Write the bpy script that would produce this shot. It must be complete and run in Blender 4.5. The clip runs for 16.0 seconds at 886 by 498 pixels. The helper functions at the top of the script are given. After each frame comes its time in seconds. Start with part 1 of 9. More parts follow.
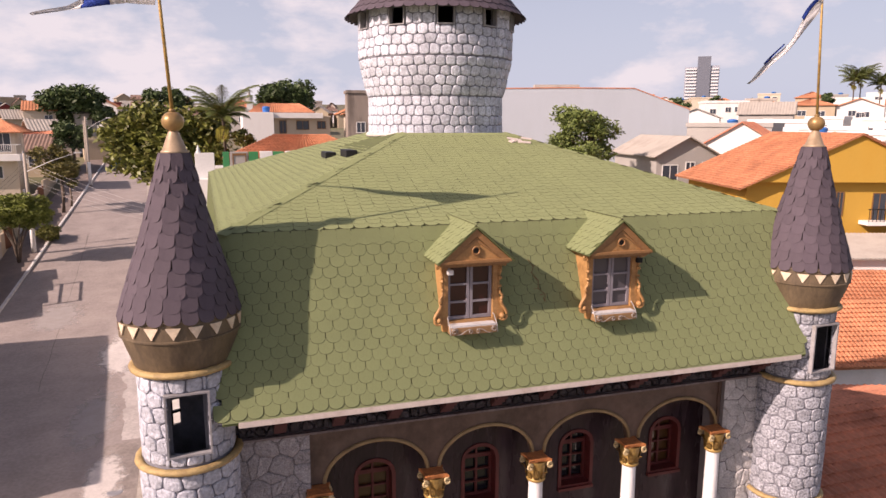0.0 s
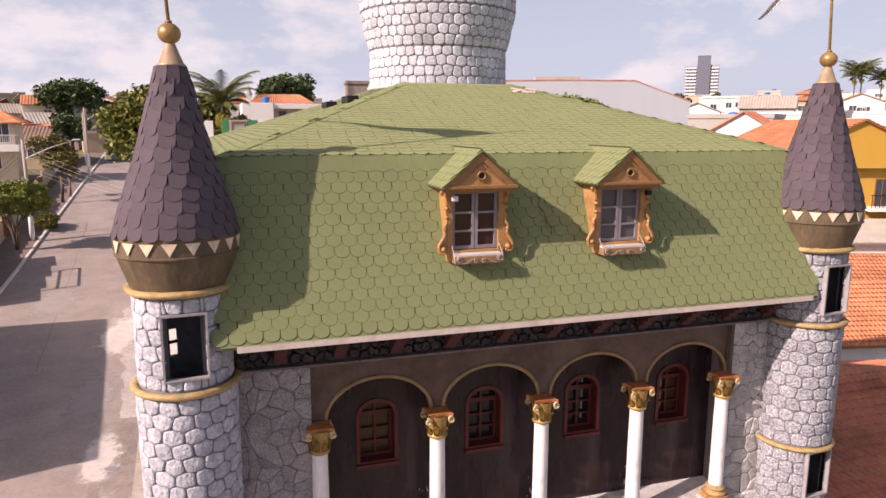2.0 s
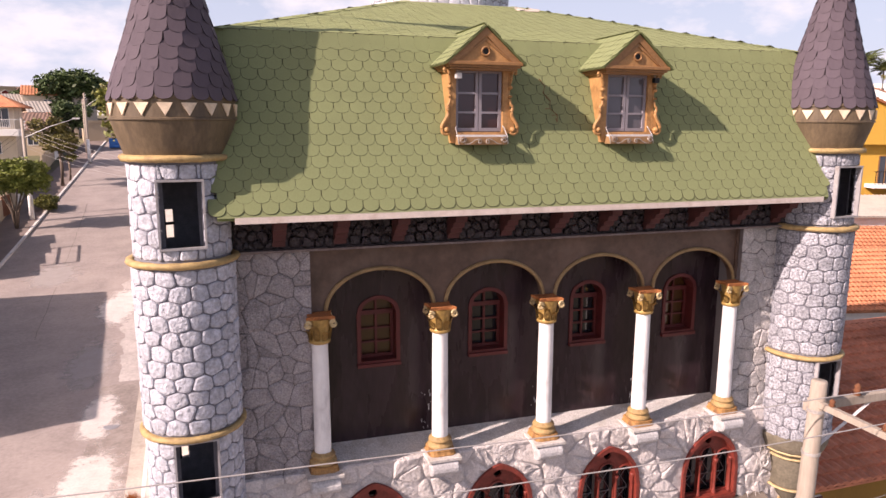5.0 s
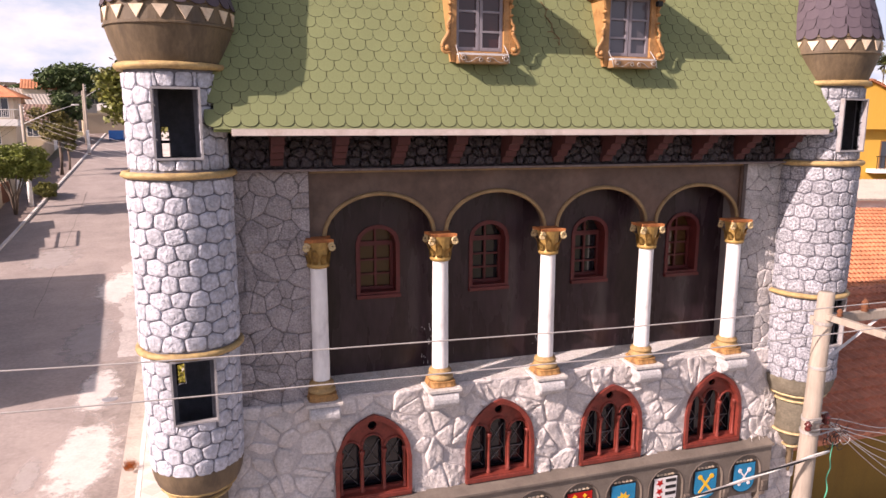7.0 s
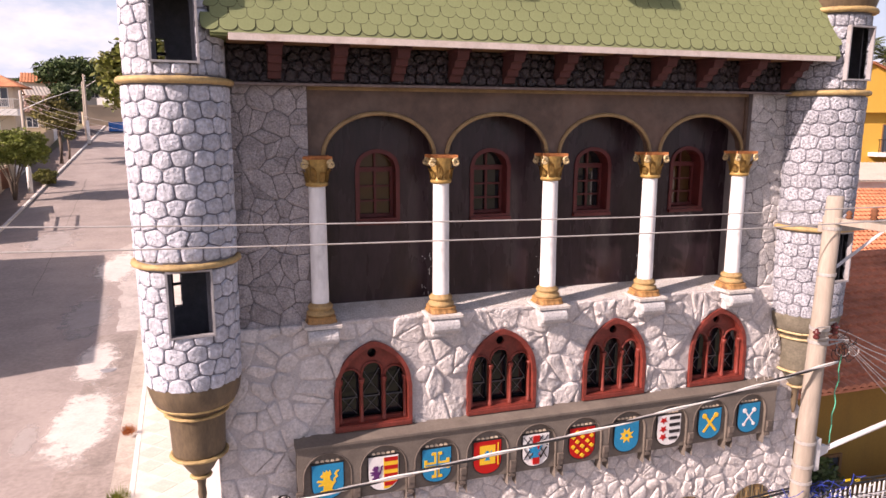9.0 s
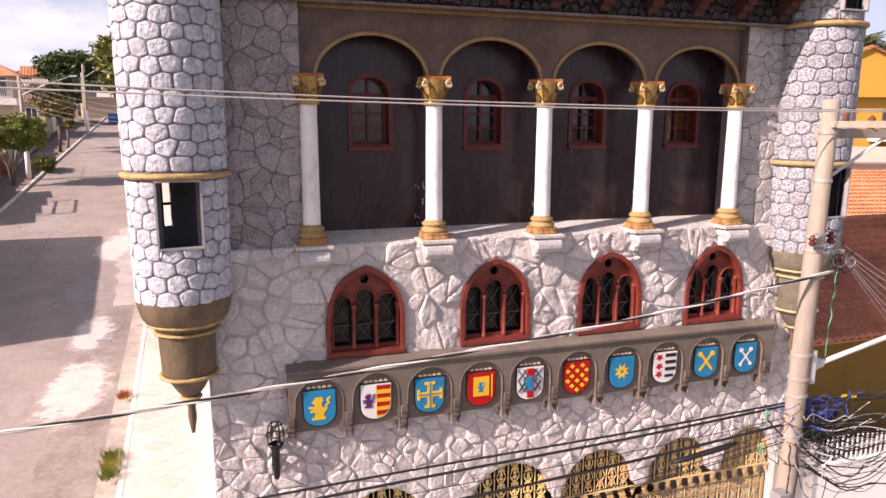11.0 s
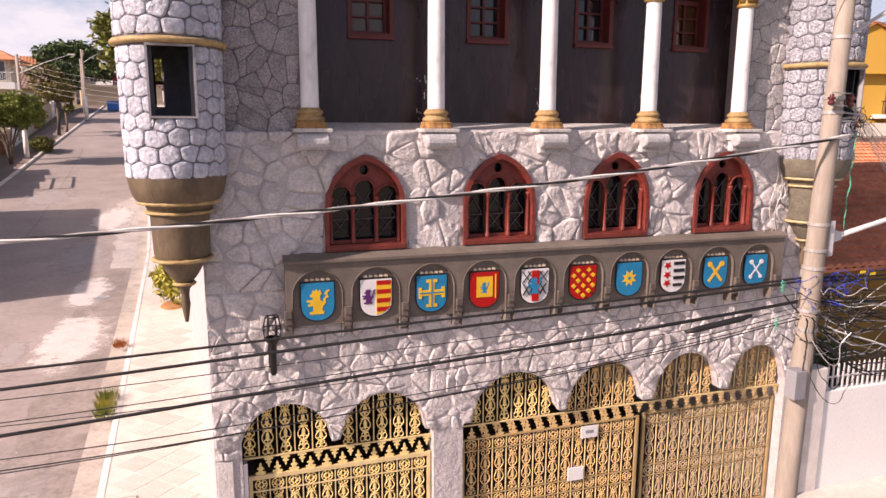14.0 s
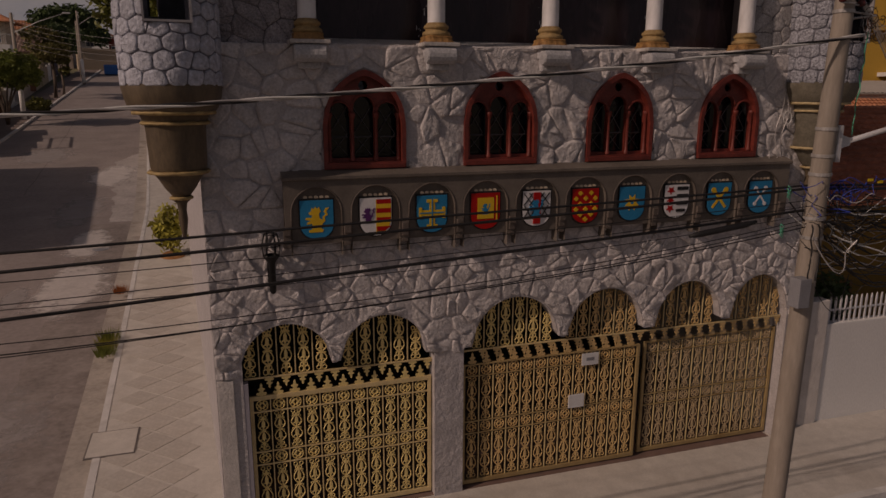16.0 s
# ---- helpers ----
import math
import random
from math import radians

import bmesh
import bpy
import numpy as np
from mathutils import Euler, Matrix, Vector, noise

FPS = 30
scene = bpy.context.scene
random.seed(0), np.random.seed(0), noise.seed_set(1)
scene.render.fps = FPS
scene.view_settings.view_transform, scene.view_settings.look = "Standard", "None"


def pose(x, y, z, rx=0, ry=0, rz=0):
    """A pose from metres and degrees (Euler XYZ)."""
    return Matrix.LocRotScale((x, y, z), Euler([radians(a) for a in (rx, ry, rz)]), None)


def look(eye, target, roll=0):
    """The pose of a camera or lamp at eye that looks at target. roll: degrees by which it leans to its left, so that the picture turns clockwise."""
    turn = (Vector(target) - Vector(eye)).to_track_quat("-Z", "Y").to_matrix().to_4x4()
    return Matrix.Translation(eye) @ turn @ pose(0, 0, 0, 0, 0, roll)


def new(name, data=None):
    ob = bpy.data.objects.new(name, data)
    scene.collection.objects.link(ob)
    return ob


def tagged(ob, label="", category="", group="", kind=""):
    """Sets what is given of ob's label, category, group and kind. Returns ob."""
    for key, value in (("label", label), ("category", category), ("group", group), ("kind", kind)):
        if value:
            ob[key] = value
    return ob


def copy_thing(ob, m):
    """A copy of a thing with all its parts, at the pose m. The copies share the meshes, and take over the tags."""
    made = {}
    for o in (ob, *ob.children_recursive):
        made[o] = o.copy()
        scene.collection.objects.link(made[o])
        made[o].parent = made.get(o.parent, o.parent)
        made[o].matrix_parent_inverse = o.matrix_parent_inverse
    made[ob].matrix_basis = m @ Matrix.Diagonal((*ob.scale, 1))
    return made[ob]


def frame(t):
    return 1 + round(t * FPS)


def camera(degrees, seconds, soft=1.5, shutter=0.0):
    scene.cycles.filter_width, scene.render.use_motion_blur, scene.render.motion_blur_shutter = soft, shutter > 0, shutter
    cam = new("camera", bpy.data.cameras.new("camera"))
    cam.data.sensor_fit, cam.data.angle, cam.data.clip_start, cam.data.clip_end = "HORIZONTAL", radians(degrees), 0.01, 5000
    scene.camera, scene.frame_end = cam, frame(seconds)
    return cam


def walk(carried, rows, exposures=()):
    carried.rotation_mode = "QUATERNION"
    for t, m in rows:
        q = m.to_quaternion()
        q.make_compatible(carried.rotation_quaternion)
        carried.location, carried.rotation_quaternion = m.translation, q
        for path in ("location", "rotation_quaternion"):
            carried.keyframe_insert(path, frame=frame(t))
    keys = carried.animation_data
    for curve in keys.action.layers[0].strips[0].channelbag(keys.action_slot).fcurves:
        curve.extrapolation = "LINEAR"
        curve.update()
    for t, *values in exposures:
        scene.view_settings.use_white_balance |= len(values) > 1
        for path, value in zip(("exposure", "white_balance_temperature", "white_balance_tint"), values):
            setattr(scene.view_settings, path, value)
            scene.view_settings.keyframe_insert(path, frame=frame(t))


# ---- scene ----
cam = camera(65.5, 16.0)
METRES, EYE, TILT, LEAN, TURN, BACK, REACH = 9.0, 15.9, -10.2, -0.12, -17.6, -10.31, 1.0788
ROWS = [
    (0.0, 0.0, 0.0, 0.0, 0.0, 0.0, -0.0),
    (0.5, -0.0024, 0.0048, -0.0266, -0.0, 0.02, -0.01),
    (1.0, -0.0112, 0.0133, -0.0586, -0.0, 0.02, 0.0),
    (1.5, -0.0105, 0.0244, -0.091, -0.01, 0.03, -0.02),
    (2.0, -0.0079, 0.0299, -0.1222, -0.03, 0.01, -0.02),
    (2.5, -0.0074, 0.0327, -0.1537, -0.02, 0.01, -0.02),
    (3.0, -0.0064, 0.0357, -0.1858, 0.0, -0.01, -0.01),
    (3.5, -0.0072, 0.0418, -0.2186, 0.01, -0.01, -0.02),
    (4.0, -0.0088, 0.0471, -0.252, 0.02, -0.03, -0.01),
    (6.5, -0.0131, 0.0674, -0.4098, 0.04, -0.07, -0.04),
    (7.0, -0.012, 0.0717, -0.4436, 0.04, -0.07, -0.03),
    (7.5, -0.009, 0.0747, -0.4778, 0.03, -0.07, -0.01),
    (8.0, -0.0071, 0.0792, -0.5108, 0.04, -0.09, -0.0),
    (8.5, -0.0119, 0.0865, -0.5453, 0.06, -0.1, -0.0),
    (9.0, -0.0124, 0.09, -0.577, 0.08, -0.11, -0.0),
    (11.5, 0.0028, 0.1056, -0.741, 0.1, -0.14, -0.07),
    (12.0, 0.0041, 0.1111, -0.7724, 0.08, -0.17, -0.05),
    (12.5, 0.0035, 0.1182, -0.8007, 0.09, -0.17, -0.07),
    (13.0, 0.0012, 0.1262, -0.8321, 0.11, -0.19, -0.08),
    (13.5, -0.0013, 0.1332, -0.8627, 0.11, -0.19, -0.09),
    (14.0, -0.0037, 0.1369, -0.8945, 0.1, -0.19, -0.11),
    (14.5, -0.007, 0.1397, -0.9266, 0.08, -0.18, -0.09),
    (15.0, -0.0082, 0.1438, -0.9521, 0.09, -0.4, -0.09),
    (15.5, -0.0057, 0.1455, -0.9685, 0.12, -1.39, -0.08),
    (16.0, -0.0033, 0.1482, -0.9833, 0.16, -2.83, -0.05),
]
walk(cam, [(t, pose(0, BACK, EYE, TILT, LEAN, TURN) @ pose(METRES * x, METRES * y * REACH, METRES * z, 90 + pitch / REACH, roll, yaw / REACH)) for t, x, y, z, yaw, pitch, roll in ROWS],
     exposures=[(t, s + 0.28, k, 30) for t, s, k in ((0.0, -0.09, 7500), (3.0, 0.05, 7400), (6.5, 0.28, 7300), (9.5, 0.28, 7300), (12.5, 0.18, 7300), (14.6, 0.02, 7400), (14.8, -0.08, 7500), (15.0, -0.44, 7500), (15.5, -1.28, 7700), (16.0, -2.5, 8200))])

# ---- light ----
SUN = Vector((-1.35, -0.375, 0.89)).normalized()
world = bpy.data.worlds.new("sky")
scene.world = world
world.use_nodes = True
wn, wl = world.node_tree.nodes, world.node_tree.links
wn.clear()
w_out, w_bg = wn.new("ShaderNodeOutputWorld"), wn.new("ShaderNodeBackground")
w_sky, w_co, w_map = wn.new("ShaderNodeTexSky"), wn.new("ShaderNodeTexCoord"), wn.new("ShaderNodeMapping")
w_no, w_ramp, w_mix = wn.new("ShaderNodeTexNoise"), wn.new("ShaderNodeValToRGB"), wn.new("ShaderNodeMixRGB")
w_sky.sky_type, w_sky.sun_disc = "NISHITA", False
w_sky.sun_elevation = math.asin(SUN.z)
w_sky.sun_rotation = math.atan2(SUN.x, SUN.y)
w_sky.air_density, w_sky.dust_density, w_sky.ozone_density = 1.0, 2.5, 1.5
w_map.inputs["Scale"].default_value = (1.0, 1.0, 2.3)
w_map.inputs["Location"].default_value = (2.6, 5.2, 8.4)
w_no.inputs["Scale"].default_value, w_no.inputs["Detail"].default_value, w_no.inputs["Roughness"].default_value = 5.4, 8.0, 0.58
w_ramp.color_ramp.elements[0].position, w_ramp.color_ramp.elements[1].position = 0.50, 0.64
w_ramp.color_ramp.elements[0].color, w_ramp.color_ramp.elements[1].color = (0, 0, 0, 1), (0.85, 0.85, 0.85, 1)
w_mix.inputs[2].default_value = (7.5, 8.0, 8.7, 1)
w_haze = wn.new("ShaderNodeMixRGB")
w_haze.inputs[2].default_value = (5.3, 6.7, 8.6, 1)
w_up, w_fade = wn.new("ShaderNodeSeparateXYZ"), wn.new("ShaderNodeMapRange")
w_fade.inputs["From Min"].default_value, w_fade.inputs["From Max"].default_value = 0.05, 0.62
w_fade.inputs["To Min"].default_value, w_fade.inputs["To Max"].default_value = 0.82, 0.0
wl.new(w_co.outputs["Generated"], w_up.inputs[0])
wl.new(w_up.outputs["Z"], w_fade.inputs["Value"])
wl.new(w_fade.outputs["Result"], w_haze.inputs[0])
w_bg.inputs["Strength"].default_value = 0.092
wl.new(w_co.outputs["Generated"], w_map.inputs["Vector"])
wl.new(w_map.outputs["Vector"], w_no.inputs["Vector"])
wl.new(w_no.outputs["Fac"], w_ramp.inputs["Fac"])
w_thin, w_less = wn.new("ShaderNodeMapRange"), wn.new("ShaderNodeMath")
w_thin.inputs["From Min"].default_value, w_thin.inputs["From Max"].default_value = 0.15, 0.6
w_thin.inputs["To Min"].default_value, w_thin.inputs["To Max"].default_value = 1.0, 0.3
w_less.operation = "MULTIPLY"
wl.new(w_up.outputs["Z"], w_thin.inputs["Value"])
wl.new(w_ramp.outputs["Color"], w_less.inputs[0]), wl.new(w_thin.outputs["Result"], w_less.inputs[1])
wl.new(w_less.outputs[0], w_mix.inputs[0])
wl.new(w_sky.outputs["Color"], w_haze.inputs[1])
wl.new(w_haze.outputs["Color"], w_mix.inputs[1])
wl.new(w_mix.outputs["Color"], w_bg.inputs["Color"])
wl.new(w_bg.outputs["Background"], w_out.inputs["Surface"])
lamp = bpy.data.lights.new("sun", "SUN")
lamp.energy, lamp.angle, lamp.color = 5.2, radians(0.53), (1.0, 0.93, 0.84)
sun = new("sun", lamp)
sun.matrix_world = look(SUN * 60, (0, 0, 0))


# ---- materials ----
def material(name, color, rough=0.7, metal=0.0, spread=0.12, scale=3.0, fine=40.0, fine_amount=0.1, bump=0.15, bump_scale=60.0,
             bump_depth=0.02, stain=None, stain_amount=0.0, stain_scale=1.2, piece=0.0, island=0.0, spec=0.4, streak=1.0):
    """A painted or mineral surface: large and fine variation, stains, relief, and variation from piece to piece."""
    m = bpy.data.materials.new(name)
    m.use_nodes = True
    n, l = m.node_tree.nodes, m.node_tree.links
    b = n["Principled BSDF"]
    b.inputs["Roughness"].default_value, b.inputs["Metallic"].default_value = rough, metal
    b.inputs["Specular IOR Level"].default_value = spec
    co, mp = n.new("ShaderNodeTexCoord"), n.new("ShaderNodeMapping")
    mp.inputs["Scale"].default_value = (1, 1, 1 / streak)
    l.new(co.outputs["Object"], mp.inputs["Vector"])

    def noise_of(s, detail=4.0, rough_=0.6):
        t = n.new("ShaderNodeTexNoise")
        t.inputs["Scale"].default_value, t.inputs["Detail"].default_value, t.inputs["Roughness"].default_value = s, detail, rough_
        l.new(mp.outputs["Vector"], t.inputs["Vector"])
        return t.outputs["Fac"]

    def scaled(src, amount):
        r = n.new("ShaderNodeMapRange")
        r.inputs["From Min"].default_value, r.inputs["From Max"].default_value = 0.25, 0.75
        r.inputs["To Min"].default_value, r.inputs["To Max"].default_value = 1 - amount, 1 + amount
        l.new(src, r.inputs["Value"])
        return r.outputs["Result"]

    def times(a, c):
        k = n.new("ShaderNodeMath")
        k.operation = "MULTIPLY"
        l.new(a, k.inputs[0]), l.new(c, k.inputs[1])
        return k.outputs[0]

    big, small = noise_of(scale), noise_of(fine, 3.0)
    value = times(scaled(big, spread), scaled(small, fine_amount))
    for amount, node, socket in ((piece, "ShaderNodeObjectInfo", "Random"), (island, "ShaderNodeNewGeometry", "Random Per Island")):
        if amount:
            k = n.new("ShaderNodeMapRange")
            k.inputs["To Min"].default_value, k.inputs["To Max"].default_value = 1 - amount, 1 + amount
            l.new(n.new(node).outputs[socket], k.inputs["Value"])
            value = times(value, k.outputs["Result"])
    mix = n.new("ShaderNodeMixRGB")
    mix.blend_type = "MULTIPLY"
    mix.inputs[0].default_value, mix.inputs[1].default_value = 1.0, (*color, 1)
    l.new(value, mix.inputs[2])
    out = mix.outputs[0]
    if stain_amount:
        ramp = n.new("ShaderNodeMapRange")
        ramp.inputs["From Min"].default_value, ramp.inputs["From Max"].default_value = 0.50, 0.68
        ramp.inputs["To Max"].default_value = stain_amount
        l.new(noise_of(stain_scale, 6.0, 0.65), ramp.inputs["Value"])
        over = n.new("ShaderNodeMixRGB")
        over.inputs[2].default_value = (*stain, 1)
        l.new(ramp.outputs["Result"], over.inputs[0]), l.new(out, over.inputs[1])
        out = over.outputs[0]
    l.new(out, b.inputs["Base Color"])
    r = n.new("ShaderNodeMapRange")
    r.inputs["To Min"].default_value, r.inputs["To Max"].default_value = max(rough - 0.12, 0.02), min(rough + 0.12, 1)
    l.new(big, r.inputs["Value"]), l.new(r.outputs["Result"], b.inputs["Roughness"])
    if bump:
        bp = n.new("ShaderNodeBump")
        bp.inputs["Strength"].default_value, bp.inputs["Distance"].default_value = bump, bump_depth
        l.new(noise_of(bump_scale, 5.0), bp.inputs["Height"]), l.new(bp.outputs["Normal"], b.inputs["Normal"])
    return m


def splash_material(name, color, cover=0.95):
    """Dried cement or dust that thins out towards a ragged rim."""
    m = material(name, color, 0.95, spread=0.12, scale=2, fine=10, fine_amount=0.12, bump=0.2)
    n, l = m.node_tree.nodes, m.node_tree.links
    co, ball, grain = n.new("ShaderNodeTexCoord"), n.new("ShaderNodeTexGradient"), n.new("ShaderNodeTexNoise")
    fit, ramp, clear, mix = n.new("ShaderNodeMapping"), n.new("ShaderNodeMapRange"), n.new("ShaderNodeBsdfTransparent"), n.new("ShaderNodeMixShader")
    ball.gradient_type = "SPHERICAL"
    fit.inputs["Location"].default_value, fit.inputs["Scale"].default_value = (-1, -1, 0), (2, 2, 0)
    grain.inputs["Scale"].default_value, grain.inputs["Detail"].default_value, grain.inputs["Roughness"].default_value = 1.5, 9.0, 0.74
    l.new(co.outputs["Generated"], fit.inputs["Vector"]), l.new(fit.outputs["Vector"], ball.inputs["Vector"]), l.new(co.outputs["Object"], grain.inputs["Vector"])
    add = n.new("ShaderNodeMath")
    add.operation = "MULTIPLY_ADD"
    add.inputs[1].default_value = 0.75
    l.new(ball.outputs["Fac"], add.inputs[0]), l.new(grain.outputs["Fac"], add.inputs[2])
    ramp.inputs["From Min"].default_value, ramp.inputs["From Max"].default_value, ramp.inputs["To Max"].default_value = 0.70, 0.90, cover
    l.new(add.outputs[0], ramp.inputs["Value"]), l.new(ramp.outputs["Result"], mix.inputs[0])
    l.new(clear.outputs[0], mix.inputs[1]), l.new(n["Principled BSDF"].outputs[0], mix.inputs[2])
    l.new(mix.outputs[0], n["Material Output"].inputs["Surface"])
    return m


def glass_material(name, color, rough=0.05):
    m = bpy.data.materials.new(name)
    m.use_nodes = True
    b = m.node_tree.nodes["Principled BSDF"]
    b.inputs["Base Color"].default_value, b.inputs["Roughness"].default_value = (*color, 1), rough
    b.inputs["Specular IOR Level"].default_value = 0.6
    return m


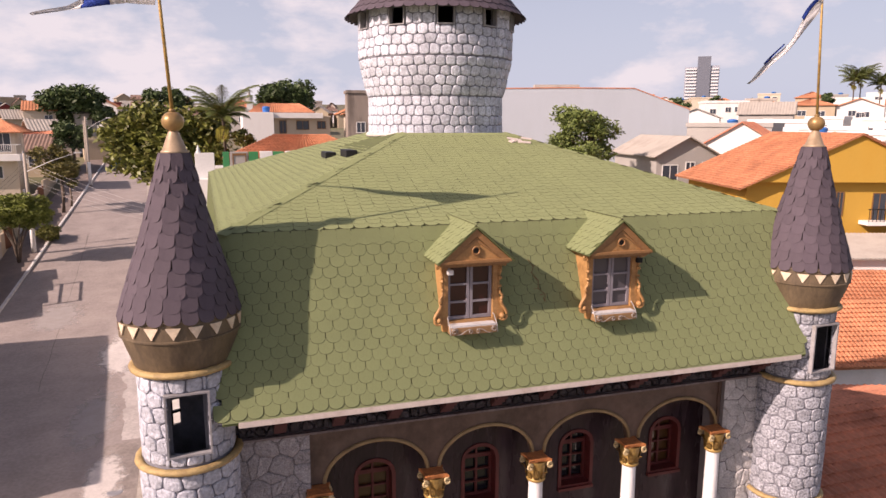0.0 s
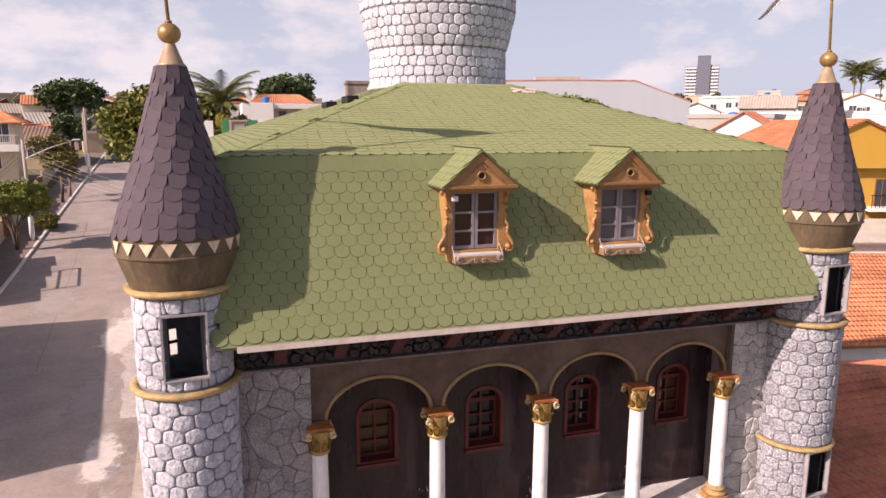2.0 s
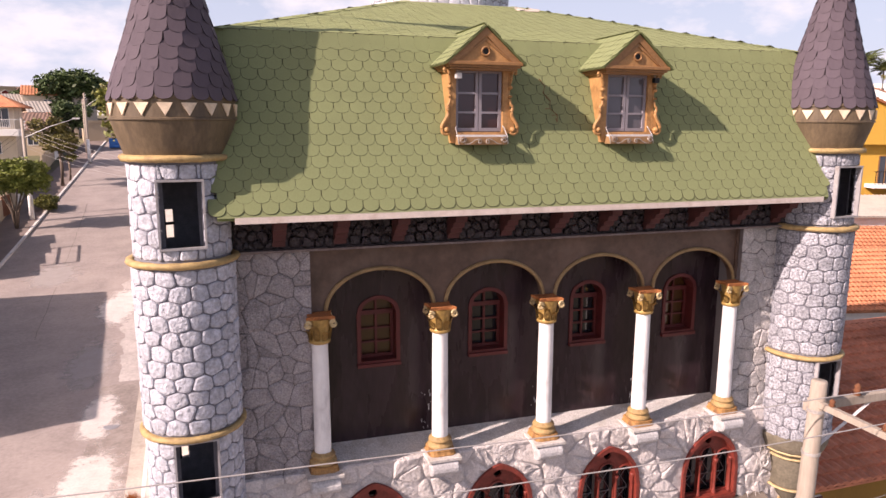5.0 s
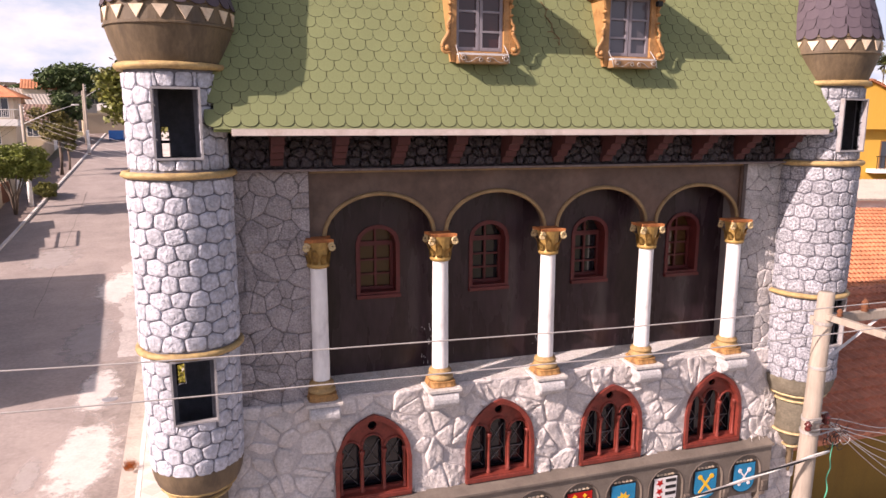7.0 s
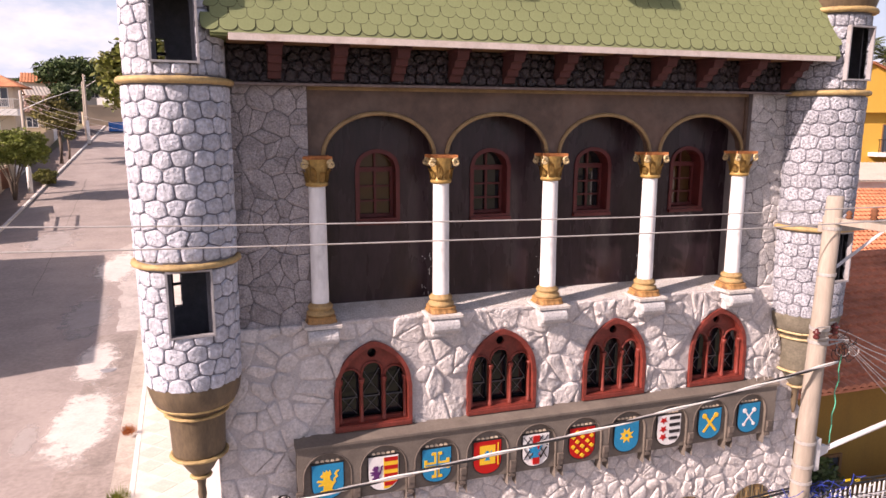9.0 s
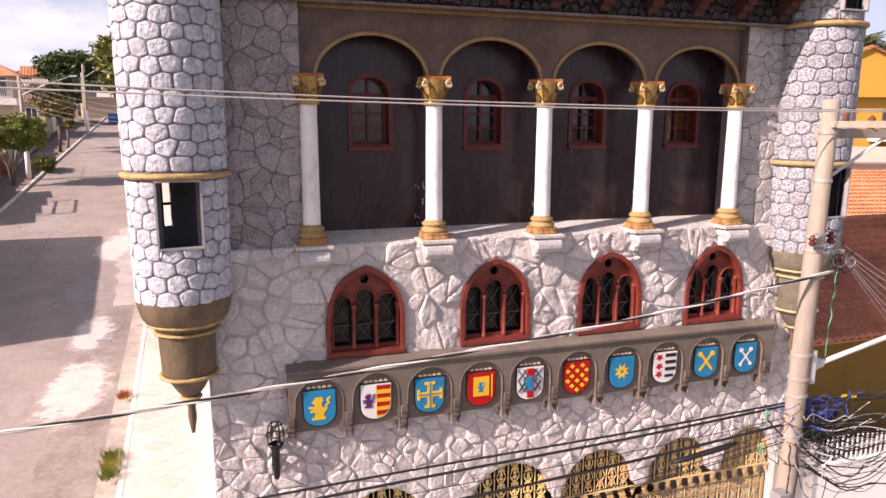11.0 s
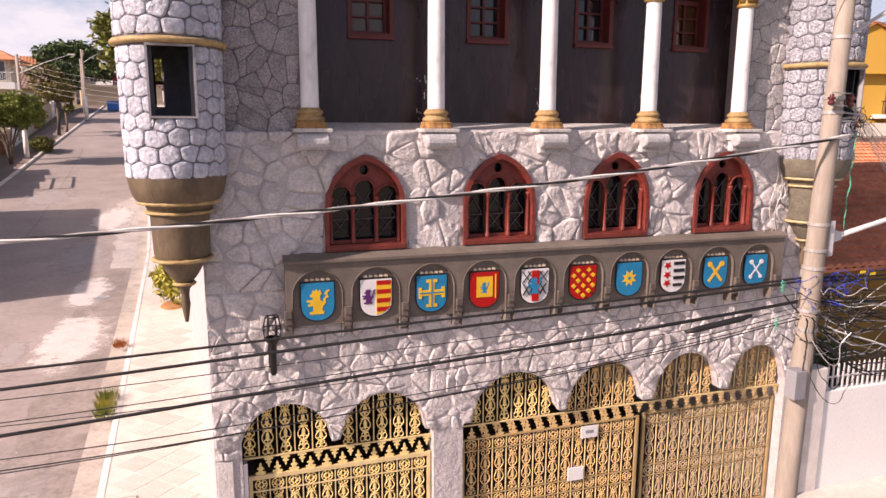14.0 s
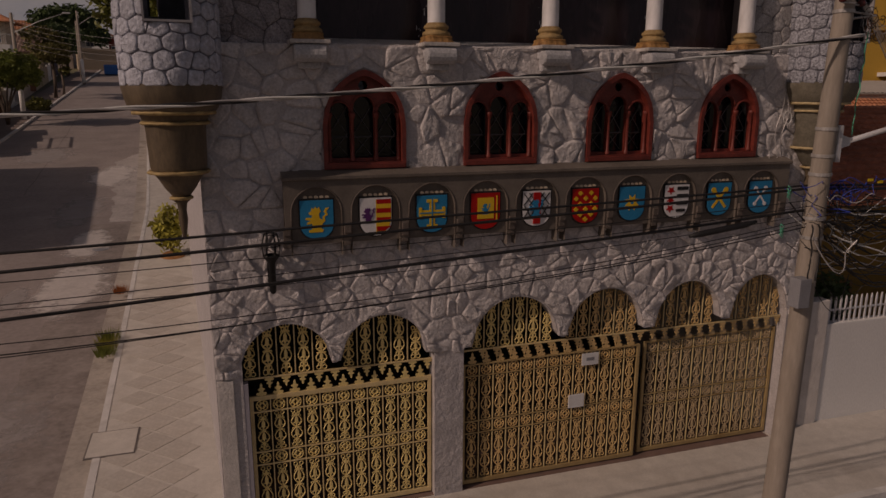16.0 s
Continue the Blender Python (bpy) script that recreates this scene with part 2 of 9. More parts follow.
M = {
    "tower_stone": material("tower_stone", (0.465, 0.482, 0.55), 0.8, spread=0.2, scale=6, fine=18, fine_amount=0.30, bump=1.0, bump_scale=15, bump_depth=0.05, stain=(0.29, 0.30, 0.355), stain_amount=0.55, stain_scale=11, piece=0.12, island=0.12),
    "tower_stone_grey": material("tower_stone_grey", (0.375, 0.385, 0.435), 0.8, spread=0.22, scale=6, fine=26, fine_amount=0.75, bump=1.0, bump_scale=26, bump_depth=0.05, stain=(0.20, 0.205, 0.24), stain_amount=0.65, stain_scale=12, piece=0.12, island=0.12),
    "tower_joint": material("tower_joint", (0.19, 0.19, 0.22), 0.85, spread=0.25, scale=8, bump=0.4),
    "wall_stone": material("wall_stone", (0.58, 0.543, 0.538), 0.9, spread=0.16, scale=3, fine=26, fine_amount=0.25, bump=1.0, bump_scale=14, bump_depth=0.045, stain=(0.44, 0.40, 0.40), stain_amount=0.45, stain_scale=5, piece=0.08, island=0.08),
    "wall_joint": material("wall_joint", (0.47, 0.44, 0.445), 0.9, spread=0.15, scale=3, fine=30, fine_amount=0.2, bump=0.9, bump_scale=9, bump_depth=0.05, stain=(0.40, 0.37, 0.36), stain_amount=0.5, stain_scale=4),
    "flag_stone": material("flag_stone", (0.325, 0.295, 0.305), 0.85, spread=0.3, scale=4, fine=45, fine_amount=0.5, bump=1.0, bump_scale=22, bump_depth=0.05, piece=0.14, island=0.14, stain=(0.43, 0.40, 0.405), stain_amount=0.5, stain_scale=5),
    # Paler copy of flag_stone with the sunlight on the right wall put in.
    "flag_pale": material("flag_pale", (0.44, 0.42, 0.42), 0.85, spread=0.25, scale=4, fine=45, fine_amount=0.4, bump=1.0, bump_scale=22, bump_depth=0.05, piece=0.15, island=0.15, stain=(0.32, 0.30, 0.30), stain_amount=0.5, stain_scale=5),
    "flag_joint": material("flag_joint", (0.17, 0.15, 0.155), 0.9),
    "dark_stone": material("dark_stone", (0.030, 0.021, 0.026), 0.24, spec=0.6, spread=0.45, scale=7, fine=22, fine_amount=0.4, bump=1.0, bump_scale=16, bump_depth=0.05, piece=0.35),
    "plaster": material("plaster", (0.62, 0.58, 0.55), 0.9, spread=0.12, bump=0.6, bump_scale=18, stain=(0.4, 0.36, 0.33), stain_amount=0.5),
    "ledge_mesh": material("ledge_mesh", (0.60, 0.58, 0.57), 0.9, spread=0.15, scale=2, fine=45, fine_amount=0.45, bump=1.0, bump_scale=40, bump_depth=0.03, stain=(0.33, 0.28, 0.23), stain_amount=0.55, stain_scale=2.5),
    "rough_concrete": material("rough_concrete", (0.56, 0.53, 0.51), 0.9, spread=0.2, scale=3, fine=30, fine_amount=0.25, bump=0.6, bump_scale=20, stain=(0.30, 0.27, 0.25), stain_amount=0.6, stain_scale=5),
    "green_shingle": material("green_shingle", (0.188, 0.219, 0.106), 0.88, spread=0.10, scale=1.2, fine=120, fine_amount=0.14, bump=0.25, bump_scale=200, piece=0.03, island=0.03, stain=(0.155, 0.18, 0.09), stain_amount=0.35, stain_scale=0.9),
    "green_under": material("green_under", (0.10, 0.12, 0.045), 0.9),
    "brown_shingle": material("brown_shingle", (0.078, 0.060, 0.077), 0.8, spread=0.12, scale=2, fine=120, fine_amount=0.15, bump=0.25, bump_scale=200, piece=0.10, island=0.1, stain=(0.105, 0.084, 0.098), stain_amount=0.4, stain_scale=2),
    "brown_under": material("brown_under", (0.045, 0.032, 0.036), 0.9),
    "bronze": material("bronze", (0.135, 0.098, 0.062), 0.55, 0.0, spread=0.3, scale=5, fine=25, fine_amount=0.2, bump=0.2, stain=(0.06, 0.045, 0.035), stain_amount=0.6, stain_scale=3, streak=3),
    "foot_pale": material("foot_pale", (0.165, 0.145, 0.11), 0.8, spread=0.25, scale=4, fine=25, fine_amount=0.25, bump=0.3, stain=(0.10, 0.085, 0.06), stain_amount=0.6, stain_scale=3),
    "gold": material("gold", (0.42, 0.265, 0.085), 0.45, 0.2, spread=0.25, scale=8, fine=40, fine_amount=0.25, bump=0.4, bump_scale=25, stain=(0.15, 0.085, 0.035), stain_amount=0.65, stain_scale=7),
    "pale_gilt": material("pale_gilt", (0.56, 0.43, 0.24), 0.5, 0.1, spread=0.25, scale=8, fine=40, fine_amount=0.25, bump=0.3, stain=(0.30, 0.19, 0.08), stain_amount=0.5, stain_scale=9),
    "gold_rope": material("gold_rope", (0.44, 0.31, 0.14), 0.6, 0.05, spread=0.25, scale=9, bump=0.5, bump_scale=25, stain=(0.20, 0.12, 0.06), stain_amount=0.6, stain_scale=6),
    "brass": material("brass", (0.42, 0.31, 0.21), 0.45, 0.25, spread=0.15, scale=6, bump=0.1, stain=(0.26, 0.17, 0.10), stain_amount=0.5, stain_scale=5),
    "cream": material("cream", (0.70, 0.57, 0.43), 0.7, spread=0.2, scale=9, bump=0.2, stain=(0.5, 0.33, 0.2), stain_amount=0.6, stain_scale=8, piece=0.12),
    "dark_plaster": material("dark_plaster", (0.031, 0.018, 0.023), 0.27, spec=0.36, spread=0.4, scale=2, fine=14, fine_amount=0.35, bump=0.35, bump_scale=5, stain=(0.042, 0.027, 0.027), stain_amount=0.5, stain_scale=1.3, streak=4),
    "brown_plaster": material("brown_plaster", (0.12, 0.074, 0.056), 0.5, spread=0.45, scale=1.8, fine=7, fine_amount=0.22, bump=0.25, bump_scale=12, stain=(0.17, 0.118, 0.094), stain_amount=0.6, stain_scale=1.4),
    "marble": material("marble", (0.78, 0.77, 0.78), 0.45, spread=0.08, scale=5, fine=12, fine_amount=0.1, bump=0.12, bump_scale=10, stain=(0.45, 0.43, 0.44), stain_amount=0.7, stain_scale=3.5, streak=2.5),
    "red_wood": material("red_wood", (0.20, 0.037, 0.027), 0.45, spread=0.25, scale=5, fine=20, fine_amount=0.2, bump=0.2, stain=(0.085, 0.02, 0.016), stain_amount=0.55, stain_scale=4),
    "maroon_wood": material("maroon_wood", (0.105, 0.018, 0.017), 0.5, spread=0.2, scale=5, bump=0.15),
    "corbel_red": material("corbel_red", (0.075, 0.023, 0.022), 0.75, spread=0.3, scale=6, bump=0.3),
    "ochre_wood": material("ochre_wood", (0.42, 0.225, 0.09), 0.5, spread=0.22, scale=4, fine=30, fine_amount=0.18, bump=0.25, stain=(0.17, 0.08, 0.03), stain_amount=0.6, stain_scale=6),
    "dark_wood": material("dark_wood", (0.22, 0.115, 0.05), 0.55, spread=0.25, scale=5, bump=0.2, stain=(0.12, 0.06, 0.03), stain_amount=0.5, stain_scale=5),
    "eave_board": material("eave_board", (0.62, 0.54, 0.50), 0.75, spread=0.12, scale=3, bump=0.2, stain=(0.40, 0.30, 0.25), stain_amount=0.5, stain_scale=4),
    "sash_grey": material("sash_grey", (0.235, 0.215, 0.245), 0.5, spread=0.1, bump=0.05),
    "metal_white": material("metal_white", (0.60, 0.60, 0.62), 0.5, spread=0.1, bump=0.05, stain=(0.35, 0.28, 0.22), stain_amount=0.5, stain_scale=6),
    "gate_gold": material("gate_gold", (0.82, 0.63, 0.27), 0.5, 0.0, spread=0.2, scale=1.6, fine=20, fine_amount=0.15, bump=0.1, stain=(0.66, 0.38, 0.10), stain_amount=0.45, stain_scale=1.1),
    "gate_rail": material("gate_rail", (0.70, 0.54, 0.28), 0.5, 0.0, spread=0.15, bump=0.05, stain=(0.5, 0.29, 0.10), stain_amount=0.4, stain_scale=2),
    "black_iron": material("black_iron", (0.012, 0.012, 0.013), 0.5, 0.2, bump=0.1),
    "lead_grey": material("lead_grey", (0.16, 0.15, 0.15), 0.5, 0.2, spread=0.2, scale=5, bump=0),
    "band": material("band", (0.15, 0.125, 0.107), 0.8, spread=0.25, scale=2, fine=25, fine_amount=0.15, bump=0.3, stain=(0.23, 0.195, 0.165), stain_amount=0.5, stain_scale=1.5),
    "shield_blue": material("shield_blue", (0.004, 0.205, 0.40), 0.45, spec=0.2, spread=0.1, bump=0.05),
    "shield_red": material("shield_red", (0.42, 0.012, 0.010), 0.45, spec=0.2, spread=0.1, bump=0.05),
    "shield_yellow": material("shield_yellow", (0.75, 0.46, 0.03), 0.4, spread=0.1, bump=0.05),
    "shield_white": material("shield_white", (0.72, 0.71, 0.72), 0.4, spread=0.06, bump=0.05),
    "shield_black": material("shield_black", (0.015, 0.014, 0.016), 0.4, bump=0.05),
    "shield_purple": material("shield_purple", (0.10, 0.02, 0.13), 0.4, bump=0.05),
    "asphalt": material("asphalt", (0.31, 0.264, 0.25), 0.9, spread=0.16, scale=0.5, fine=6, fine_amount=0.16, bump=0.3, bump_scale=80, stain=(0.40, 0.345, 0.325), stain_amount=0.5, stain_scale=0.45),
    "cement_patch": material("cement_patch", (0.46, 0.415, 0.395), 0.9, spread=0.18, scale=0.9, fine=8, fine_amount=0.2, bump=0.2, stain=(0.33, 0.29, 0.275), stain_amount=0.7, stain_scale=0.7),
    "pavement": material("pavement", (0.55, 0.505, 0.455), 0.85, spread=0.12, scale=0.8, fine=12, fine_amount=0.12, bump=0.2, piece=0.07, island=0.07, stain=(0.36, 0.31, 0.26), stain_amount=0.4, stain_scale=0.9),
    "pavement_joint": material("pavement_joint", (0.60, 0.56, 0.51), 0.9, spread=0.12, bump=0.2, stain=(0.42, 0.37, 0.32), stain_amount=0.5, stain_scale=0.8),
    "brown_paving": material("brown_paving", (0.21, 0.165, 0.15), 0.9, spread=0.2, scale=1, bump=0.3),
    "kerb": material("kerb", (0.66, 0.64, 0.62), 0.85, spread=0.15, scale=2, bump=0.2, stain=(0.4, 0.37, 0.34), stain_amount=0.5, stain_scale=1.2),
    "earth": material("earth", (0.17, 0.15, 0.10), 0.95, spread=0.3, scale=0.05, fine=1, fine_amount=0.2, bump=0.2, stain=(0.10, 0.13, 0.05), stain_amount=0.7, stain_scale=0.03),
    "pole_concrete": material("pole_concrete", (0.345, 0.295, 0.25), 0.85, spread=0.15, scale=2, fine=25, fine_amount=0.15, bump=0.25, stain=(0.26, 0.215, 0.175), stain_amount=0.6, stain_scale=3, streak=6),
    "cable_black": material("cable_black", (0.018, 0.017, 0.018), 0.6, bump=0),
    "cable_grey": material("cable_grey", (0.50, 0.47, 0.46), 0.45, 0.3, bump=0),
    "cable_blue": material("cable_blue", (0.03, 0.06, 0.35), 0.5, bump=0),
    "cable_green": material("cable_green", (0.07, 0.42, 0.27), 0.5, bump=0),
    "cable_white": material("cable_white", (0.7, 0.7, 0.68), 0.5, bump=0),
    "rust": material("rust", (0.18, 0.07, 0.035), 0.9, spread=0.3, scale=8),
    "leaf_dark": material("leaf_dark", (0.06, 0.095, 0.032), 0.6, spread=0.35, scale=0.8, island=0.4, bump=0),
    "leaf_mid": material("leaf_mid", (0.145, 0.145, 0.035), 0.6, spread=0.35, scale=0.8, island=0.45, bump=0),
    "leaf_light": material("leaf_light", (0.17, 0.20, 0.04), 0.6, spread=0.3, scale=0.8, island=0.3, bump=0),
    "leaf_olive": material("leaf_olive", (0.155, 0.135, 0.04), 0.6, spread=0.35, scale=0.6, island=0.4, bump=0),
    "bark": material("bark", (0.12, 0.09, 0.07), 0.9, spread=0.3, bump=0.5),
    "tile_orange": material("tile_orange", (0.54, 0.225, 0.12), 0.85, spread=0.25, scale=0.6, fine=5, fine_amount=0.3, bump=0.2, stain=(0.28, 0.10, 0.05), stain_amount=0.5, stain_scale=0.5, island=0.12),
    "tile_brown": material("tile_brown", (0.60, 0.235, 0.14), 0.85, spread=0.2, scale=0.7, fine=6, fine_amount=0.2, bump=0.2, stain=(0.20, 0.075, 0.05), stain_amount=0.6, stain_scale=0.6, island=0.12),
    "fibre_roof": material("fibre_roof", (0.42, 0.38, 0.34), 0.9, spread=0.2, scale=0.4, bump=0.2, stain=(0.2, 0.17, 0.15), stain_amount=0.5, stain_scale=0.4, island=0.08),
    "tile_grey": material("tile_grey", (0.24, 0.155, 0.125), 0.9, spread=0.25, scale=0.6, fine=6, fine_amount=0.2, bump=0.2, stain=(0.15, 0.11, 0.1), stain_amount=0.5, stain_scale=0.5, island=0.12),
    "paint_white": material("paint_white", (0.78, 0.77, 0.755), 0.85, spread=0.08, scale=0.4, bump=0.1, stain=(0.5, 0.47, 0.43), stain_amount=0.4, stain_scale=0.4, streak=3),
    "paint_cream": material("paint_cream", (0.58, 0.50, 0.40), 0.85, spread=0.1, scale=0.4, bump=0.1, stain=(0.36, 0.29, 0.22), stain_amount=0.5, stain_scale=0.4, streak=3),
    "paint_yellow": material("paint_yellow", (0.55, 0.32, 0.055), 0.8, spread=0.08, scale=0.3, bump=0.1, stain=(0.48, 0.25, 0.03), stain_amount=0.4, stain_scale=0.3, streak=3),
    "paint_grey": material("paint_grey", (0.38, 0.36, 0.34), 0.85, spread=0.1, scale=0.3, bump=0.1, stain=(0.28, 0.26, 0.25), stain_amount=0.4, stain_scale=0.3, streak=3),
    "paint_beige": material("paint_beige", (0.46, 0.37, 0.27), 0.85, spread=0.1, scale=0.3, bump=0.1, stain=(0.3, 0.23, 0.17), stain_amount=0.5, stain_scale=0.3, streak=3),
    "paint_red": material("paint_red", (0.26, 0.05, 0.045), 0.85, spread=0.1, scale=0.3, bump=0.1),
    "raw_wall": material("raw_wall", (0.48, 0.42, 0.38), 0.9, spread=0.2, scale=0.5, bump=0.2, stain=(0.2, 0.17, 0.15), stain_amount=0.8, stain_scale=0.5, streak=4),
    "stained_concrete": material("stained_concrete", (0.27, 0.225, 0.195), 0.9, spread=0.25, scale=0.8, bump=0.2, stain=(0.10, 0.08, 0.07), stain_amount=0.8, stain_scale=0.7, streak=5),
    "far_grey": material("far_grey", (0.14, 0.155, 0.195), 0.8, spread=0.05, scale=0.05, bump=0),
    # White warehouse wall, dimmed and cooled in colour for its shaded front.
    "ware_paint": material("ware_paint", (0.44, 0.485, 0.54), 0.85, spread=0.06, scale=0.2, bump=0.1, stain=(0.37, 0.40, 0.44), stain_amount=0.4, stain_scale=0.2, streak=3),
    "far_white": material("far_white", (0.66, 0.66, 0.68), 0.8, spread=0.05, scale=0.05, bump=0),
    "green_paint": material("green_paint", (0.03, 0.24, 0.09), 0.7, spread=0.1, bump=0.05),
    "plastic_blue": material("plastic_blue", (0.02, 0.16, 0.50), 0.4, spread=0.1, bump=0),
    "flag_blue": material("flag_blue", (0.02, 0.065, 0.36), 0.8, spread=0.1, bump=0.05),
    "flag_white": material("flag_white", (0.75, 0.75, 0.77), 0.8, spread=0.06, bump=0.05),
    # Near-black, so that the colour holds the darkness behind the gates.
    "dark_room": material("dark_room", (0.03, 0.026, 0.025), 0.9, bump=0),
    "garage_floor": material("garage_floor", (0.20, 0.13, 0.11), 0.6, spread=0.2, bump=0.1),
    "plate_white": material("plate_white", (0.70, 0.70, 0.70), 0.4, spread=0.05, bump=0),
    "plate_grey": material("plate_grey", (0.25, 0.25, 0.27), 0.5, bump=0),
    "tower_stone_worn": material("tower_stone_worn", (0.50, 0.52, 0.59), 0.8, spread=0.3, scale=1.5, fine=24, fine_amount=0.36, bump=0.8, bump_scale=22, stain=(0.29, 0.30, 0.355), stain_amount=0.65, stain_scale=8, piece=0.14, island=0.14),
    "worn_gold": material("worn_gold", (0.37, 0.245, 0.11), 0.6, 0.0, spread=0.25, scale=8, fine=40, fine_amount=0.25, bump=0.5, bump_scale=20, stain=(0.20, 0.11, 0.05), stain_amount=0.7, stain_scale=6),
    "moulding_bronze": material("moulding_bronze", (0.31, 0.205, 0.10), 0.6, 0.0, spread=0.25, scale=6, bump=0.3, stain=(0.14, 0.095, 0.055), stain_amount=0.5, stain_scale=4),
    "box_panel": material("box_panel", (0.30, 0.175, 0.085), 0.6, spread=0.2, scale=5, bump=0.15, stain=(0.16, 0.09, 0.05), stain_amount=0.5, stain_scale=5),
    "niche": material("niche", (0.125, 0.10, 0.086), 0.8, spread=0.3, scale=4, fine=25, fine_amount=0.2, bump=0.3),
    "gutter": material("gutter", (0.44, 0.39, 0.345), 0.9, spread=0.2, scale=0.9, fine=10, fine_amount=0.15, bump=0.2, stain=(0.24, 0.20, 0.17), stain_amount=0.7, stain_scale=1.1),
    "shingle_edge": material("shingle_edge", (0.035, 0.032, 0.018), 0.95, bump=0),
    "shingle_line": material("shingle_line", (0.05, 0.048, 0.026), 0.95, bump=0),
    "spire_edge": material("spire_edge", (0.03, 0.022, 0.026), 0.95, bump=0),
    "bracket_concrete": material("bracket_concrete", (0.47, 0.465, 0.48), 0.9, spread=0.2, scale=3, fine=30, fine_amount=0.3, bump=0.7, bump_scale=25, stain=(0.28, 0.275, 0.29), stain_amount=0.6, stain_scale=7),
    "gate_rusty": material("gate_rusty", (0.68, 0.46, 0.21), 0.55, 0.0, spread=0.2, scale=1.2, fine=20, fine_amount=0.2, bump=0.1, stain=(0.50, 0.22, 0.05), stain_amount=0.65, stain_scale=0.9),
    "gate_dusty": material("gate_dusty", (0.53, 0.39, 0.23), 0.65, 0.0, spread=0.2, scale=1.2, fine=20, fine_amount=0.2, bump=0.1, stain=(0.34, 0.24, 0.15), stain_amount=0.5, stain_scale=0.9),
    "gate_brown": material("gate_brown", (0.40, 0.28, 0.13), 0.55, 0.0, spread=0.15, bump=0.05, stain=(0.26, 0.15, 0.06), stain_amount=0.5, stain_scale=2),
    "clamp_steel": material("clamp_steel", (0.45, 0.43, 0.42), 0.5, 0.3, spread=0.15, bump=0.05, stain=(0.22, 0.18, 0.15), stain_amount=0.5, stain_scale=6),
    "leaf_yellow": material("leaf_yellow", (0.36, 0.33, 0.06), 0.6, spread=0.3, scale=2, island=0.4, bump=0),
    "orange_earth": material("orange_earth", (0.36, 0.17, 0.07), 0.95, spread=0.3, scale=4, fine=30, fine_amount=0.3, bump=0.5, bump_scale=20),
    "rust_clay": material("rust_clay", (0.42, 0.15, 0.05), 0.85, spread=0.3, scale=9, fine=40, fine_amount=0.3, bump=0.6, bump_scale=25, stain=(0.22, 0.10, 0.05), stain_amount=0.5, stain_scale=8),
    "tar": material("tar", (0.17, 0.15, 0.14), 0.9, spread=0.2, scale=2, bump=0.1),
    "frame_lilac": material("frame_lilac", (0.34, 0.32, 0.36), 0.6, spread=0.15, scale=2, bump=0.05, stain=(0.24, 0.21, 0.22), stain_amount=0.5, stain_scale=3, streak=4),
    "frame_grey": material("frame_grey", (0.33, 0.32, 0.335), 0.5, spread=0.15, scale=5, bump=0.05, stain=(0.2, 0.16, 0.14), stain_amount=0.5, stain_scale=6),
    # Ochre wall paint, darkened to hold the shade the neighbour's wall stands in.
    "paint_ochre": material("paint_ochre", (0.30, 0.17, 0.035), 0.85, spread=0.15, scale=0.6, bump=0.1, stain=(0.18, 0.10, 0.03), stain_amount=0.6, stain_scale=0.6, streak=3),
    "leaf_palm": material("leaf_palm", (0.10, 0.125, 0.035), 0.5, spread=0.3, scale=0.8, island=0.35, bump=0),
    "leaf_round": material("leaf_round", (0.14, 0.185, 0.05), 0.6, spread=0.3, scale=0.8, island=0.4, bump=0),
    "far_wing": material("far_wing", (0.30, 0.325, 0.38), 0.8, spread=0.05, scale=0.05, bump=0),
    "rust_gold": material("rust_gold", (0.36, 0.19, 0.07), 0.7, 0.0, spread=0.3, scale=8, fine=40, fine_amount=0.3, bump=0.6, bump_scale=20, stain=(0.14, 0.065, 0.03), stain_amount=0.75, stain_scale=7),
    "old_concrete": material("old_concrete", (0.265, 0.225, 0.208), 0.9, spread=0.25, scale=0.8, fine=7, fine_amount=0.22, bump=0.3, bump_scale=40, stain=(0.38, 0.33, 0.305), stain_amount=0.7, stain_scale=1.1),
    "dust_splash": splash_material("dust_splash", (0.64, 0.59, 0.565), 0.85),
    "faint_dust": splash_material("faint_dust", (0.46, 0.42, 0.41), 0.6),
    "leaf_broad": material("leaf_broad", (0.14, 0.155, 0.032), 0.5, spread=0.4, scale=0.8, island=0.5, bump=0, stain=(0.19, 0.10, 0.03), stain_amount=0.35, stain_scale=1.5),
    "rubble_dark": material("rubble_dark", (0.17, 0.13, 0.125), 0.8, spread=0.3, scale=6, fine=20, fine_amount=0.3, bump=0.5, bump_scale=20, stain=(0.30, 0.26, 0.25), stain_amount=0.4, stain_scale=4),
    "insulator_red": material("insulator_red", (0.10, 0.022, 0.022), 0.25, spread=0.2, scale=20, bump=0.05),
    "tag_yellow": material("tag_yellow", (0.75, 0.52, 0.02), 0.6, spread=0.08, bump=0.02),
    "old_gold": material("old_gold", (0.36, 0.225, 0.095), 0.38, 0.35, spread=0.2, scale=6, bump=0.1, stain=(0.17, 0.10, 0.06), stain_amount=0.6, stain_scale=5),
    "ochre_trim": material("ochre_trim", (0.30, 0.155, 0.065), 0.5, spread=0.25, scale=5, fine=25, fine_amount=0.2, bump=0.2, stain=(0.15, 0.07, 0.03), stain_amount=0.5, stain_scale=5),
    "gate_blue": material("gate_blue", (0.045, 0.06, 0.13), 0.5, spread=0.2, scale=3, bump=0.15, stain=(0.10, 0.10, 0.12), stain_amount=0.5, stain_scale=1.0),
    "cornice_joint": material("cornice_joint", (0.047, 0.033, 0.035), 0.5, spread=0.4, scale=8, bump=0.8, bump_scale=20, bump_depth=0.04),
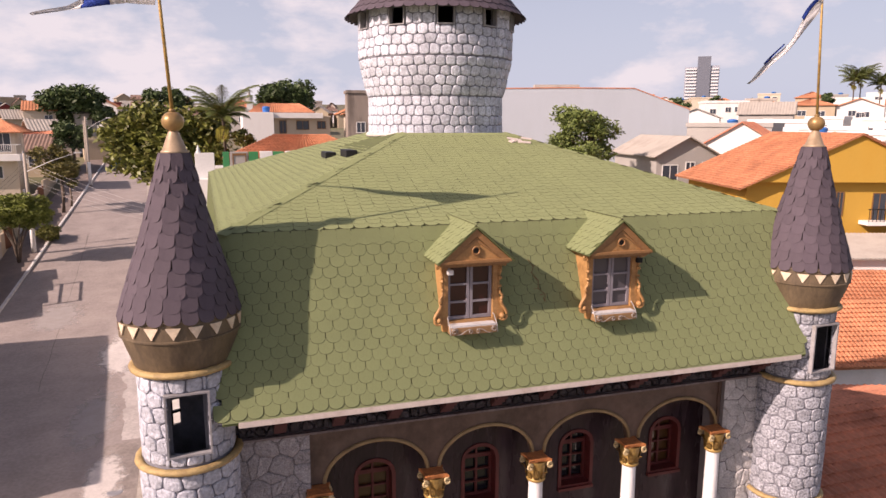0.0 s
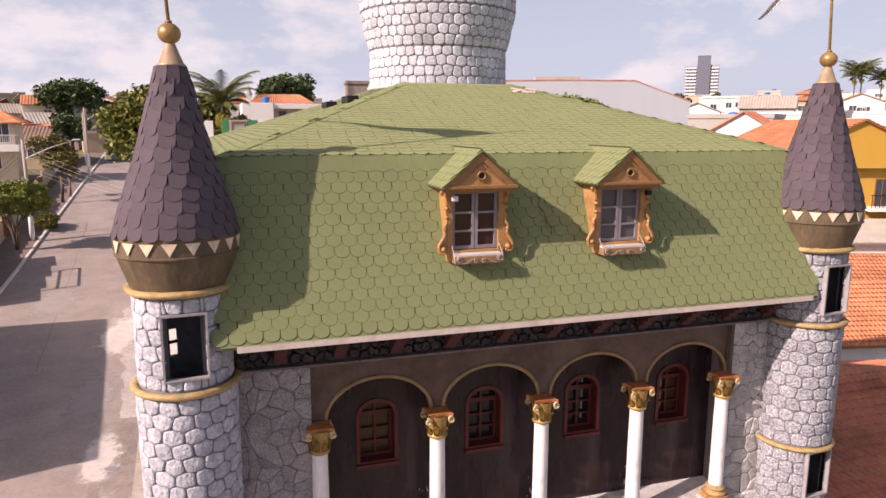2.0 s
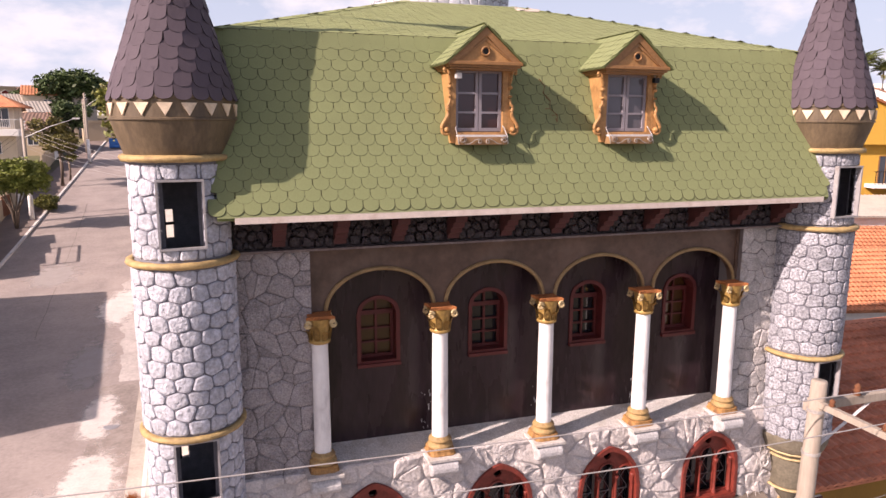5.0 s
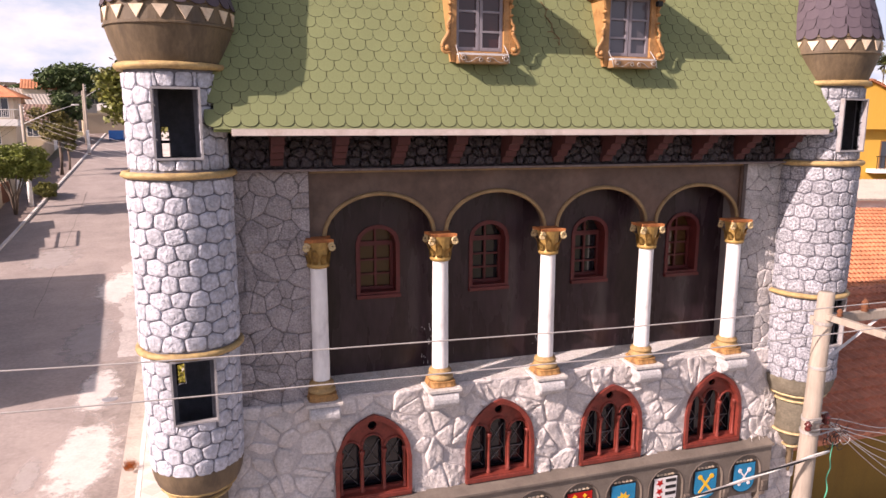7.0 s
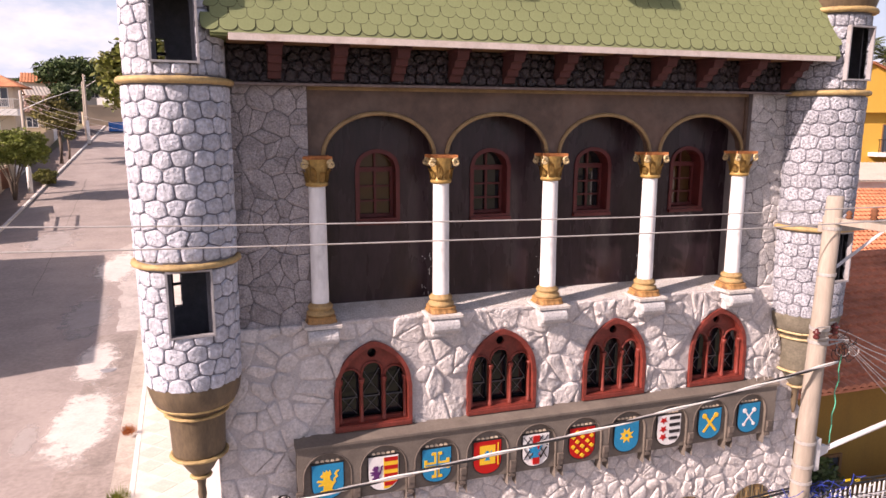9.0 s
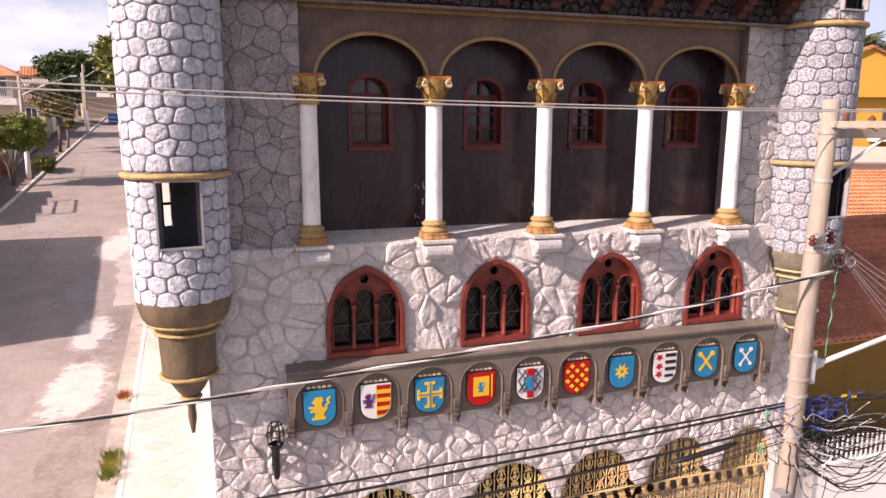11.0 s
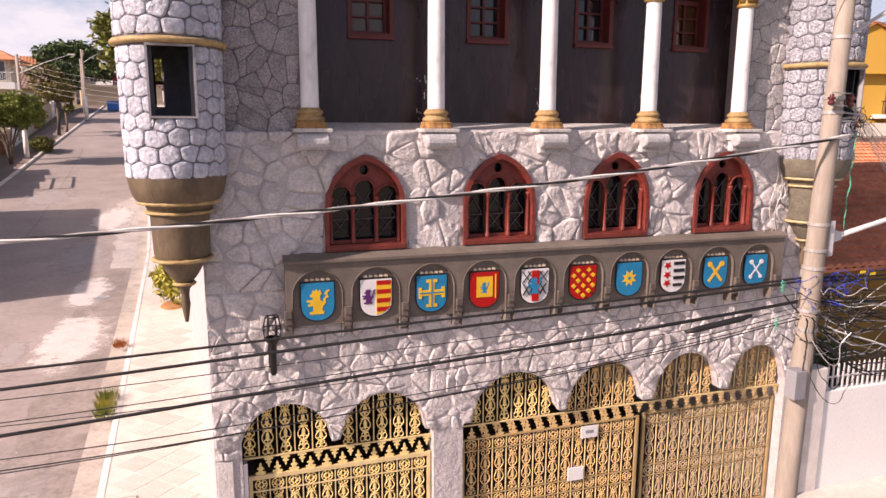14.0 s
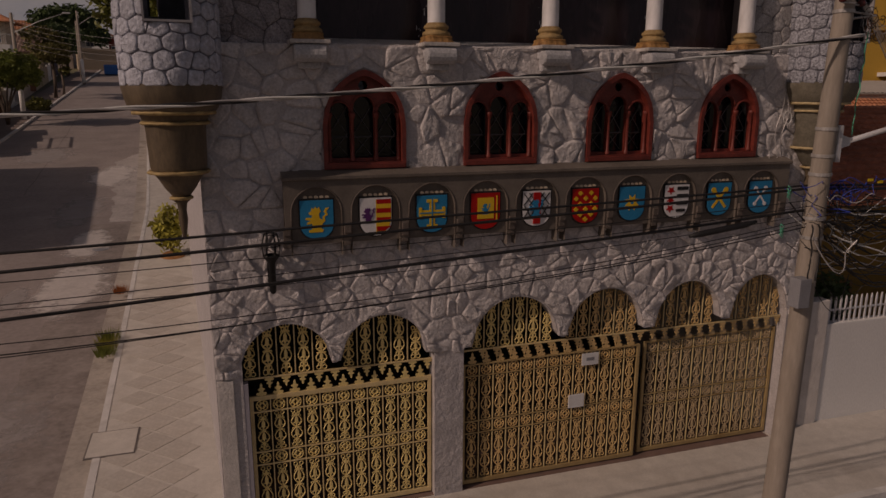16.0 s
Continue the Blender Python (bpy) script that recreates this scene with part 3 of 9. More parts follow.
    "glass_dark": glass_material("glass_dark", (0.012, 0.012, 0.016), 0.06),
    "glass_amber": glass_material("glass_amber", (0.07, 0.032, 0.010), 0.15),
    # Dormer panes: reflected red roofs, then reflected sky, put into the base colour.
    "glass_red": glass_material("glass_red", (0.045, 0.014, 0.013), 0.08),
    "glass_milky": glass_material("glass_milky", (0.10, 0.09, 0.105), 0.08),
    "glass_far": glass_material("glass_far", (0.05, 0.06, 0.08), 0.15),
}

granules = M["green_shingle"].node_tree.nodes["Principled BSDF"]
granules.inputs["Sheen Weight"].default_value, granules.inputs["Sheen Roughness"].default_value = 0.30, 0.5
granules.inputs["Sheen Tint"].default_value = (0.72, 0.80, 0.34, 1)


# ---- builders ----
def link_mesh(name, bm, mat, smooth=False):
    me = bpy.data.meshes.new(name)
    bm.to_mesh(me)
    bm.free()
    for m in (mat if isinstance(mat, (list, tuple)) else [mat]):
        me.materials.append(M[m])
    if smooth:
        for p in me.polygons:
            p.use_smooth = True
    return me


def part(name, bm, mat, parent, label="", smooth=False):
    ob = new(name, link_mesh(name, bm, mat, smooth))
    ob.parent = parent
    p = parent
    chain = []
    while p:
        chain.append(p)
        p = p.parent
    world_m = Matrix.Identity(4)
    for p in reversed(chain):
        world_m = world_m @ p.matrix_parent_inverse @ p.matrix_basis
    ob.matrix_parent_inverse = world_m.inverted()
    if label:
        ob["label"] = label
    return ob


def piece(name, me, parent, m):
    """One more object on a mesh that its alike pieces share; the parent has no turn of its own."""
    ob = new(name, me)
    ob.parent = parent
    p, world_m, chain = parent, Matrix.Identity(4), []
    while p:
        chain.append(p)
        p = p.parent
    for p in reversed(chain):
        world_m = world_m @ p.matrix_parent_inverse @ p.matrix_basis
    ob.matrix_parent_inverse = world_m.inverted()
    ob.matrix_basis = m
    return ob


def thing(name, label, category, at=(0, 0, 0), group=""):
    ob = new(name)
    ob.location = at
    ob.matrix_basis = Matrix.Translation(at)
    ob.empty_display_size = 0.2
    return tagged(ob, label, category, group)


def structure(name, bm, mat, label, category, smooth=False):
    return tagged(new(name, link_mesh(name, bm, mat, smooth)), label, category, kind="structure")


def stuff(ob):
    return tagged(ob, kind="stuff")


def B():
    return bmesh.new()


def quad(bm, *pts, mi=0):
    f = bm.faces.new([bm.verts.new(p) for p in pts])
    f.material_index = mi
    return f


def box(bm, x0, x1, y0, y1, z0, z1, bevel=0.0, m=None, mi=0):
    v = [bm.verts.new((x, y, z)) for x in (x0, x1) for y in (y0, y1) for z in (z0, z1)]
    fs = [bm.faces.new([v[i] for i in q]) for q in ((0, 1, 3, 2), (4, 6, 7, 5), (0, 4, 5, 1), (2, 3, 7, 6), (0, 2, 6, 4), (1, 5, 7, 3))]
    for f in fs:
        f.material_index = mi
    if bevel:
        es = list({e for f in fs for e in f.edges})
        r = bmesh.ops.bevel(bm, geom=es, offset=bevel, segments=2, affect="EDGES", profile=0.6)
        v = list({w for f in r["faces"] for w in f.verts} | {w for w in v if w.is_valid})
    if m:
        for w in v:
            if w.is_valid:
                w.co = m @ w.co
    return v


def lathe(bm, profile, seg=32, cx=0.0, cy=0.0, close=False):
    rings = []
    for r, z in profile:
        rings.append([bm.verts.new((cx + r * math.cos(2 * math.pi * i / seg), cy + r * math.sin(2 * math.pi * i / seg), z)) for i in range(seg)])
    for a, c in zip(rings, rings[1:] + ([rings[0]] if close else [])):
        for i in range(seg):
            j = (i + 1) % seg
            bm.faces.new((a[i], a[j], c[j], c[i]))
    return rings


def ring(bm, cx, cy, z, big, small, seg=40, sides=10, squash=0.8, rough=0.0):
    prof = [(big + small * math.cos(2 * math.pi * k / sides), z + squash * small * math.sin(2 * math.pi * k / sides)) for k in range(sides)]
    rings = lathe(bm, prof, seg, cx, cy, close=True)
    if rough:
        for row in rings:
            for v in row:
                v.co += Vector((random.uniform(-1, 1), random.uniform(-1, 1), random.uniform(-1, 1))) * rough


def tube(bm, pts, radius, seg=6, closed=False):
    pts = [Vector(p) for p in pts]
    rings = []
    n = len(pts)
    for i, p in enumerate(pts):
        a = pts[(i - 1) % n] if closed or i else p
        c = pts[(i + 1) % n] if closed or i < n - 1 else p
        d = (c - a).normalized()
        side = d.cross(Vector((0, 0, 1)))
        if side.length < 1e-3:
            side = d.cross(Vector((0, 1, 0)))
        side.normalize()
        up = side.cross(d)
        r = radius[i] if isinstance(radius, (list, tuple)) else radius
        rings.append([bm.verts.new(p + (side * math.cos(2 * math.pi * k / seg) + up * math.sin(2 * math.pi * k / seg)) * r) for k in range(seg)])
    for a, c in zip(rings, rings[1:] + ([rings[0]] if closed else [])):
        for k in range(seg):
            j = (k + 1) % seg
            bm.faces.new((a[k], a[j], c[j], c[k]))
    if not closed:
        bm.faces.new(rings[0][::-1]), bm.faces.new(rings[-1])


def prism(bm, outline, y0, y1, mi=0):
    """A flat shape in the plane of x and z with a thickness from y0 (front) to y1."""
    a = [bm.verts.new((x, y0, z)) for x, z in outline]
    c = [bm.verts.new((x, y1, z)) for x, z in outline]
    fs = [bm.faces.new(a), bm.faces.new(c[::-1])]
    for i in range(len(a)):
        j = (i + 1) % len(a)
        fs.append(bm.faces.new((a[j], a[i], c[i], c[j])))
    for f in fs:
        f.material_index = mi


def round_arch(xc, half, spring, rise):
    return lambda x: spring + rise * math.sqrt(max(0.0, 1 - ((x - xc) / half) ** 2))


def pointed_arch(xc, half, spring, rise):
    rad = (half * half + rise * rise) / (2 * half)
    return lambda x: spring + math.sqrt(max(0.0, rad * rad - (abs(x - xc) + rad - half) ** 2)) if abs(x - xc) < half else spring


def strip_wall(bm, x0, x1, low, high, openings, y0, y1, step=0.08, caps=True):
    """A wall from y0 (front) to y1 with openings (xa, xb, bottom, top), each bound a function of x or a number."""
    def val(f, x):
        return f(x) if callable(f) else f
    cuts = {x0, x1}
    for xa, xb, *_ in openings:
        cuts |= {max(x0, xa), min(x1, xb)}
    xs = sorted(cuts)
    fine = []
    for a, c in zip(xs, xs[1:]):
        n = max(1, math.ceil((c - a) / step))
        fine += [a + (c - a) * i / n for i in range(n)]
    fine.append(xs[-1])
    e = 1e-5
    previous = None
    for a, c in zip(fine, fine[1:]):
        mid = (a + c) / 2
        here = sorted([o for o in openings if o[0] < mid < o[1]], key=lambda o: val(o[2], mid))
        bounds = [(val(low, a + e), val(low, c - e))]
        for o in here:
            bounds += [(val(o[2], a + e), val(o[2], c - e)), (val(o[3], a + e), val(o[3], c - e))]
        bounds.append((val(high, a + e), val(high, c - e)))
        solid = [(bounds[i], bounds[i + 1]) for i in range(0, len(bounds), 2)]
        for (l0, l1), (h0, h1) in solid:
            if h0 - l0 < 1e-4 and h1 - l1 < 1e-4:
                continue
            quad(bm, (a, y0, l0), (c, y0, l1), (c, y0, h1), (a, y0, h0))
            quad(bm, (c, y1, l1), (a, y1, l0), (a, y1, h0), (c, y1, h1))
            quad(bm, (a, y1, l0), (c, y1, l1), (c, y0, l1), (a, y0, l0))
            quad(bm, (a, y0, h0), (c, y0, h1), (c, y1, h1), (a, y1, h0))
        now = [((s[0][0], s[1][0]), (s[0][1], s[1][1])) for s in solid]
        # upright faces where the solid parts begin and end
        left = [s[0] for s in now]
        if previous is None or sorted(len(p) for p in previous) != sorted(len(p) for p in left) or any(abs(p[0] - q[0]) + abs(p[1] - q[1]) > 1e-3 for p, q in zip(previous, left)):
            for l, h in left:
                quad(bm, (a, y1, l), (a, y0, l), (a, y0, h), (a, y1, h))
            for l, h in previous or []:
                quad(bm, (a, y0, l), (a, y1, l), (a, y1, h), (a, y0, h))
        previous = [s[1] for s in now]
    for l, h in previous:
        quad(bm, (x1, y0, l), (x1, y1, l), (x1, y1, h), (x1, y0, h))


def clip(poly, p, q):
    """The part of a convex polygon nearer to p than to q."""
    mx, my, dx, dy = (p[0] + q[0]) / 2, (p[1] + q[1]) / 2, q[0] - p[0], q[1] - p[1]
    out = []
    for i, a in enumerate(poly):
        b = poly[(i + 1) % len(poly)]
        da, db = (a[0] - mx) * dx + (a[1] - my) * dy, (b[0] - mx) * dx + (b[1] - my) * dy
        if da <= 0:
            out.append(a)
        if da * db < 0:
            k = da / (da - db)
            out.append((a[0] + (b[0] - a[0]) * k, a[1] + (b[1] - a[1]) * k))
    return out


def courses(points, u0, u1, v0, v1, k=1.35):
    """Cells drawn out along their rows, like roughly coursed stones."""
    drawn = cells([(u, v * k) for u, v in points], u0, u1, v0 * k, v1 * k)
    return [[(u, v / k) for u, v in poly] for poly in drawn]


def cells(points, u0, u1, v0, v1, near=18):
    pts = np.array(points)
    found = []
    for p in points:
        d = ((pts - p) ** 2).sum(1)
        poly = [(u0, v0), (u1, v0), (u1, v1), (u0, v1)]
        for k in np.argsort(d)[1:near + 1]:
            poly = clip(poly, p, pts[k])
            if len(poly) < 3:
                break
        found.append(poly)
    return found


def scatter(u0, u1, v0, v1, du, dv, jitter, level=1.0):
    pts, row, v = [], 0, v0 + dv / 2
    while v < v1:
        u = u0 + (du / 2 if row % 2 else 0.02)
        while u < u1:
            pts.append((min(max(u + random.uniform(-1, 1) * jitter * du, u0), u1), min(max(v + random.uniform(-1, 1) * jitter * level * dv, v0), v1)))
            u += du
        v += dv
        row += 1
    return pts


def stone_mesh(bm, poly, place, gap, height, cut=0.22, crown=0.25, soft_edge=1.0, lean=0.3, ragged=0.06, slope=0.0, lumps=0.0):
    """A stone with rounded edges over a cell: place(u, v, h) gives the point at height h over the wall."""
    cu, cv = sum(p[0] for p in poly) / len(poly), sum(p[1] for p in poly) / len(poly)
    size = math.sqrt(abs(sum(a[0] * b[1] - b[0] * a[1] for a, b in zip(poly, poly[1:] + poly[:1]))) / 2)
    around = sum(math.hypot(b[0] - a[0], b[1] - a[1]) for a, b in zip(poly, poly[1:] + poly[:1]))
    if size < 3.2 * gap or size * size < 0.022 * around * around:
        return False
    soft = []
    for a, b in zip(poly, poly[1:] + poly[:1]):
        if math.hypot(b[0] - a[0], b[1] - a[1]) < 0.02:
            continue
        for k in (cut, 1 - cut):
            soft.append((a[0] + (b[0] - a[0]) * k, a[1] + (b[1] - a[1]) * k))
    if len(soft) < 4:
        return False
    tilt_u, tilt_v = random.uniform(-lean, lean) * height / size, random.uniform(-lean, lean) * height / size
    height *= random.uniform(0.75, 1.25)
    rings = []
    for inset, h in ((gap, -0.01), (gap * 1.15 + slope * size, height * (0.85 - 0.3 * soft_edge)), (gap + size * (slope + 0.10 * soft_edge), height * 0.95), (gap + size * (slope + 0.12 + 0.12 * soft_edge), height * (1 + crown * 0.6))):
        row = []
        for u, v in soft:
            d = math.hypot(u - cu, v - cv)
            k = max(0.05, 1 - inset / max(d, 1e-6) * 1.0)
            uu, vv = cu + (u - cu) * k, cv + (v - cv) * k
            hh = h + (tilt_u * (uu - cu) + tilt_v * (vv - cv) + random.uniform(-ragged, ragged) * height + lumps * height * noise.noise((uu * 9, vv * 9, cu)) if h > 0 else 0)
            row.append(bm.verts.new(place(uu, vv, hh)))
        rings.append(row)
    for a, c in zip(rings, rings[1:]):
        for i in range(len(a)):
            j = (i + 1) % len(a)
            bm.faces.new((a[i], a[j], c[j], c[i]))
    top = bm.verts.new(place(cu + random.uniform(-ragged, ragged) * size * 0.2, cv + random.uniform(-ragged, ragged) * size * 0.2, height * (1 + crown + random.uniform(-0.5, 0.5) * ragged)))
    for i in range(len(a)):
        bm.faces.new((rings[-1][i], rings[-1][(i + 1) % len(a)], top))
    return True


def lay_stones(polys, place, parent, mat, gap, height, own, name="stone", smooth=True, **kw):
    """Stones over the cells: those for which own(u, v) holds are pieces of their own, the rest one mesh."""
    rest = B()
    count = 0
    for poly in polys:
        cu, cv = sum(p[0] for p in poly) / len(poly), sum(p[1] for p in poly) / len(poly)
        if own(cu, cv) and count < 300:
            bm = B()
            if stone_mesh(bm, poly, place, gap, height, **kw):
                part(name, bm, mat, parent, smooth=smooth)
                count += 1
            else:
                bm.free()
        else:
            stone_mesh(rest, poly, place, gap, height, **kw)
    if len(rest.faces):
        stuff(part(name + "s", rest, mat, parent, smooth=smooth))
    else:
        rest.free()


def shingle_data(name, w, length, thick, mat, edge, scallop=0.40, flare=0.0):
    """A shingle with a round lower end, hanging down from its origin along -y, its face towards +z."""
    bm = B()
    n, deep = 8, w * scallop

    def bent(v):
        return math.copysign(abs(v) ** 0.86, v)
    outline = [(-w / 2, 0), (-w / 2, -length + deep)]
    outline += [(-w / 2 * bent(math.cos(math.pi * k / n)), -length + deep - deep * bent(math.sin(math.pi * k / n))) for k in range(1, n)]
    outline += [(w / 2, -length + deep), (w / 2, 0)]
    top = [bm.verts.new((x, y, thick)) for x, y in outline]
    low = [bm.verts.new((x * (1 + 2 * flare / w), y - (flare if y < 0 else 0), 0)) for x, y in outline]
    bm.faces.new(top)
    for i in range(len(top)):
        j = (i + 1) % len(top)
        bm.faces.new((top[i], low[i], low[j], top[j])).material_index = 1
    bmesh.ops.recalc_face_normals(bm, faces=bm.faces)
    if bm.faces[0].normal.z < 0:
        bmesh.ops.reverse_faces(bm, faces=bm.faces)
    return link_mesh(name, bm, [mat, edge])


def merge(bm, me, m):
    """Adds a mesh at a pose to a bmesh."""
    vs = [bm.verts.new(m @ v.co) for v in me.vertices]
    for p in me.polygons:
        bm.faces.new([vs[i] for i in p.vertices]).material_index = p.material_index


def frame_of(origin, along, up_slope):
    """A pose whose x runs along, whose y runs up the slope, at origin."""
    x, y = Vector(along).normalized(), Vector(up_slope).normalized()
    z = x.cross(y)
    return Matrix.Translation(origin) @ Matrix((x, y, z)).transposed().to_4x4()


# ---- ground ----
def rise(y):
    """Height of the ground: level before the house, climbing behind it."""
    y = max(0.0, y - 1.0)
    if y < 150:
        return 0.045 * y + 0.00058 * y * y if y < 60 else 0.045 * 60 + 0.00058 * 3600 + (y - 60) * 0.105
    return 4.788 + 9.45 + (y - 150) * 0.03


def side_kerb(y):
    return -2.74 - 0.046 * y if y < 26 else -3.936 - 0.085 * (y - 26)


def garden_line(y):
    """Where the garden walls stand beyond the far pavement."""
    return -14.35 - 0.078 * y


def far_kerb(y):
    return -13.95 - 0.0352 * y


ys = [-4000, -60, -20, -8, -2, 0, 1, 4, 8, 12, 18, 24, 32, 40, 50, 60, 75, 90, 110, 130, 160, 220, 320, 500, 900, 1600, 4000]
xs = [-4000, -1200, -400, -150, -60, -30, -12, -6, -2.8, 0, 6, 12, 20, 40, 80, 200, 500, 1200, 4000]
bm = B()
grid = [[bm.verts.new((x, y, rise(y) - 0.22)) for x in xs] for y in ys]
for a, c in zip(grid, grid[1:]):
    for i in range(len(xs) - 1):
        bm.faces.new((a[i], a[i + 1], c[i + 1], c[i]))
structure("ground", bm, "earth", "dry earth and grass between the streets and houses", "ground")

steps = [-1.4, 0, 1, 3, 6, 9, 12, 16, 20, 25, 30, 36, 42, 50, 58, 66, 76, 86, 98, 112, 130, 150]
bm = B()
for a, c in zip(steps, steps[1:]):
    n = 4
    for i in range(n):
        def at(k, y):
            return (far_kerb(y) + (side_kerb(y) - far_kerb(y)) * k, y, rise(y) - 0.15)
        quad(bm, at(i / n, a), at((i + 1) / n, a), at((i + 1) / n, c), at(i / n, c))
quad(bm, (-60, -14, -0.15), (60, -14, -0.15), (60, -2.3, -0.15), (-60, -2.3, -0.15))
quad(bm, (-60, -2.3, -0.15), (side_kerb(-1.4), -2.3, -0.15), (side_kerb(-1.4), -1.4, -0.15), (-60, -1.4, -0.15))
road = structure("road", bm, "asphalt", "worn grey asphalt street climbing past the house", "road")


def gutter_strip(y0, y1, wide, rough, ends, look_mat, label):
    """A strip of other surfacing along the kerb, wide(y) metres across with an uneven outer edge."""
    bm = B()
    n = int((y1 - y0) / 0.12)
    row = []
    for i in range(n + 1):
        y = y0 + (y1 - y0) * i / n
        w = wide(y) + rough * (noise.noise((y * 0.9, 7.0, 1.0)) + 0.5 * noise.noise((y * 3.1, 5.0, 1.0)))
        w = max(0.15, w * min(1.0, (y1 - y) / ends + 0.02))
        row.append((bm.verts.new((side_kerb(y) - 0.12 - w, y, rise(y) - 0.144)), bm.verts.new((side_kerb(y) - 0.12, y, rise(y) - 0.144))))
    for p, q in zip(row, row[1:]):
        bm.faces.new((p[0], p[1], q[1], q[0]))
    part("cement_patch", bm, look_mat, road, label)


gutter_strip(-1.3, 23.4, lambda y: 2.0, 0.10, 0.4, "old_concrete", "old concrete strip along the gutter")
gutter_strip(23.4, 43.0, lambda y: 1.3 + 0.03 * (y - 23), 0.3, 4.0, "cement_patch", "dusty pale cement along the gutter")
for px, py, rx, ry, cover in ((-5.2, 14.3, 1.7, 4.2, "dust_splash"), (-6.7, 13.6, 0.6, 1.7, "faint_dust"), (-5.6, 20.0, 1.2, 3.4, "dust_splash"), (-6.9, 26.0, 1.6, 4.8, "faint_dust"), (-6.6, 34.5, 1.8, 5.0, "dust_splash"), (-6.4, 4.6, 3.4, 3.8, "faint_dust"), (-9.2, 9.0, 2.4, 4.0, "faint_dust"), (-11.6, 42.0, 2.4, 4.5, "faint_dust")):
    bm = B()
    rows = []
    for k in range(9):
        y = py - ry + 2 * ry * k / 8
        rows.append((bm.verts.new((px - rx, y, rise(y) - 0.138)), bm.verts.new((min(px + rx, side_kerb(y) - 0.1), y, rise(y) - 0.138))))
    for p, q in zip(rows, rows[1:]):
        bm.faces.new((p[0], p[1], q[1], q[0]))
    part("cement_splash", bm, cover, road, "pale dried cement and dust on the road")
bm = B()
for a, c in zip(steps[:-1], steps[1:]):
    quad(bm, (side_kerb(a) - 0.52, a, rise(a) - 0.137), (side_kerb(a) - 0.0, a, rise(a) - 0.137), (side_kerb(c) - 0.0, c, rise(c) - 0.137), (side_kerb(c) - 0.52, c, rise(c) - 0.137))
    quad(bm, (side_kerb(a) - 0.52, a, rise(a) - 0.16), (side_kerb(a) - 0.52, a, rise(a) - 0.137), (side_kerb(c) - 0.52, c, rise(c) - 0.137), (side_kerb(c) - 0.52, c, rise(c) - 0.16))
part("gutter", bm, "gutter", road, "pale worn concrete gutter")
for off, y0, y1, wide in ((5.9, 30, 66, 0.03),):
    bm = B()
    prev = None
    for i in range(61):
        y = y0 + (y1 - y0) * i / 60
        x = side_kerb(y) - off + 0.12 * noise.noise((y * 0.3, off, 0.0)) + 0.04 * noise.noise((y * 2.1, off, 3.0))
        now = (bm.verts.new((x - wide / 2, y, rise(y) - 0.139)), bm.verts.new((x + wide / 2, y, rise(y) - 0.139)))
        if prev:
            bm.faces.new((prev[0], prev[1], now[1], now[0]))
        prev = now
    part("tar_seam", bm, "tar", road, "dark tarred seam along the street")
for y, x0, x1 in ((36.5, 0.5, 8.0),):
    bm = B()
    prev = None
    for i in range(31):
        x = side_kerb(y) - x0 - (x1 - x0) * i / 30
        yy = y + 0.4 * noise.noise((x * 0.5, y, 0.0)) + 0.12 * noise.noise((x * 2.0, y, 5.0))
        now = (bm.verts.new((x, yy - 0.02, rise(yy) - 0.138)), bm.verts.new((x, yy + 0.02, rise(yy) - 0.138)))
        if prev:
            bm.faces.new((prev[0], now[0], now[1], prev[1]))
        prev = now
    part("tar_seam", bm, "tar", road, "dark tarred crack across the street")
bm = B()
lathe(bm, [(0.02, rise(19) - 0.135), (0.30, rise(19) - 0.135), (0.34, rise(19) - 0.16)], 20, -5.0, 19)
part("manhole_cover", bm, "plate_grey", road, "round cast-iron cover in the street")

# pavement beside the house, with a kerb and slabs
bm = B()
for a, c in zip(steps[:-1], steps[1:]):
    quad(bm, (side_kerb(a) + 0.16, a, rise(a) - 0.012), (-0.2 - 0.06 * max(a, 0), a, rise(a) - 0.012), (-0.2 - 0.06 * max(c, 0), c, rise(c) - 0.012), (side_kerb(c) + 0.16, c, rise(c) - 0.012))
quad(bm, (side_kerb(-1.4) + 0.16, -2.15, -0.012), (34, -2.15, -0.012), (34, 0.3, -0.012), (side_kerb(-1.4) + 0.16, 0.3, -0.012))
pavement = structure("pavement", bm, "pavement_joint", "pale diamond-pattern concrete pavement round the house", "pavement")
bm = B()
for a, c in zip(steps[:-1], steps[1:]):
    k0, k1 = side_kerb(a), side_kerb(c)
    quad(bm, (k0, a, rise(a) - 0.2), (k0 + 0.02, a, rise(a)), (k1 + 0.02, c, rise(c)), (k1, c, rise(c) - 0.2))
    quad(bm, (k0 + 0.02, a, rise(a)), (k0 + 0.16, a, rise(a)), (k1 + 0.16, c, rise(c)), (k1 + 0.02, c, rise(c)))
    quad(bm, (k0 + 0.16, a, rise(a)), (k0 + 0.16, a, rise(a) - 0.1), (k1 + 0.16, c, rise(c) - 0.1), (k1 + 0.16, c, rise(c)))
box(bm, side_kerb(-1.4), 34, -2.31, -2.15, -0.2, 0.0)
box(bm, side_kerb(-1.4), side_kerb(-1.4) + 0.16, -2.15, -1.4, -0.2, 0.0)
structure("kerb", bm, "kerb", "whitewashed concrete kerb with worn edges", "kerb")
bm = B()
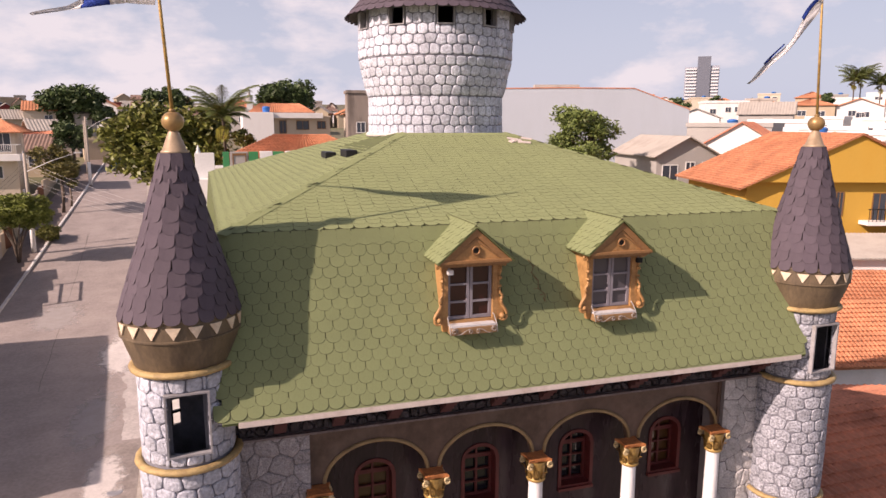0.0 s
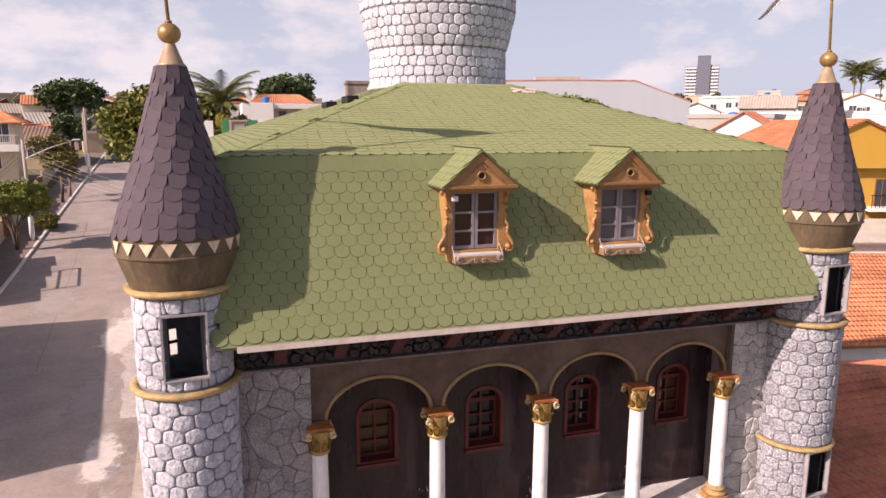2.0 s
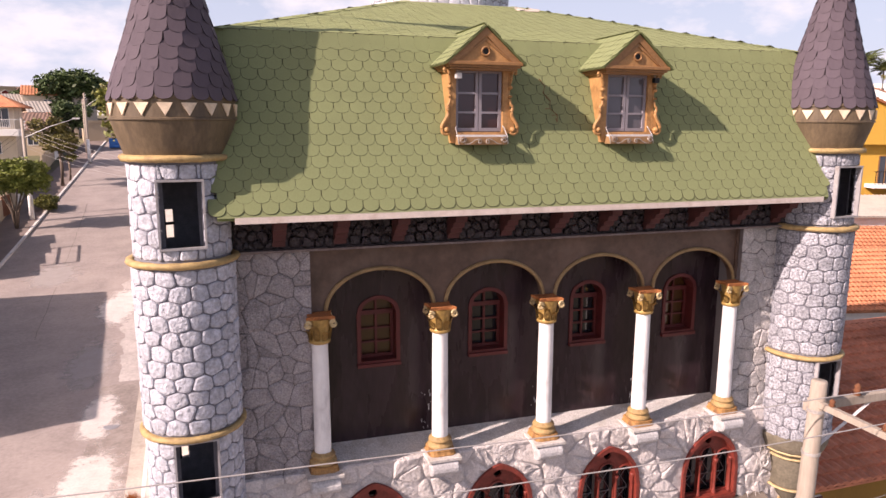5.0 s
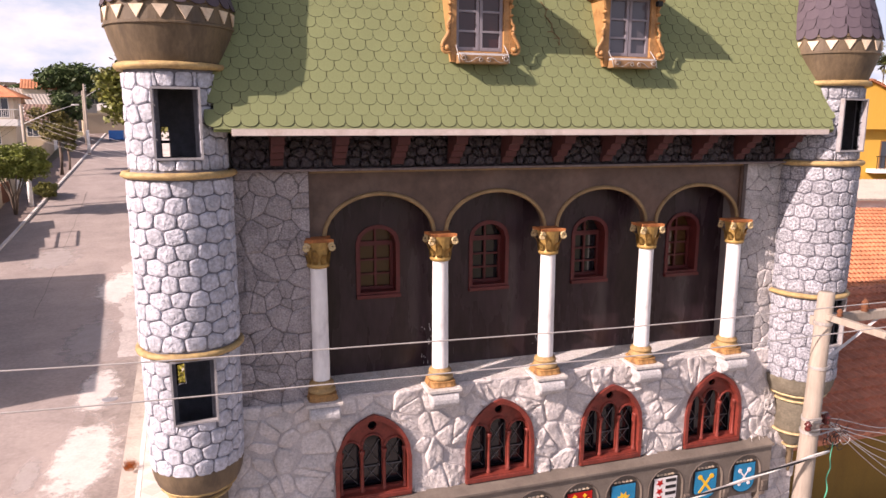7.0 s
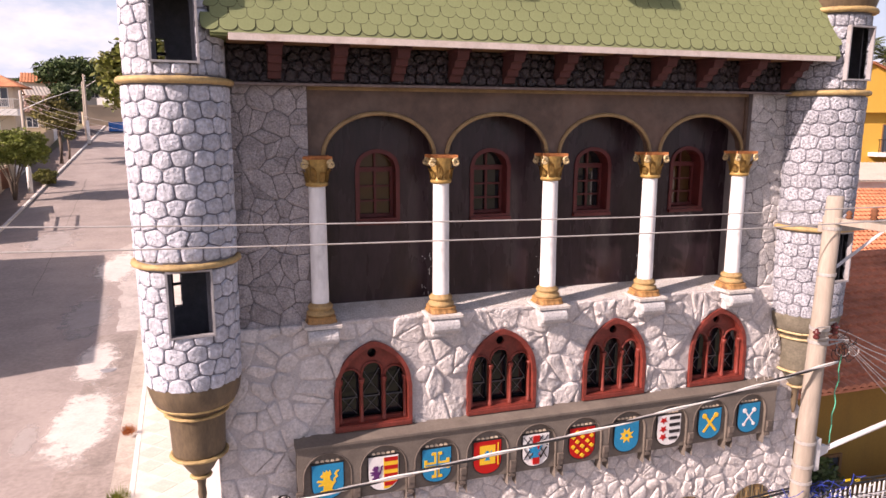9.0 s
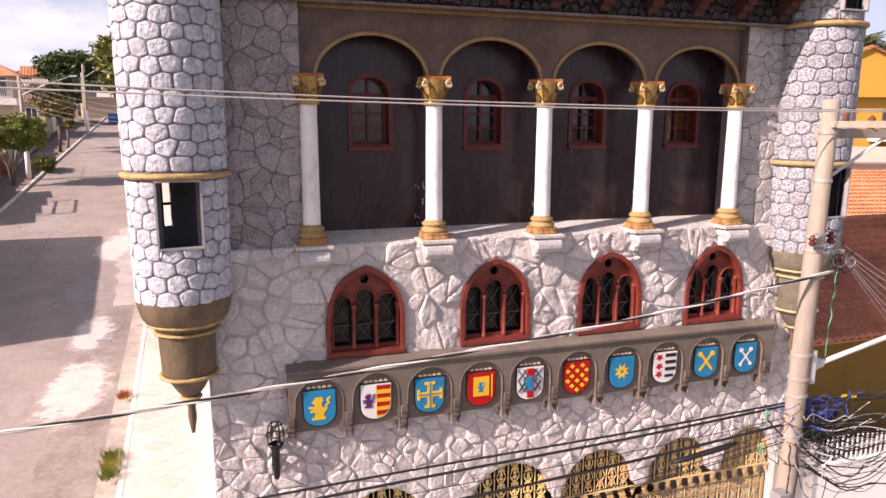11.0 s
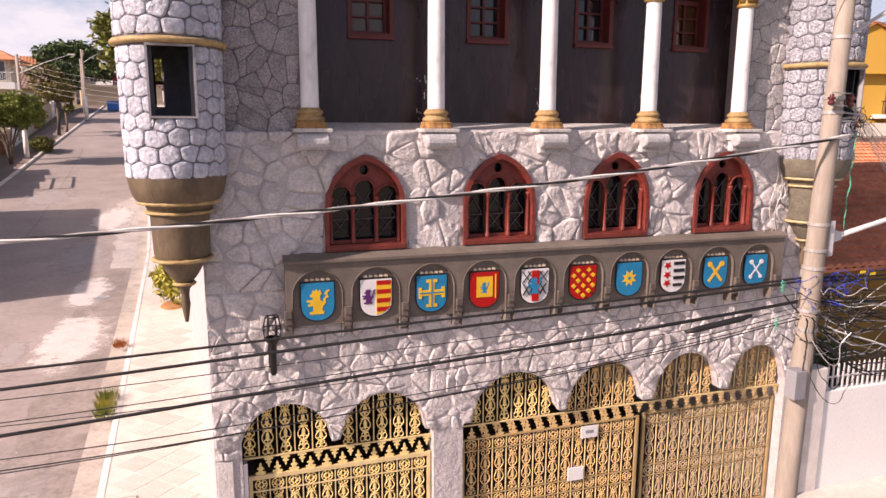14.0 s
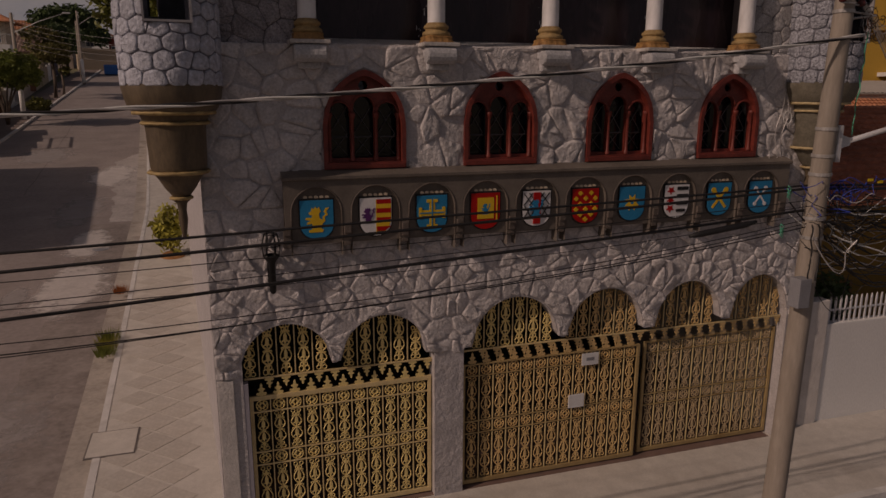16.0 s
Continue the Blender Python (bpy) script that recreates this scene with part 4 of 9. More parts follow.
for a, c in zip(steps[:-1], steps[1:]):
    l0, l1 = far_kerb(a), far_kerb(c)
    quad(bm, (l0 - 3.0, a, rise(a)), (l0, a, rise(a)), (l1, c, rise(c)), (l1 - 3.0, c, rise(c)))
    quad(bm, (l0, a, rise(a)), (l0, a, rise(a) - 0.2), (l1, c, rise(c) - 0.2), (l1, c, rise(c)))
structure("pavement_far", bm, "brown_paving", "reddish paving across the street", "pavement")
bm = B()
for a, c in zip(steps[:-1], steps[1:]):
    l0, l1 = far_kerb(a), far_kerb(c)
    quad(bm, (l0 - 0.18, a, rise(a) + 0.012), (l0 + 0.02, a, rise(a) + 0.012), (l1 + 0.02, c, rise(c) + 0.012), (l1 - 0.18, c, rise(c) + 0.012))
    quad(bm, (l0 + 0.02, a, rise(a) + 0.012), (l0 + 0.02, a, rise(a) - 0.19), (l1 + 0.02, c, rise(c) - 0.19), (l1 + 0.02, c, rise(c) + 0.012))
structure("kerb_far", bm, "kerb", "pale concrete kerb across the street", "kerb")

# ---- the house: walls ----
W_L, W_R, DEEP = -0.42, 10.62, 15.0
GOTHIC = [1.98, 4.19, 6.36, 8.57]
ARCHES = [(0.66, 0.70), (2.23, 0.71), (4.56, 0.80), (6.33, 0.76), (8.08, 0.72), (9.70, 0.66)]
COLUMNS = [1.18, 3.11, 5.0, 6.90, 8.76]
UPPER = [2.23, 4.18, 6.13, 8.10]
BAYS = [2.18, 4.13, 6.10, 8.05]


def gate_top(x):
    for xc, half in ARCHES:
        if abs(x - xc) < half:
            return 2.70 + (0.72 if xc < 3 else 0.82) * math.sqrt(1 - ((x - xc) / half) ** 2)
    return 2.70


lower_openings = [(-0.02, 3.08, -0.3, gate_top), (3.60, 10.40, -0.3, gate_top)]
lower_openings += [(xc - 0.61, xc + 0.61, 5.82, pointed_arch(xc, 0.61, 6.45, 0.785)) for xc in GOTHIC]
bm = B()
strip_wall(bm, W_L, W_R, -0.3, 7.575, lower_openings, -0.030, 0.30)
wall_front = structure("wall_front", bm, "wall_joint", "front wall faced with whitewashed irregular stones", "wall")


def lower_own(u, v):
    return u < 8.6


def stones_round(points, u0, u1, v0, v1, openings, margin):
    """Cells over a wall whose stones close up to its arched openings."""
    def hole(u, v, wide):
        for xa, xb, lo_, hi_ in openings:
            if xa - wide < u < xb + wide:
                top = hi_(min(max(u, xa + 0.001), xb - 0.001)) if callable(hi_) else hi_
                if lo_ - wide < v < top + wide:
                    return True
        return False
    seeds = [p for p in points if not hole(p[0], p[1], margin + 0.05)]
    kept = []
    for seed, poly in zip(seeds, cells(seeds, u0, u1, v0, v1)):
        if any(hole(u, v, margin) for u, v in poly):
            fine = []
            for a, b in zip(poly, poly[1:] + poly[:1]):
                n = max(1, round(math.hypot(b[0] - a[0], b[1] - a[1]) / 0.07))
                fine += [(a[0] + (b[0] - a[0]) * i / n, a[1] + (b[1] - a[1]) * i / n) for i in range(n)]
            poly = []
            for u, v in fine:
                k = 0.0
                while hole(u + (seed[0] - u) * k, v + (seed[1] - v) * k, margin) and k < 0.95:
                    k += 0.04
                poly.append((u + (seed[0] - u) * k, v + (seed[1] - v) * k))
        kept.append(poly)
    return kept


def half_plane(poly, axis, level, keep_low):
    """The part of a convex polygon on one side of a straight line along u or v."""
    out = []
    for i, a in enumerate(poly):
        b = poly[(i + 1) % len(poly)]
        da, db = (a[axis] - level, b[axis] - level) if keep_low else (level - a[axis], level - b[axis])
        if da <= 0:
            out.append(a)
        if da * db < 0:
            k = da / (da - db)
            out.append((a[0] + (b[0] - a[0]) * k, a[1] + (b[1] - a[1]) * k))
    return out


def cut_rects(polys, rects, margin):
    """Cells with rectangular openings cut out, so that the stones close up to their frames."""
    for xa, xb, lo_, hi_ in rects:
        kept = []
        for poly in polys:
            us, vs = [p[0] for p in poly], [p[1] for p in poly]
            if max(us) < xa - margin or min(us) > xb + margin or max(vs) < lo_ - margin or min(vs) > hi_ + margin:
                kept.append(poly)
                continue
            inner = half_plane(half_plane(poly, 0, xb + margin, True), 0, xa - margin, False)
            for q in (half_plane(poly, 0, xa - margin, True), half_plane(poly, 0, xb + margin, False), half_plane(inner, 1, lo_ - margin, True) if inner else [], half_plane(inner, 1, hi_ + margin, False) if inner else []):
                if len(q) >= 3:
                    kept.append(q)
        polys = kept
    return polys


random.seed(4)
polys = stones_round(scatter(W_L, W_R, 2.62, 5.25, 0.29, 0.23, 0.8), W_L, W_R, 2.62, 5.25, lower_openings, 0.015)
polys += stones_round(scatter(W_L, W_R, 5.25, 7.615, 0.35, 0.295, 0.75), W_L, W_R, 5.25, 7.615, lower_openings, 0.035)
manners = {"shaded": [], "rubble": [], "spaced": []}
for poly in polys:
    cu, cv = sum(p[0] for p in poly) / len(poly), sum(p[1] for p in poly) / len(poly)
    manners["spaced" if cv > 5.25 and cu > 1.3 else "rubble" if cu > 0.9 or cv < 4.2 else "shaded"].append(poly)
lay_stones(manners["rubble"], lambda u, v, h: (u, -h, v), wall_front, "wall_stone", 0.004, 0.048, lower_own, cut=0.12, crown=0.02, soft_edge=0.5, lean=0.85, ragged=0.06, slope=0.035, lumps=0.6)
lay_stones(manners["spaced"], lambda u, v, h: (u, -h, v), wall_front, "wall_stone", 0.008, 0.050, lower_own, cut=0.13, crown=0.02, soft_edge=0.4, lean=0.6, ragged=0.07, slope=0.03, lumps=0.7)
lay_stones(manners["shaded"], lambda u, v, h: (u, -h, v), wall_front, "wall_stone", 0.007, 0.050, lower_own, cut=0.10, crown=0.02, soft_edge=0.45, lean=1.2, ragged=0.06, slope=0.02, lumps=0.5)

# side, back and inner walls close the house
bm = B()
out = [(W_L, 0.30), (W_L + 0.3, 0.30), (W_L - 0.7, DEEP), (W_L - 1.05, DEEP)]
a, c = [bm.verts.new((x, y, -0.3)) for x, y in out], [bm.verts.new((x, y, 11.7)) for x, y in out]
bm.faces.new(a[::-1]), bm.faces.new(c)
for i in range(4):
    bm.faces.new((a[i], a[(i + 1) % 4], c[(i + 1) % 4], c[i]))
structure("wall_left", bm, "wall_joint", "plastered side wall along the street", "wall")
bm = B()
box(bm, W_R - 0.3, W_R, 0.30, DEEP, -0.3, 11.7)
structure("wall_right", bm, "plaster", "plastered side wall", "wall")
bm = B()
box(bm, W_L, W_R, DEEP, DEEP + 0.3, -0.3, 14.0)
structure("wall_back", bm, "plaster", "plastered back wall", "wall")
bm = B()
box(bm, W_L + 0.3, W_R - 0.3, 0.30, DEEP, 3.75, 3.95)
structure("ceiling", bm, "dark_room", "garage ceiling coloured near-black for the shade inside", "ceiling")
bm = B()
box(bm, W_L + 0.3, W_R - 0.3, 0.0, DEEP, -0.3, 0.0)
structure("floor", bm, "garage_floor", "tiled garage floor behind the gates", "floor")
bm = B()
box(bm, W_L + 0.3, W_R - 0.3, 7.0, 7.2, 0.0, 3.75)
structure("wall_garage", bm, "dark_room", "garage rear wall coloured near-black for the shade inside", "wall")

# flagstone walls beside the arcade
random.seed(5)
for nm, x0, x1 in (("wall_upper_left", -0.42, 1.08), ("wall_upper_right", 8.98, 10.62)):
    bm = B()
    box(bm, x0, x1, 0.03, 0.9, 7.46, 11.7)
    # the right wall takes the stone coloured as sunlit
    pale = x0 > 5
    w = structure(nm, bm, "flag_joint", "upper wall clad with flat " + ("pale" if pale else "grey") + " crazy-paving stones", "wall")
    pts = scatter(x0, x1, 7.48, 11.2, 0.27, 0.25, 0.95)
    lay_stones(cells(pts, x0, x1, 7.48, 11.2), lambda u, v, h: (u, 0.03 - h, v), w, "flag_pale" if pale else "flag_stone", 0.005, 0.016, lambda u, v: True, cut=0.08, crown=0.02, lean=1.2, ragged=0.2)

# the dark arcade: back wall with window openings, floor, ceiling, front with arches
bm = B()
up_open = [(xc - 0.33, xc + 0.33, 9.08, round_arch(xc, 0.33, 9.93, 0.27)) for xc in UPPER]
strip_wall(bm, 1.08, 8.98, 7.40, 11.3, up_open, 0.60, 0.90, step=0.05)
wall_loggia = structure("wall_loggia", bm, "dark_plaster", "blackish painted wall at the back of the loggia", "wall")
random.seed(15)
# white slivers: paint drips together with painted reflections of the columns
for x in (1.05, 3.045, 5.11, 7.18):
    for k in range(16):
        bm = B()
        u, v = x + random.gauss(0, 0.05) + (0.03 if k % 4 else 0.25 * random.random()), 7.78 + 0.8 * random.random() ** 1.7
        w, h = random.uniform(0.003, 0.008), random.uniform(0.01, 0.09) if k % 3 else 0.012
        if u > 1.1:
            prism(bm, [(u - w, v), (u, v - 0.3 * h), (u + w, v), (u + 0.6 * w, v + h), (u - 0.6 * w, v + h)], 0.595, 0.602)
            part("paint_drip", bm, "marble", wall_loggia, "white sliver for paint drips and the column's reflection")
        else:
            bm.free()
bm = B()
quad(bm, (1.08, -0.02, 7.615), (8.98, -0.02, 7.615), (8.98, 0.62, 7.745), (1.08, 0.62, 7.745))
lip = B()
n = 260
rows = []
for i in range(n + 1):
    x = 1.08 + 7.9 * i / n
    w = 0.03 * noise.noise((x * 3.0, 1.0, 0.0)) + 0.022 * noise.noise((x * 9.0, 2.0, 0.0))
    rows.append([lip.verts.new(p) for p in ((x, -0.03, 7.56), (x, -0.045 + w, 7.575), (x, -0.047 + w, 7.605 + w * 0.5), (x, -0.02, 7.627 + w * 0.6), (x, 0.05, 7.629))])
for a, c in zip(rows, rows[1:]):
    for k in range(4):
        lip.faces.new((a[k], c[k], c[k + 1], a[k + 1]))
ledge_floor = structure("floor_loggia", bm, "ledge_mesh", "sloping whitewashed loggia ledge with mesh texture", "floor")
part("ledge_lip", lip, "wall_stone", ledge_floor, "rough whitewashed stone lip")
bm = B()
arch_open = [(x - 0.87, x + 0.87, 10.10, round_arch(x, 0.87, 10.13, 0.65)) for x in BAYS]
strip_wall(bm, 1.08, 8.98, 10.16, 11.17, arch_open, 0.15, 0.29, step=0.05)
structure("wall_arcade", bm, "brown_plaster", "brown painted arcade wall over the columns", "wall")
bm = B()
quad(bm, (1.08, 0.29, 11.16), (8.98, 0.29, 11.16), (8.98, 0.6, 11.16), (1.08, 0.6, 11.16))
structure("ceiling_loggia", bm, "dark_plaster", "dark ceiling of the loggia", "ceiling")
trim = thing("arch_moulding", "thin gilded moulding round the arcade arches", "moulding", (5, 0, 10.2))
for x in BAYS:
    bm = B()
    pts = [(x - math.cos(math.pi * k / 28) * 0.875, 0.138, 10.13 + 0.66 * math.sin(math.pi * k / 28)) for k in range(29)]
    tube(bm, pts, 0.034, 8)
    part("moulding", bm, "moulding_bronze", trim, smooth=True)
bm = B()
box(bm, 1.10, 8.96, 0.11, 0.15, 11.12, 11.18, 0.008)
part("top_moulding", bm, "moulding_bronze", trim)
bm = B()
box(bm, 1.085, 1.14, 0.11, 0.15, 10.2, 11.12)
box(bm, 8.92, 8.975, 0.11, 0.15, 10.2, 11.12)
part("side_moulding", bm, "brown_plaster", trim)


def column():
    """A white column with gilded base and capital on a bracketed plinth; its axis at the origin."""
    c = thing("loggia_column", "white marbled column with gilded capital and base", "column", (0, -0.03, 7.45), "columns of the loggia")
    y = -0.03
    bm = B()
    prof = [(0.133, 7.93)] + [(0.133 - 0.008 * k / 8 + random.uniform(-0.002, 0.002), 7.93 + k * (1.81 / 8)) for k in range(1, 9)]
    lathe(bm, prof, 24, 0, y)
    part("shaft", bm, "marble", c, smooth=True)
    bm = B()
    lathe(bm, [(0.185, 7.752), (0.205, 7.762), (0.215, 7.785), (0.205, 7.815), (0.178, 7.828), (0.166, 7.845), (0.172, 7.86), (0.187, 7.868), (0.192, 7.89), (0.180, 7.915), (0.157, 7.925), (0.152, 7.945), (0.140, 7.952)], 28, 0, y)
    part("base", bm, "worn_gold", c, "worn gilded turned base", smooth=True)
    bm = B()
    lathe(bm, [(0.245, 7.655), (0.25, 7.67), (0.235, 7.69), (0.225, 7.72), (0.23, 7.745), (0.215, 7.757), (0.1, 7.757)], 28, 0, y)
    for v in bm.verts:
        a = math.atan2(v.co.y - y, v.co.x)
        k = (1.0 - 0.025 * (math.cos(14 * a) > 0.3)) / max(abs(math.cos(a)), abs(math.sin(a)), 0.82) * 0.94
        v.co.x, v.co.y = v.co.x * k, y + (v.co.y - y) * k
    part("plinth", bm, "rust_gold", c, "rusty gilded plinth")
    bm = B()
    box(bm, -0.285, 0.285, y - 0.32, 0.2, 7.60, 7.656, 0.012)
    part("slab", bm, "rough_concrete", c, "whitewashed slab")
    bm = B()
    roll = [(0.125 * math.sin(2 * math.pi * k / 14), 0.125 * math.cos(2 * math.pi * k / 14)) for k in range(14)]
    ends = [[bm.verts.new((x, y - 0.235 + u * q, 7.472 + w * q)) for u, w in roll] for x, q in ((-0.235, 0.55), (-0.23, 0.9), (-0.21, 1.0), (0.21, 1.0), (0.23, 0.9), (0.235, 0.55))]
    for p, q in zip(ends, ends[1:]):
        for i in range(14):
            bm.faces.new((p[i], p[(i + 1) % 14], q[(i + 1) % 14], q[i]))
    bm.faces.new(ends[0][::-1]), bm.faces.new(ends[-1])
    box(bm, -0.21, 0.21, y - 0.2, 0.0, 7.46, 7.60)
    box(bm, -0.17, 0.17, y - 0.12, 0.0, 7.26, 7.46, 0.02)
    part("bracket", bm, "bracket_concrete", c, "rounded whitewashed bracket")
    bm = B()
    lathe(bm, [(0.14, 9.72), (0.158, 9.73), (0.172, 9.755), (0.158, 9.78), (0.148, 9.79), (0.152, 9.86), (0.162, 9.95), (0.178, 10.05), (0.20, 10.12)], 28, 0, y)
    part("capital", bm, "gold", c, "gilded leafy capital", smooth=True)
    for k in range(8):
        a = 2 * math.pi * (k + 0.5) / 8
        high = 0.24 if k % 2 else 0.18
        bm = B()
        rows = []
        for i in range(6):
            w = i / 5
            r = 0.155 + 0.02 * w + 0.075 * w ** 4
            half = 0.055 * math.sin(math.pi * (0.25 + 0.62 * w))
            z = 9.79 + high * w - (0.02 if i == 5 else 0)
            rows.append([bm.verts.new((math.cos(a) * (r + d) - math.sin(a) * u, y + math.sin(a) * (r + d) + math.cos(a) * u, z)) for u, d in ((-half, 0.0), (-half * 0.5, 0.018), (0, 0.010), (half * 0.5, 0.018), (half, 0.0))])
        for p, q in zip(rows, rows[1:]):
            for i in range(4):
                bm.faces.new((p[i], p[i + 1], q[i + 1], q[i]))
        bmesh.ops.solidify(bm, geom=bm.faces[:], thickness=0.012)
        part("acanthus_leaf", bm, "gold", c, smooth=True)
    for sx in (-1, 1):
        for sy in (-1, 1):
            bm = B()
            spiral = [(sx * (0.195 + 0.06 * math.cos(k * 0.45 + 1.2) * (1 - k / 30)), y + sy * 0.165, 10.05 + 0.06 * math.sin(k * 0.45 + 1.2) * (1 - k / 30)) for k in range(26)]
            tube(bm, spiral, [0.024 - 0.0005 * k for k in range(26)], 6)
            part("volute", bm, "pale_gilt", c, "pale gilded volute", smooth=True)
    bm = B()
    corner, waist = 0.215, 0.175
    rim = []
    for k in range(4):
        a = math.pi / 2 * k
        for u in (-1, -0.9, -0.4, 0, 0.4, 0.9):
            d = corner if abs(u) > 0.95 else waist + (corner - waist) * abs(u) ** 3
            px, py = u * corner, -d
            rim.append((px * math.cos(a) - py * math.sin(a), y + (px * math.sin(a) + py * math.cos(a)) * 0.85))
    lo_, hi_ = [bm.verts.new((u, w, 10.115)) for u, w in rim], [bm.verts.new((u, w, 10.165)) for u, w in rim]
    bm.faces.new(lo_[::-1]), bm.faces.new(hi_)
    for i in range(len(rim)):
        j = (i + 1) % len(rim)
        bm.faces.new((lo_[i], lo_[j], hi_[j], hi_[i]))
    part("abacus", bm, "rust_clay", c, "crumbling rust-coloured abacus")
    return c


first_column = column()
for k, x in enumerate(COLUMNS):
    if k:
        copy_thing(first_column, Matrix.Translation((x, -0.03, 7.45)))
first_column.matrix_basis = Matrix.Translation((COLUMNS[0], -0.03, 7.45))

# cornice of dark stones with stepped corbels under the eaves
bm = B()
box(bm, 0.0, 10.3, -0.06, 0.02, 11.2, 11.74)
cornice = structure("cornice", bm, "cornice_joint", "shaded cornice of dark glossy stones under the eaves", "cornice")
random.seed(6)
pts = scatter(0.0, 10.3, 11.21, 11.72, 0.17, 0.145, 0.3)
lay_stones(cells(pts, 0.0, 10.3, 11.21, 11.72), lambda u, v, h: (u, -0.06 - h, v), cornice, "dark_stone", 0.005, 0.045, lambda u, v: True, cut=0.20, soft_edge=0.85, crown=0.03, lean=0.4, ragged=0.1, lumps=0.8)
bm = B()
box(bm, 0.0, 10.3, -0.16, 0.0, 11.165, 11.20, 0.006)
part("ledge", bm, "rubble_dark", cornice, "thin weathered ledge")


def corbel():
    c = thing("eave_corbel", "stepped dark red corbel under the eaves", "corbel", (0, -0.06, 11.2), "corbels under the eaves")
    bm = B()
    prof = [(0.0, 11.24), (-0.10, 11.26), (-0.13, 11.34), (-0.22, 11.36), (-0.25, 11.44), (-0.34, 11.46), (-0.37, 11.54), (-0.47, 11.56), (-0.50, 11.66), (0.0, 11.66)]
    a = [bm.verts.new((-0.09, -0.06 + p, z)) for p, z in prof]
    b = [bm.verts.new((0.09, -0.06 + p, z)) for p, z in prof]
    bm.faces.new(a[::-1]), bm.faces.new(b)
    for i in range(len(a)):
        j = (i + 1) % len(a)
        bm.faces.new((a[i], a[j], b[j], b[i]))
    part("body", bm, "corbel_red", c)
    bm = B()
    box(bm, -0.11, 0.11, -0.60, -0.06, 11.66, 11.72, 0.006)
    part("cap", bm, "corbel_red", c)
    return c


corbel_first = corbel()
for k in range(1, 11):
    copy_thing(corbel_first, Matrix.Translation((0.62 + 0.89 * k, -0.06, 11.2)))
corbel_first.matrix_basis = Matrix.Translation((0.62, -0.06, 11.2))

# ---- roof ----
EAVE_Y, EAVE_Z, BREAK_Y, BREAK_Z, R_L, R_R, TOP_Z = -0.78, 11.79, 0.178, 14.302, -0.12, 10.05, 15.70
TOWER_X, TOWER_Y = 5.33, 7.15
TX0, TX1, TY0, TY1 = 3.95, 6.6, 5.35, 8.9
bm = B()
lo = [(-0.20, EAVE_Y, EAVE_Z), (10.02, EAVE_Y, EAVE_Z), (10.6, DEEP + 0.4, EAVE_Z), (-0.75, DEEP + 0.4, EAVE_Z)]
mid = [(R_L, BREAK_Y, BREAK_Z), (R_R, BREAK_Y, BREAK_Z), (R_R + 0.2, DEEP - 0.3, BREAK_Z), (-0.5, DEEP - 0.3, BREAK_Z)]
top = [(TX0, TY0, TOP_Z), (TX1, TY0, TOP_Z), (TX1, TY1, TOP_Z), (TX0, TY1, TOP_Z)]
for a, c in ((lo, mid), (mid, top)):
    for i in range(4):
        j = (i + 1) % 4
        quad(bm, a[i], a[j], c[j], c[i])
quad(bm, *top)
for i in range(4):
    j = (i + 1) % 4
    p, q = lo[i], lo[j]
    quad(bm, (p[0], p[1], p[2] - 0.05), (q[0], q[1], q[2] - 0.05), q, p)
quad(bm, *[(p[0], p[1], p[2] - 0.05) for p in lo[::-1]])
roof = structure("roof", bm, "green_under", "mansard roof of moss green rounded shingles", "roof")
bm = B()
box(bm, 0.02, 9.92, EAVE_Y - 0.012, EAVE_Y + 0.02, EAVE_Z - 0.10, EAVE_Z - 0.005, 0.004)
part("fascia", bm, "eave_board", roof, "pale weathered fascia board")
bm = B()
box(bm, 0.0, 10.0, EAVE_Y + 0.02, 0.0, EAVE_Z - 0.07, EAVE_Z - 0.05)
part("soffit", bm, "dark_wood", roof, "brown boarded soffit")

SH_W, SH_E = 0.229, 0.161
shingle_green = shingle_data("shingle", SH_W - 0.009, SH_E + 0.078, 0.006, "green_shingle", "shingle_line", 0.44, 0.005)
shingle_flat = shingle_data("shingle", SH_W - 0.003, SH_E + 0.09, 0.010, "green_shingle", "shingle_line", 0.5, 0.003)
rest = B()


def slope_shingles(p0, p1, q0, q1, own_rows, data, parent, w, e, lift=0.014, first_drop=0.094):
    """Rows of shingles on the slope with the lower edge p0-p1 and the upper edge q0-q1."""
    p0, p1, q0, q1 = Vector(p0), Vector(p1), Vector(q0), Vector(q1)
    along = (p1 - p0).normalized()
    n = along.cross((q0 - p0) - along * (q0 - p0).dot(along)).normalized()
    up = n.cross(along).normalized()
    height = (q0 - p0).dot(up)
    rows = int(height / e) + 1
    for r in range(rows):
        v = r * e + first_drop
        f0, f1 = min(1, v / height), min(1, v / height)
        left, right = p0.lerp(q0, f0), p1.lerp(q1, f1)
        u0, u1 = (left - p0).dot(along), (right - p0).dot(along)
        inset = 0.0 if own_rows else w * 0.42
        u = u0 + (w / 2 if r % 2 else 0)
        while u < u0 + inset:
            u += w
        while u < u1 + (w * 0.25 if own_rows else -inset):
            o = p0 + along * (u + random.uniform(-0.004, 0.004)) + up * (min(v + e, height + 0.012) + random.uniform(-0.005, 0.005)) + n * 0.004
            tilt = Matrix.Rotation(radians(-1.15 + random.uniform(-0.25, 0.2)), 4, "X")
            turn = Matrix.Rotation(radians(random.uniform(-1.0, 1.0)), 4, "Z")
            m = frame_of(o, along, up) @ turn @ tilt
            m.translation += n * lift * 0.3
            if r < own_rows and u0 + 1e-4 < u < u1:
                piece("shingle", data, parent, m)
            else:
                merge(rest, data, m)
            u += w


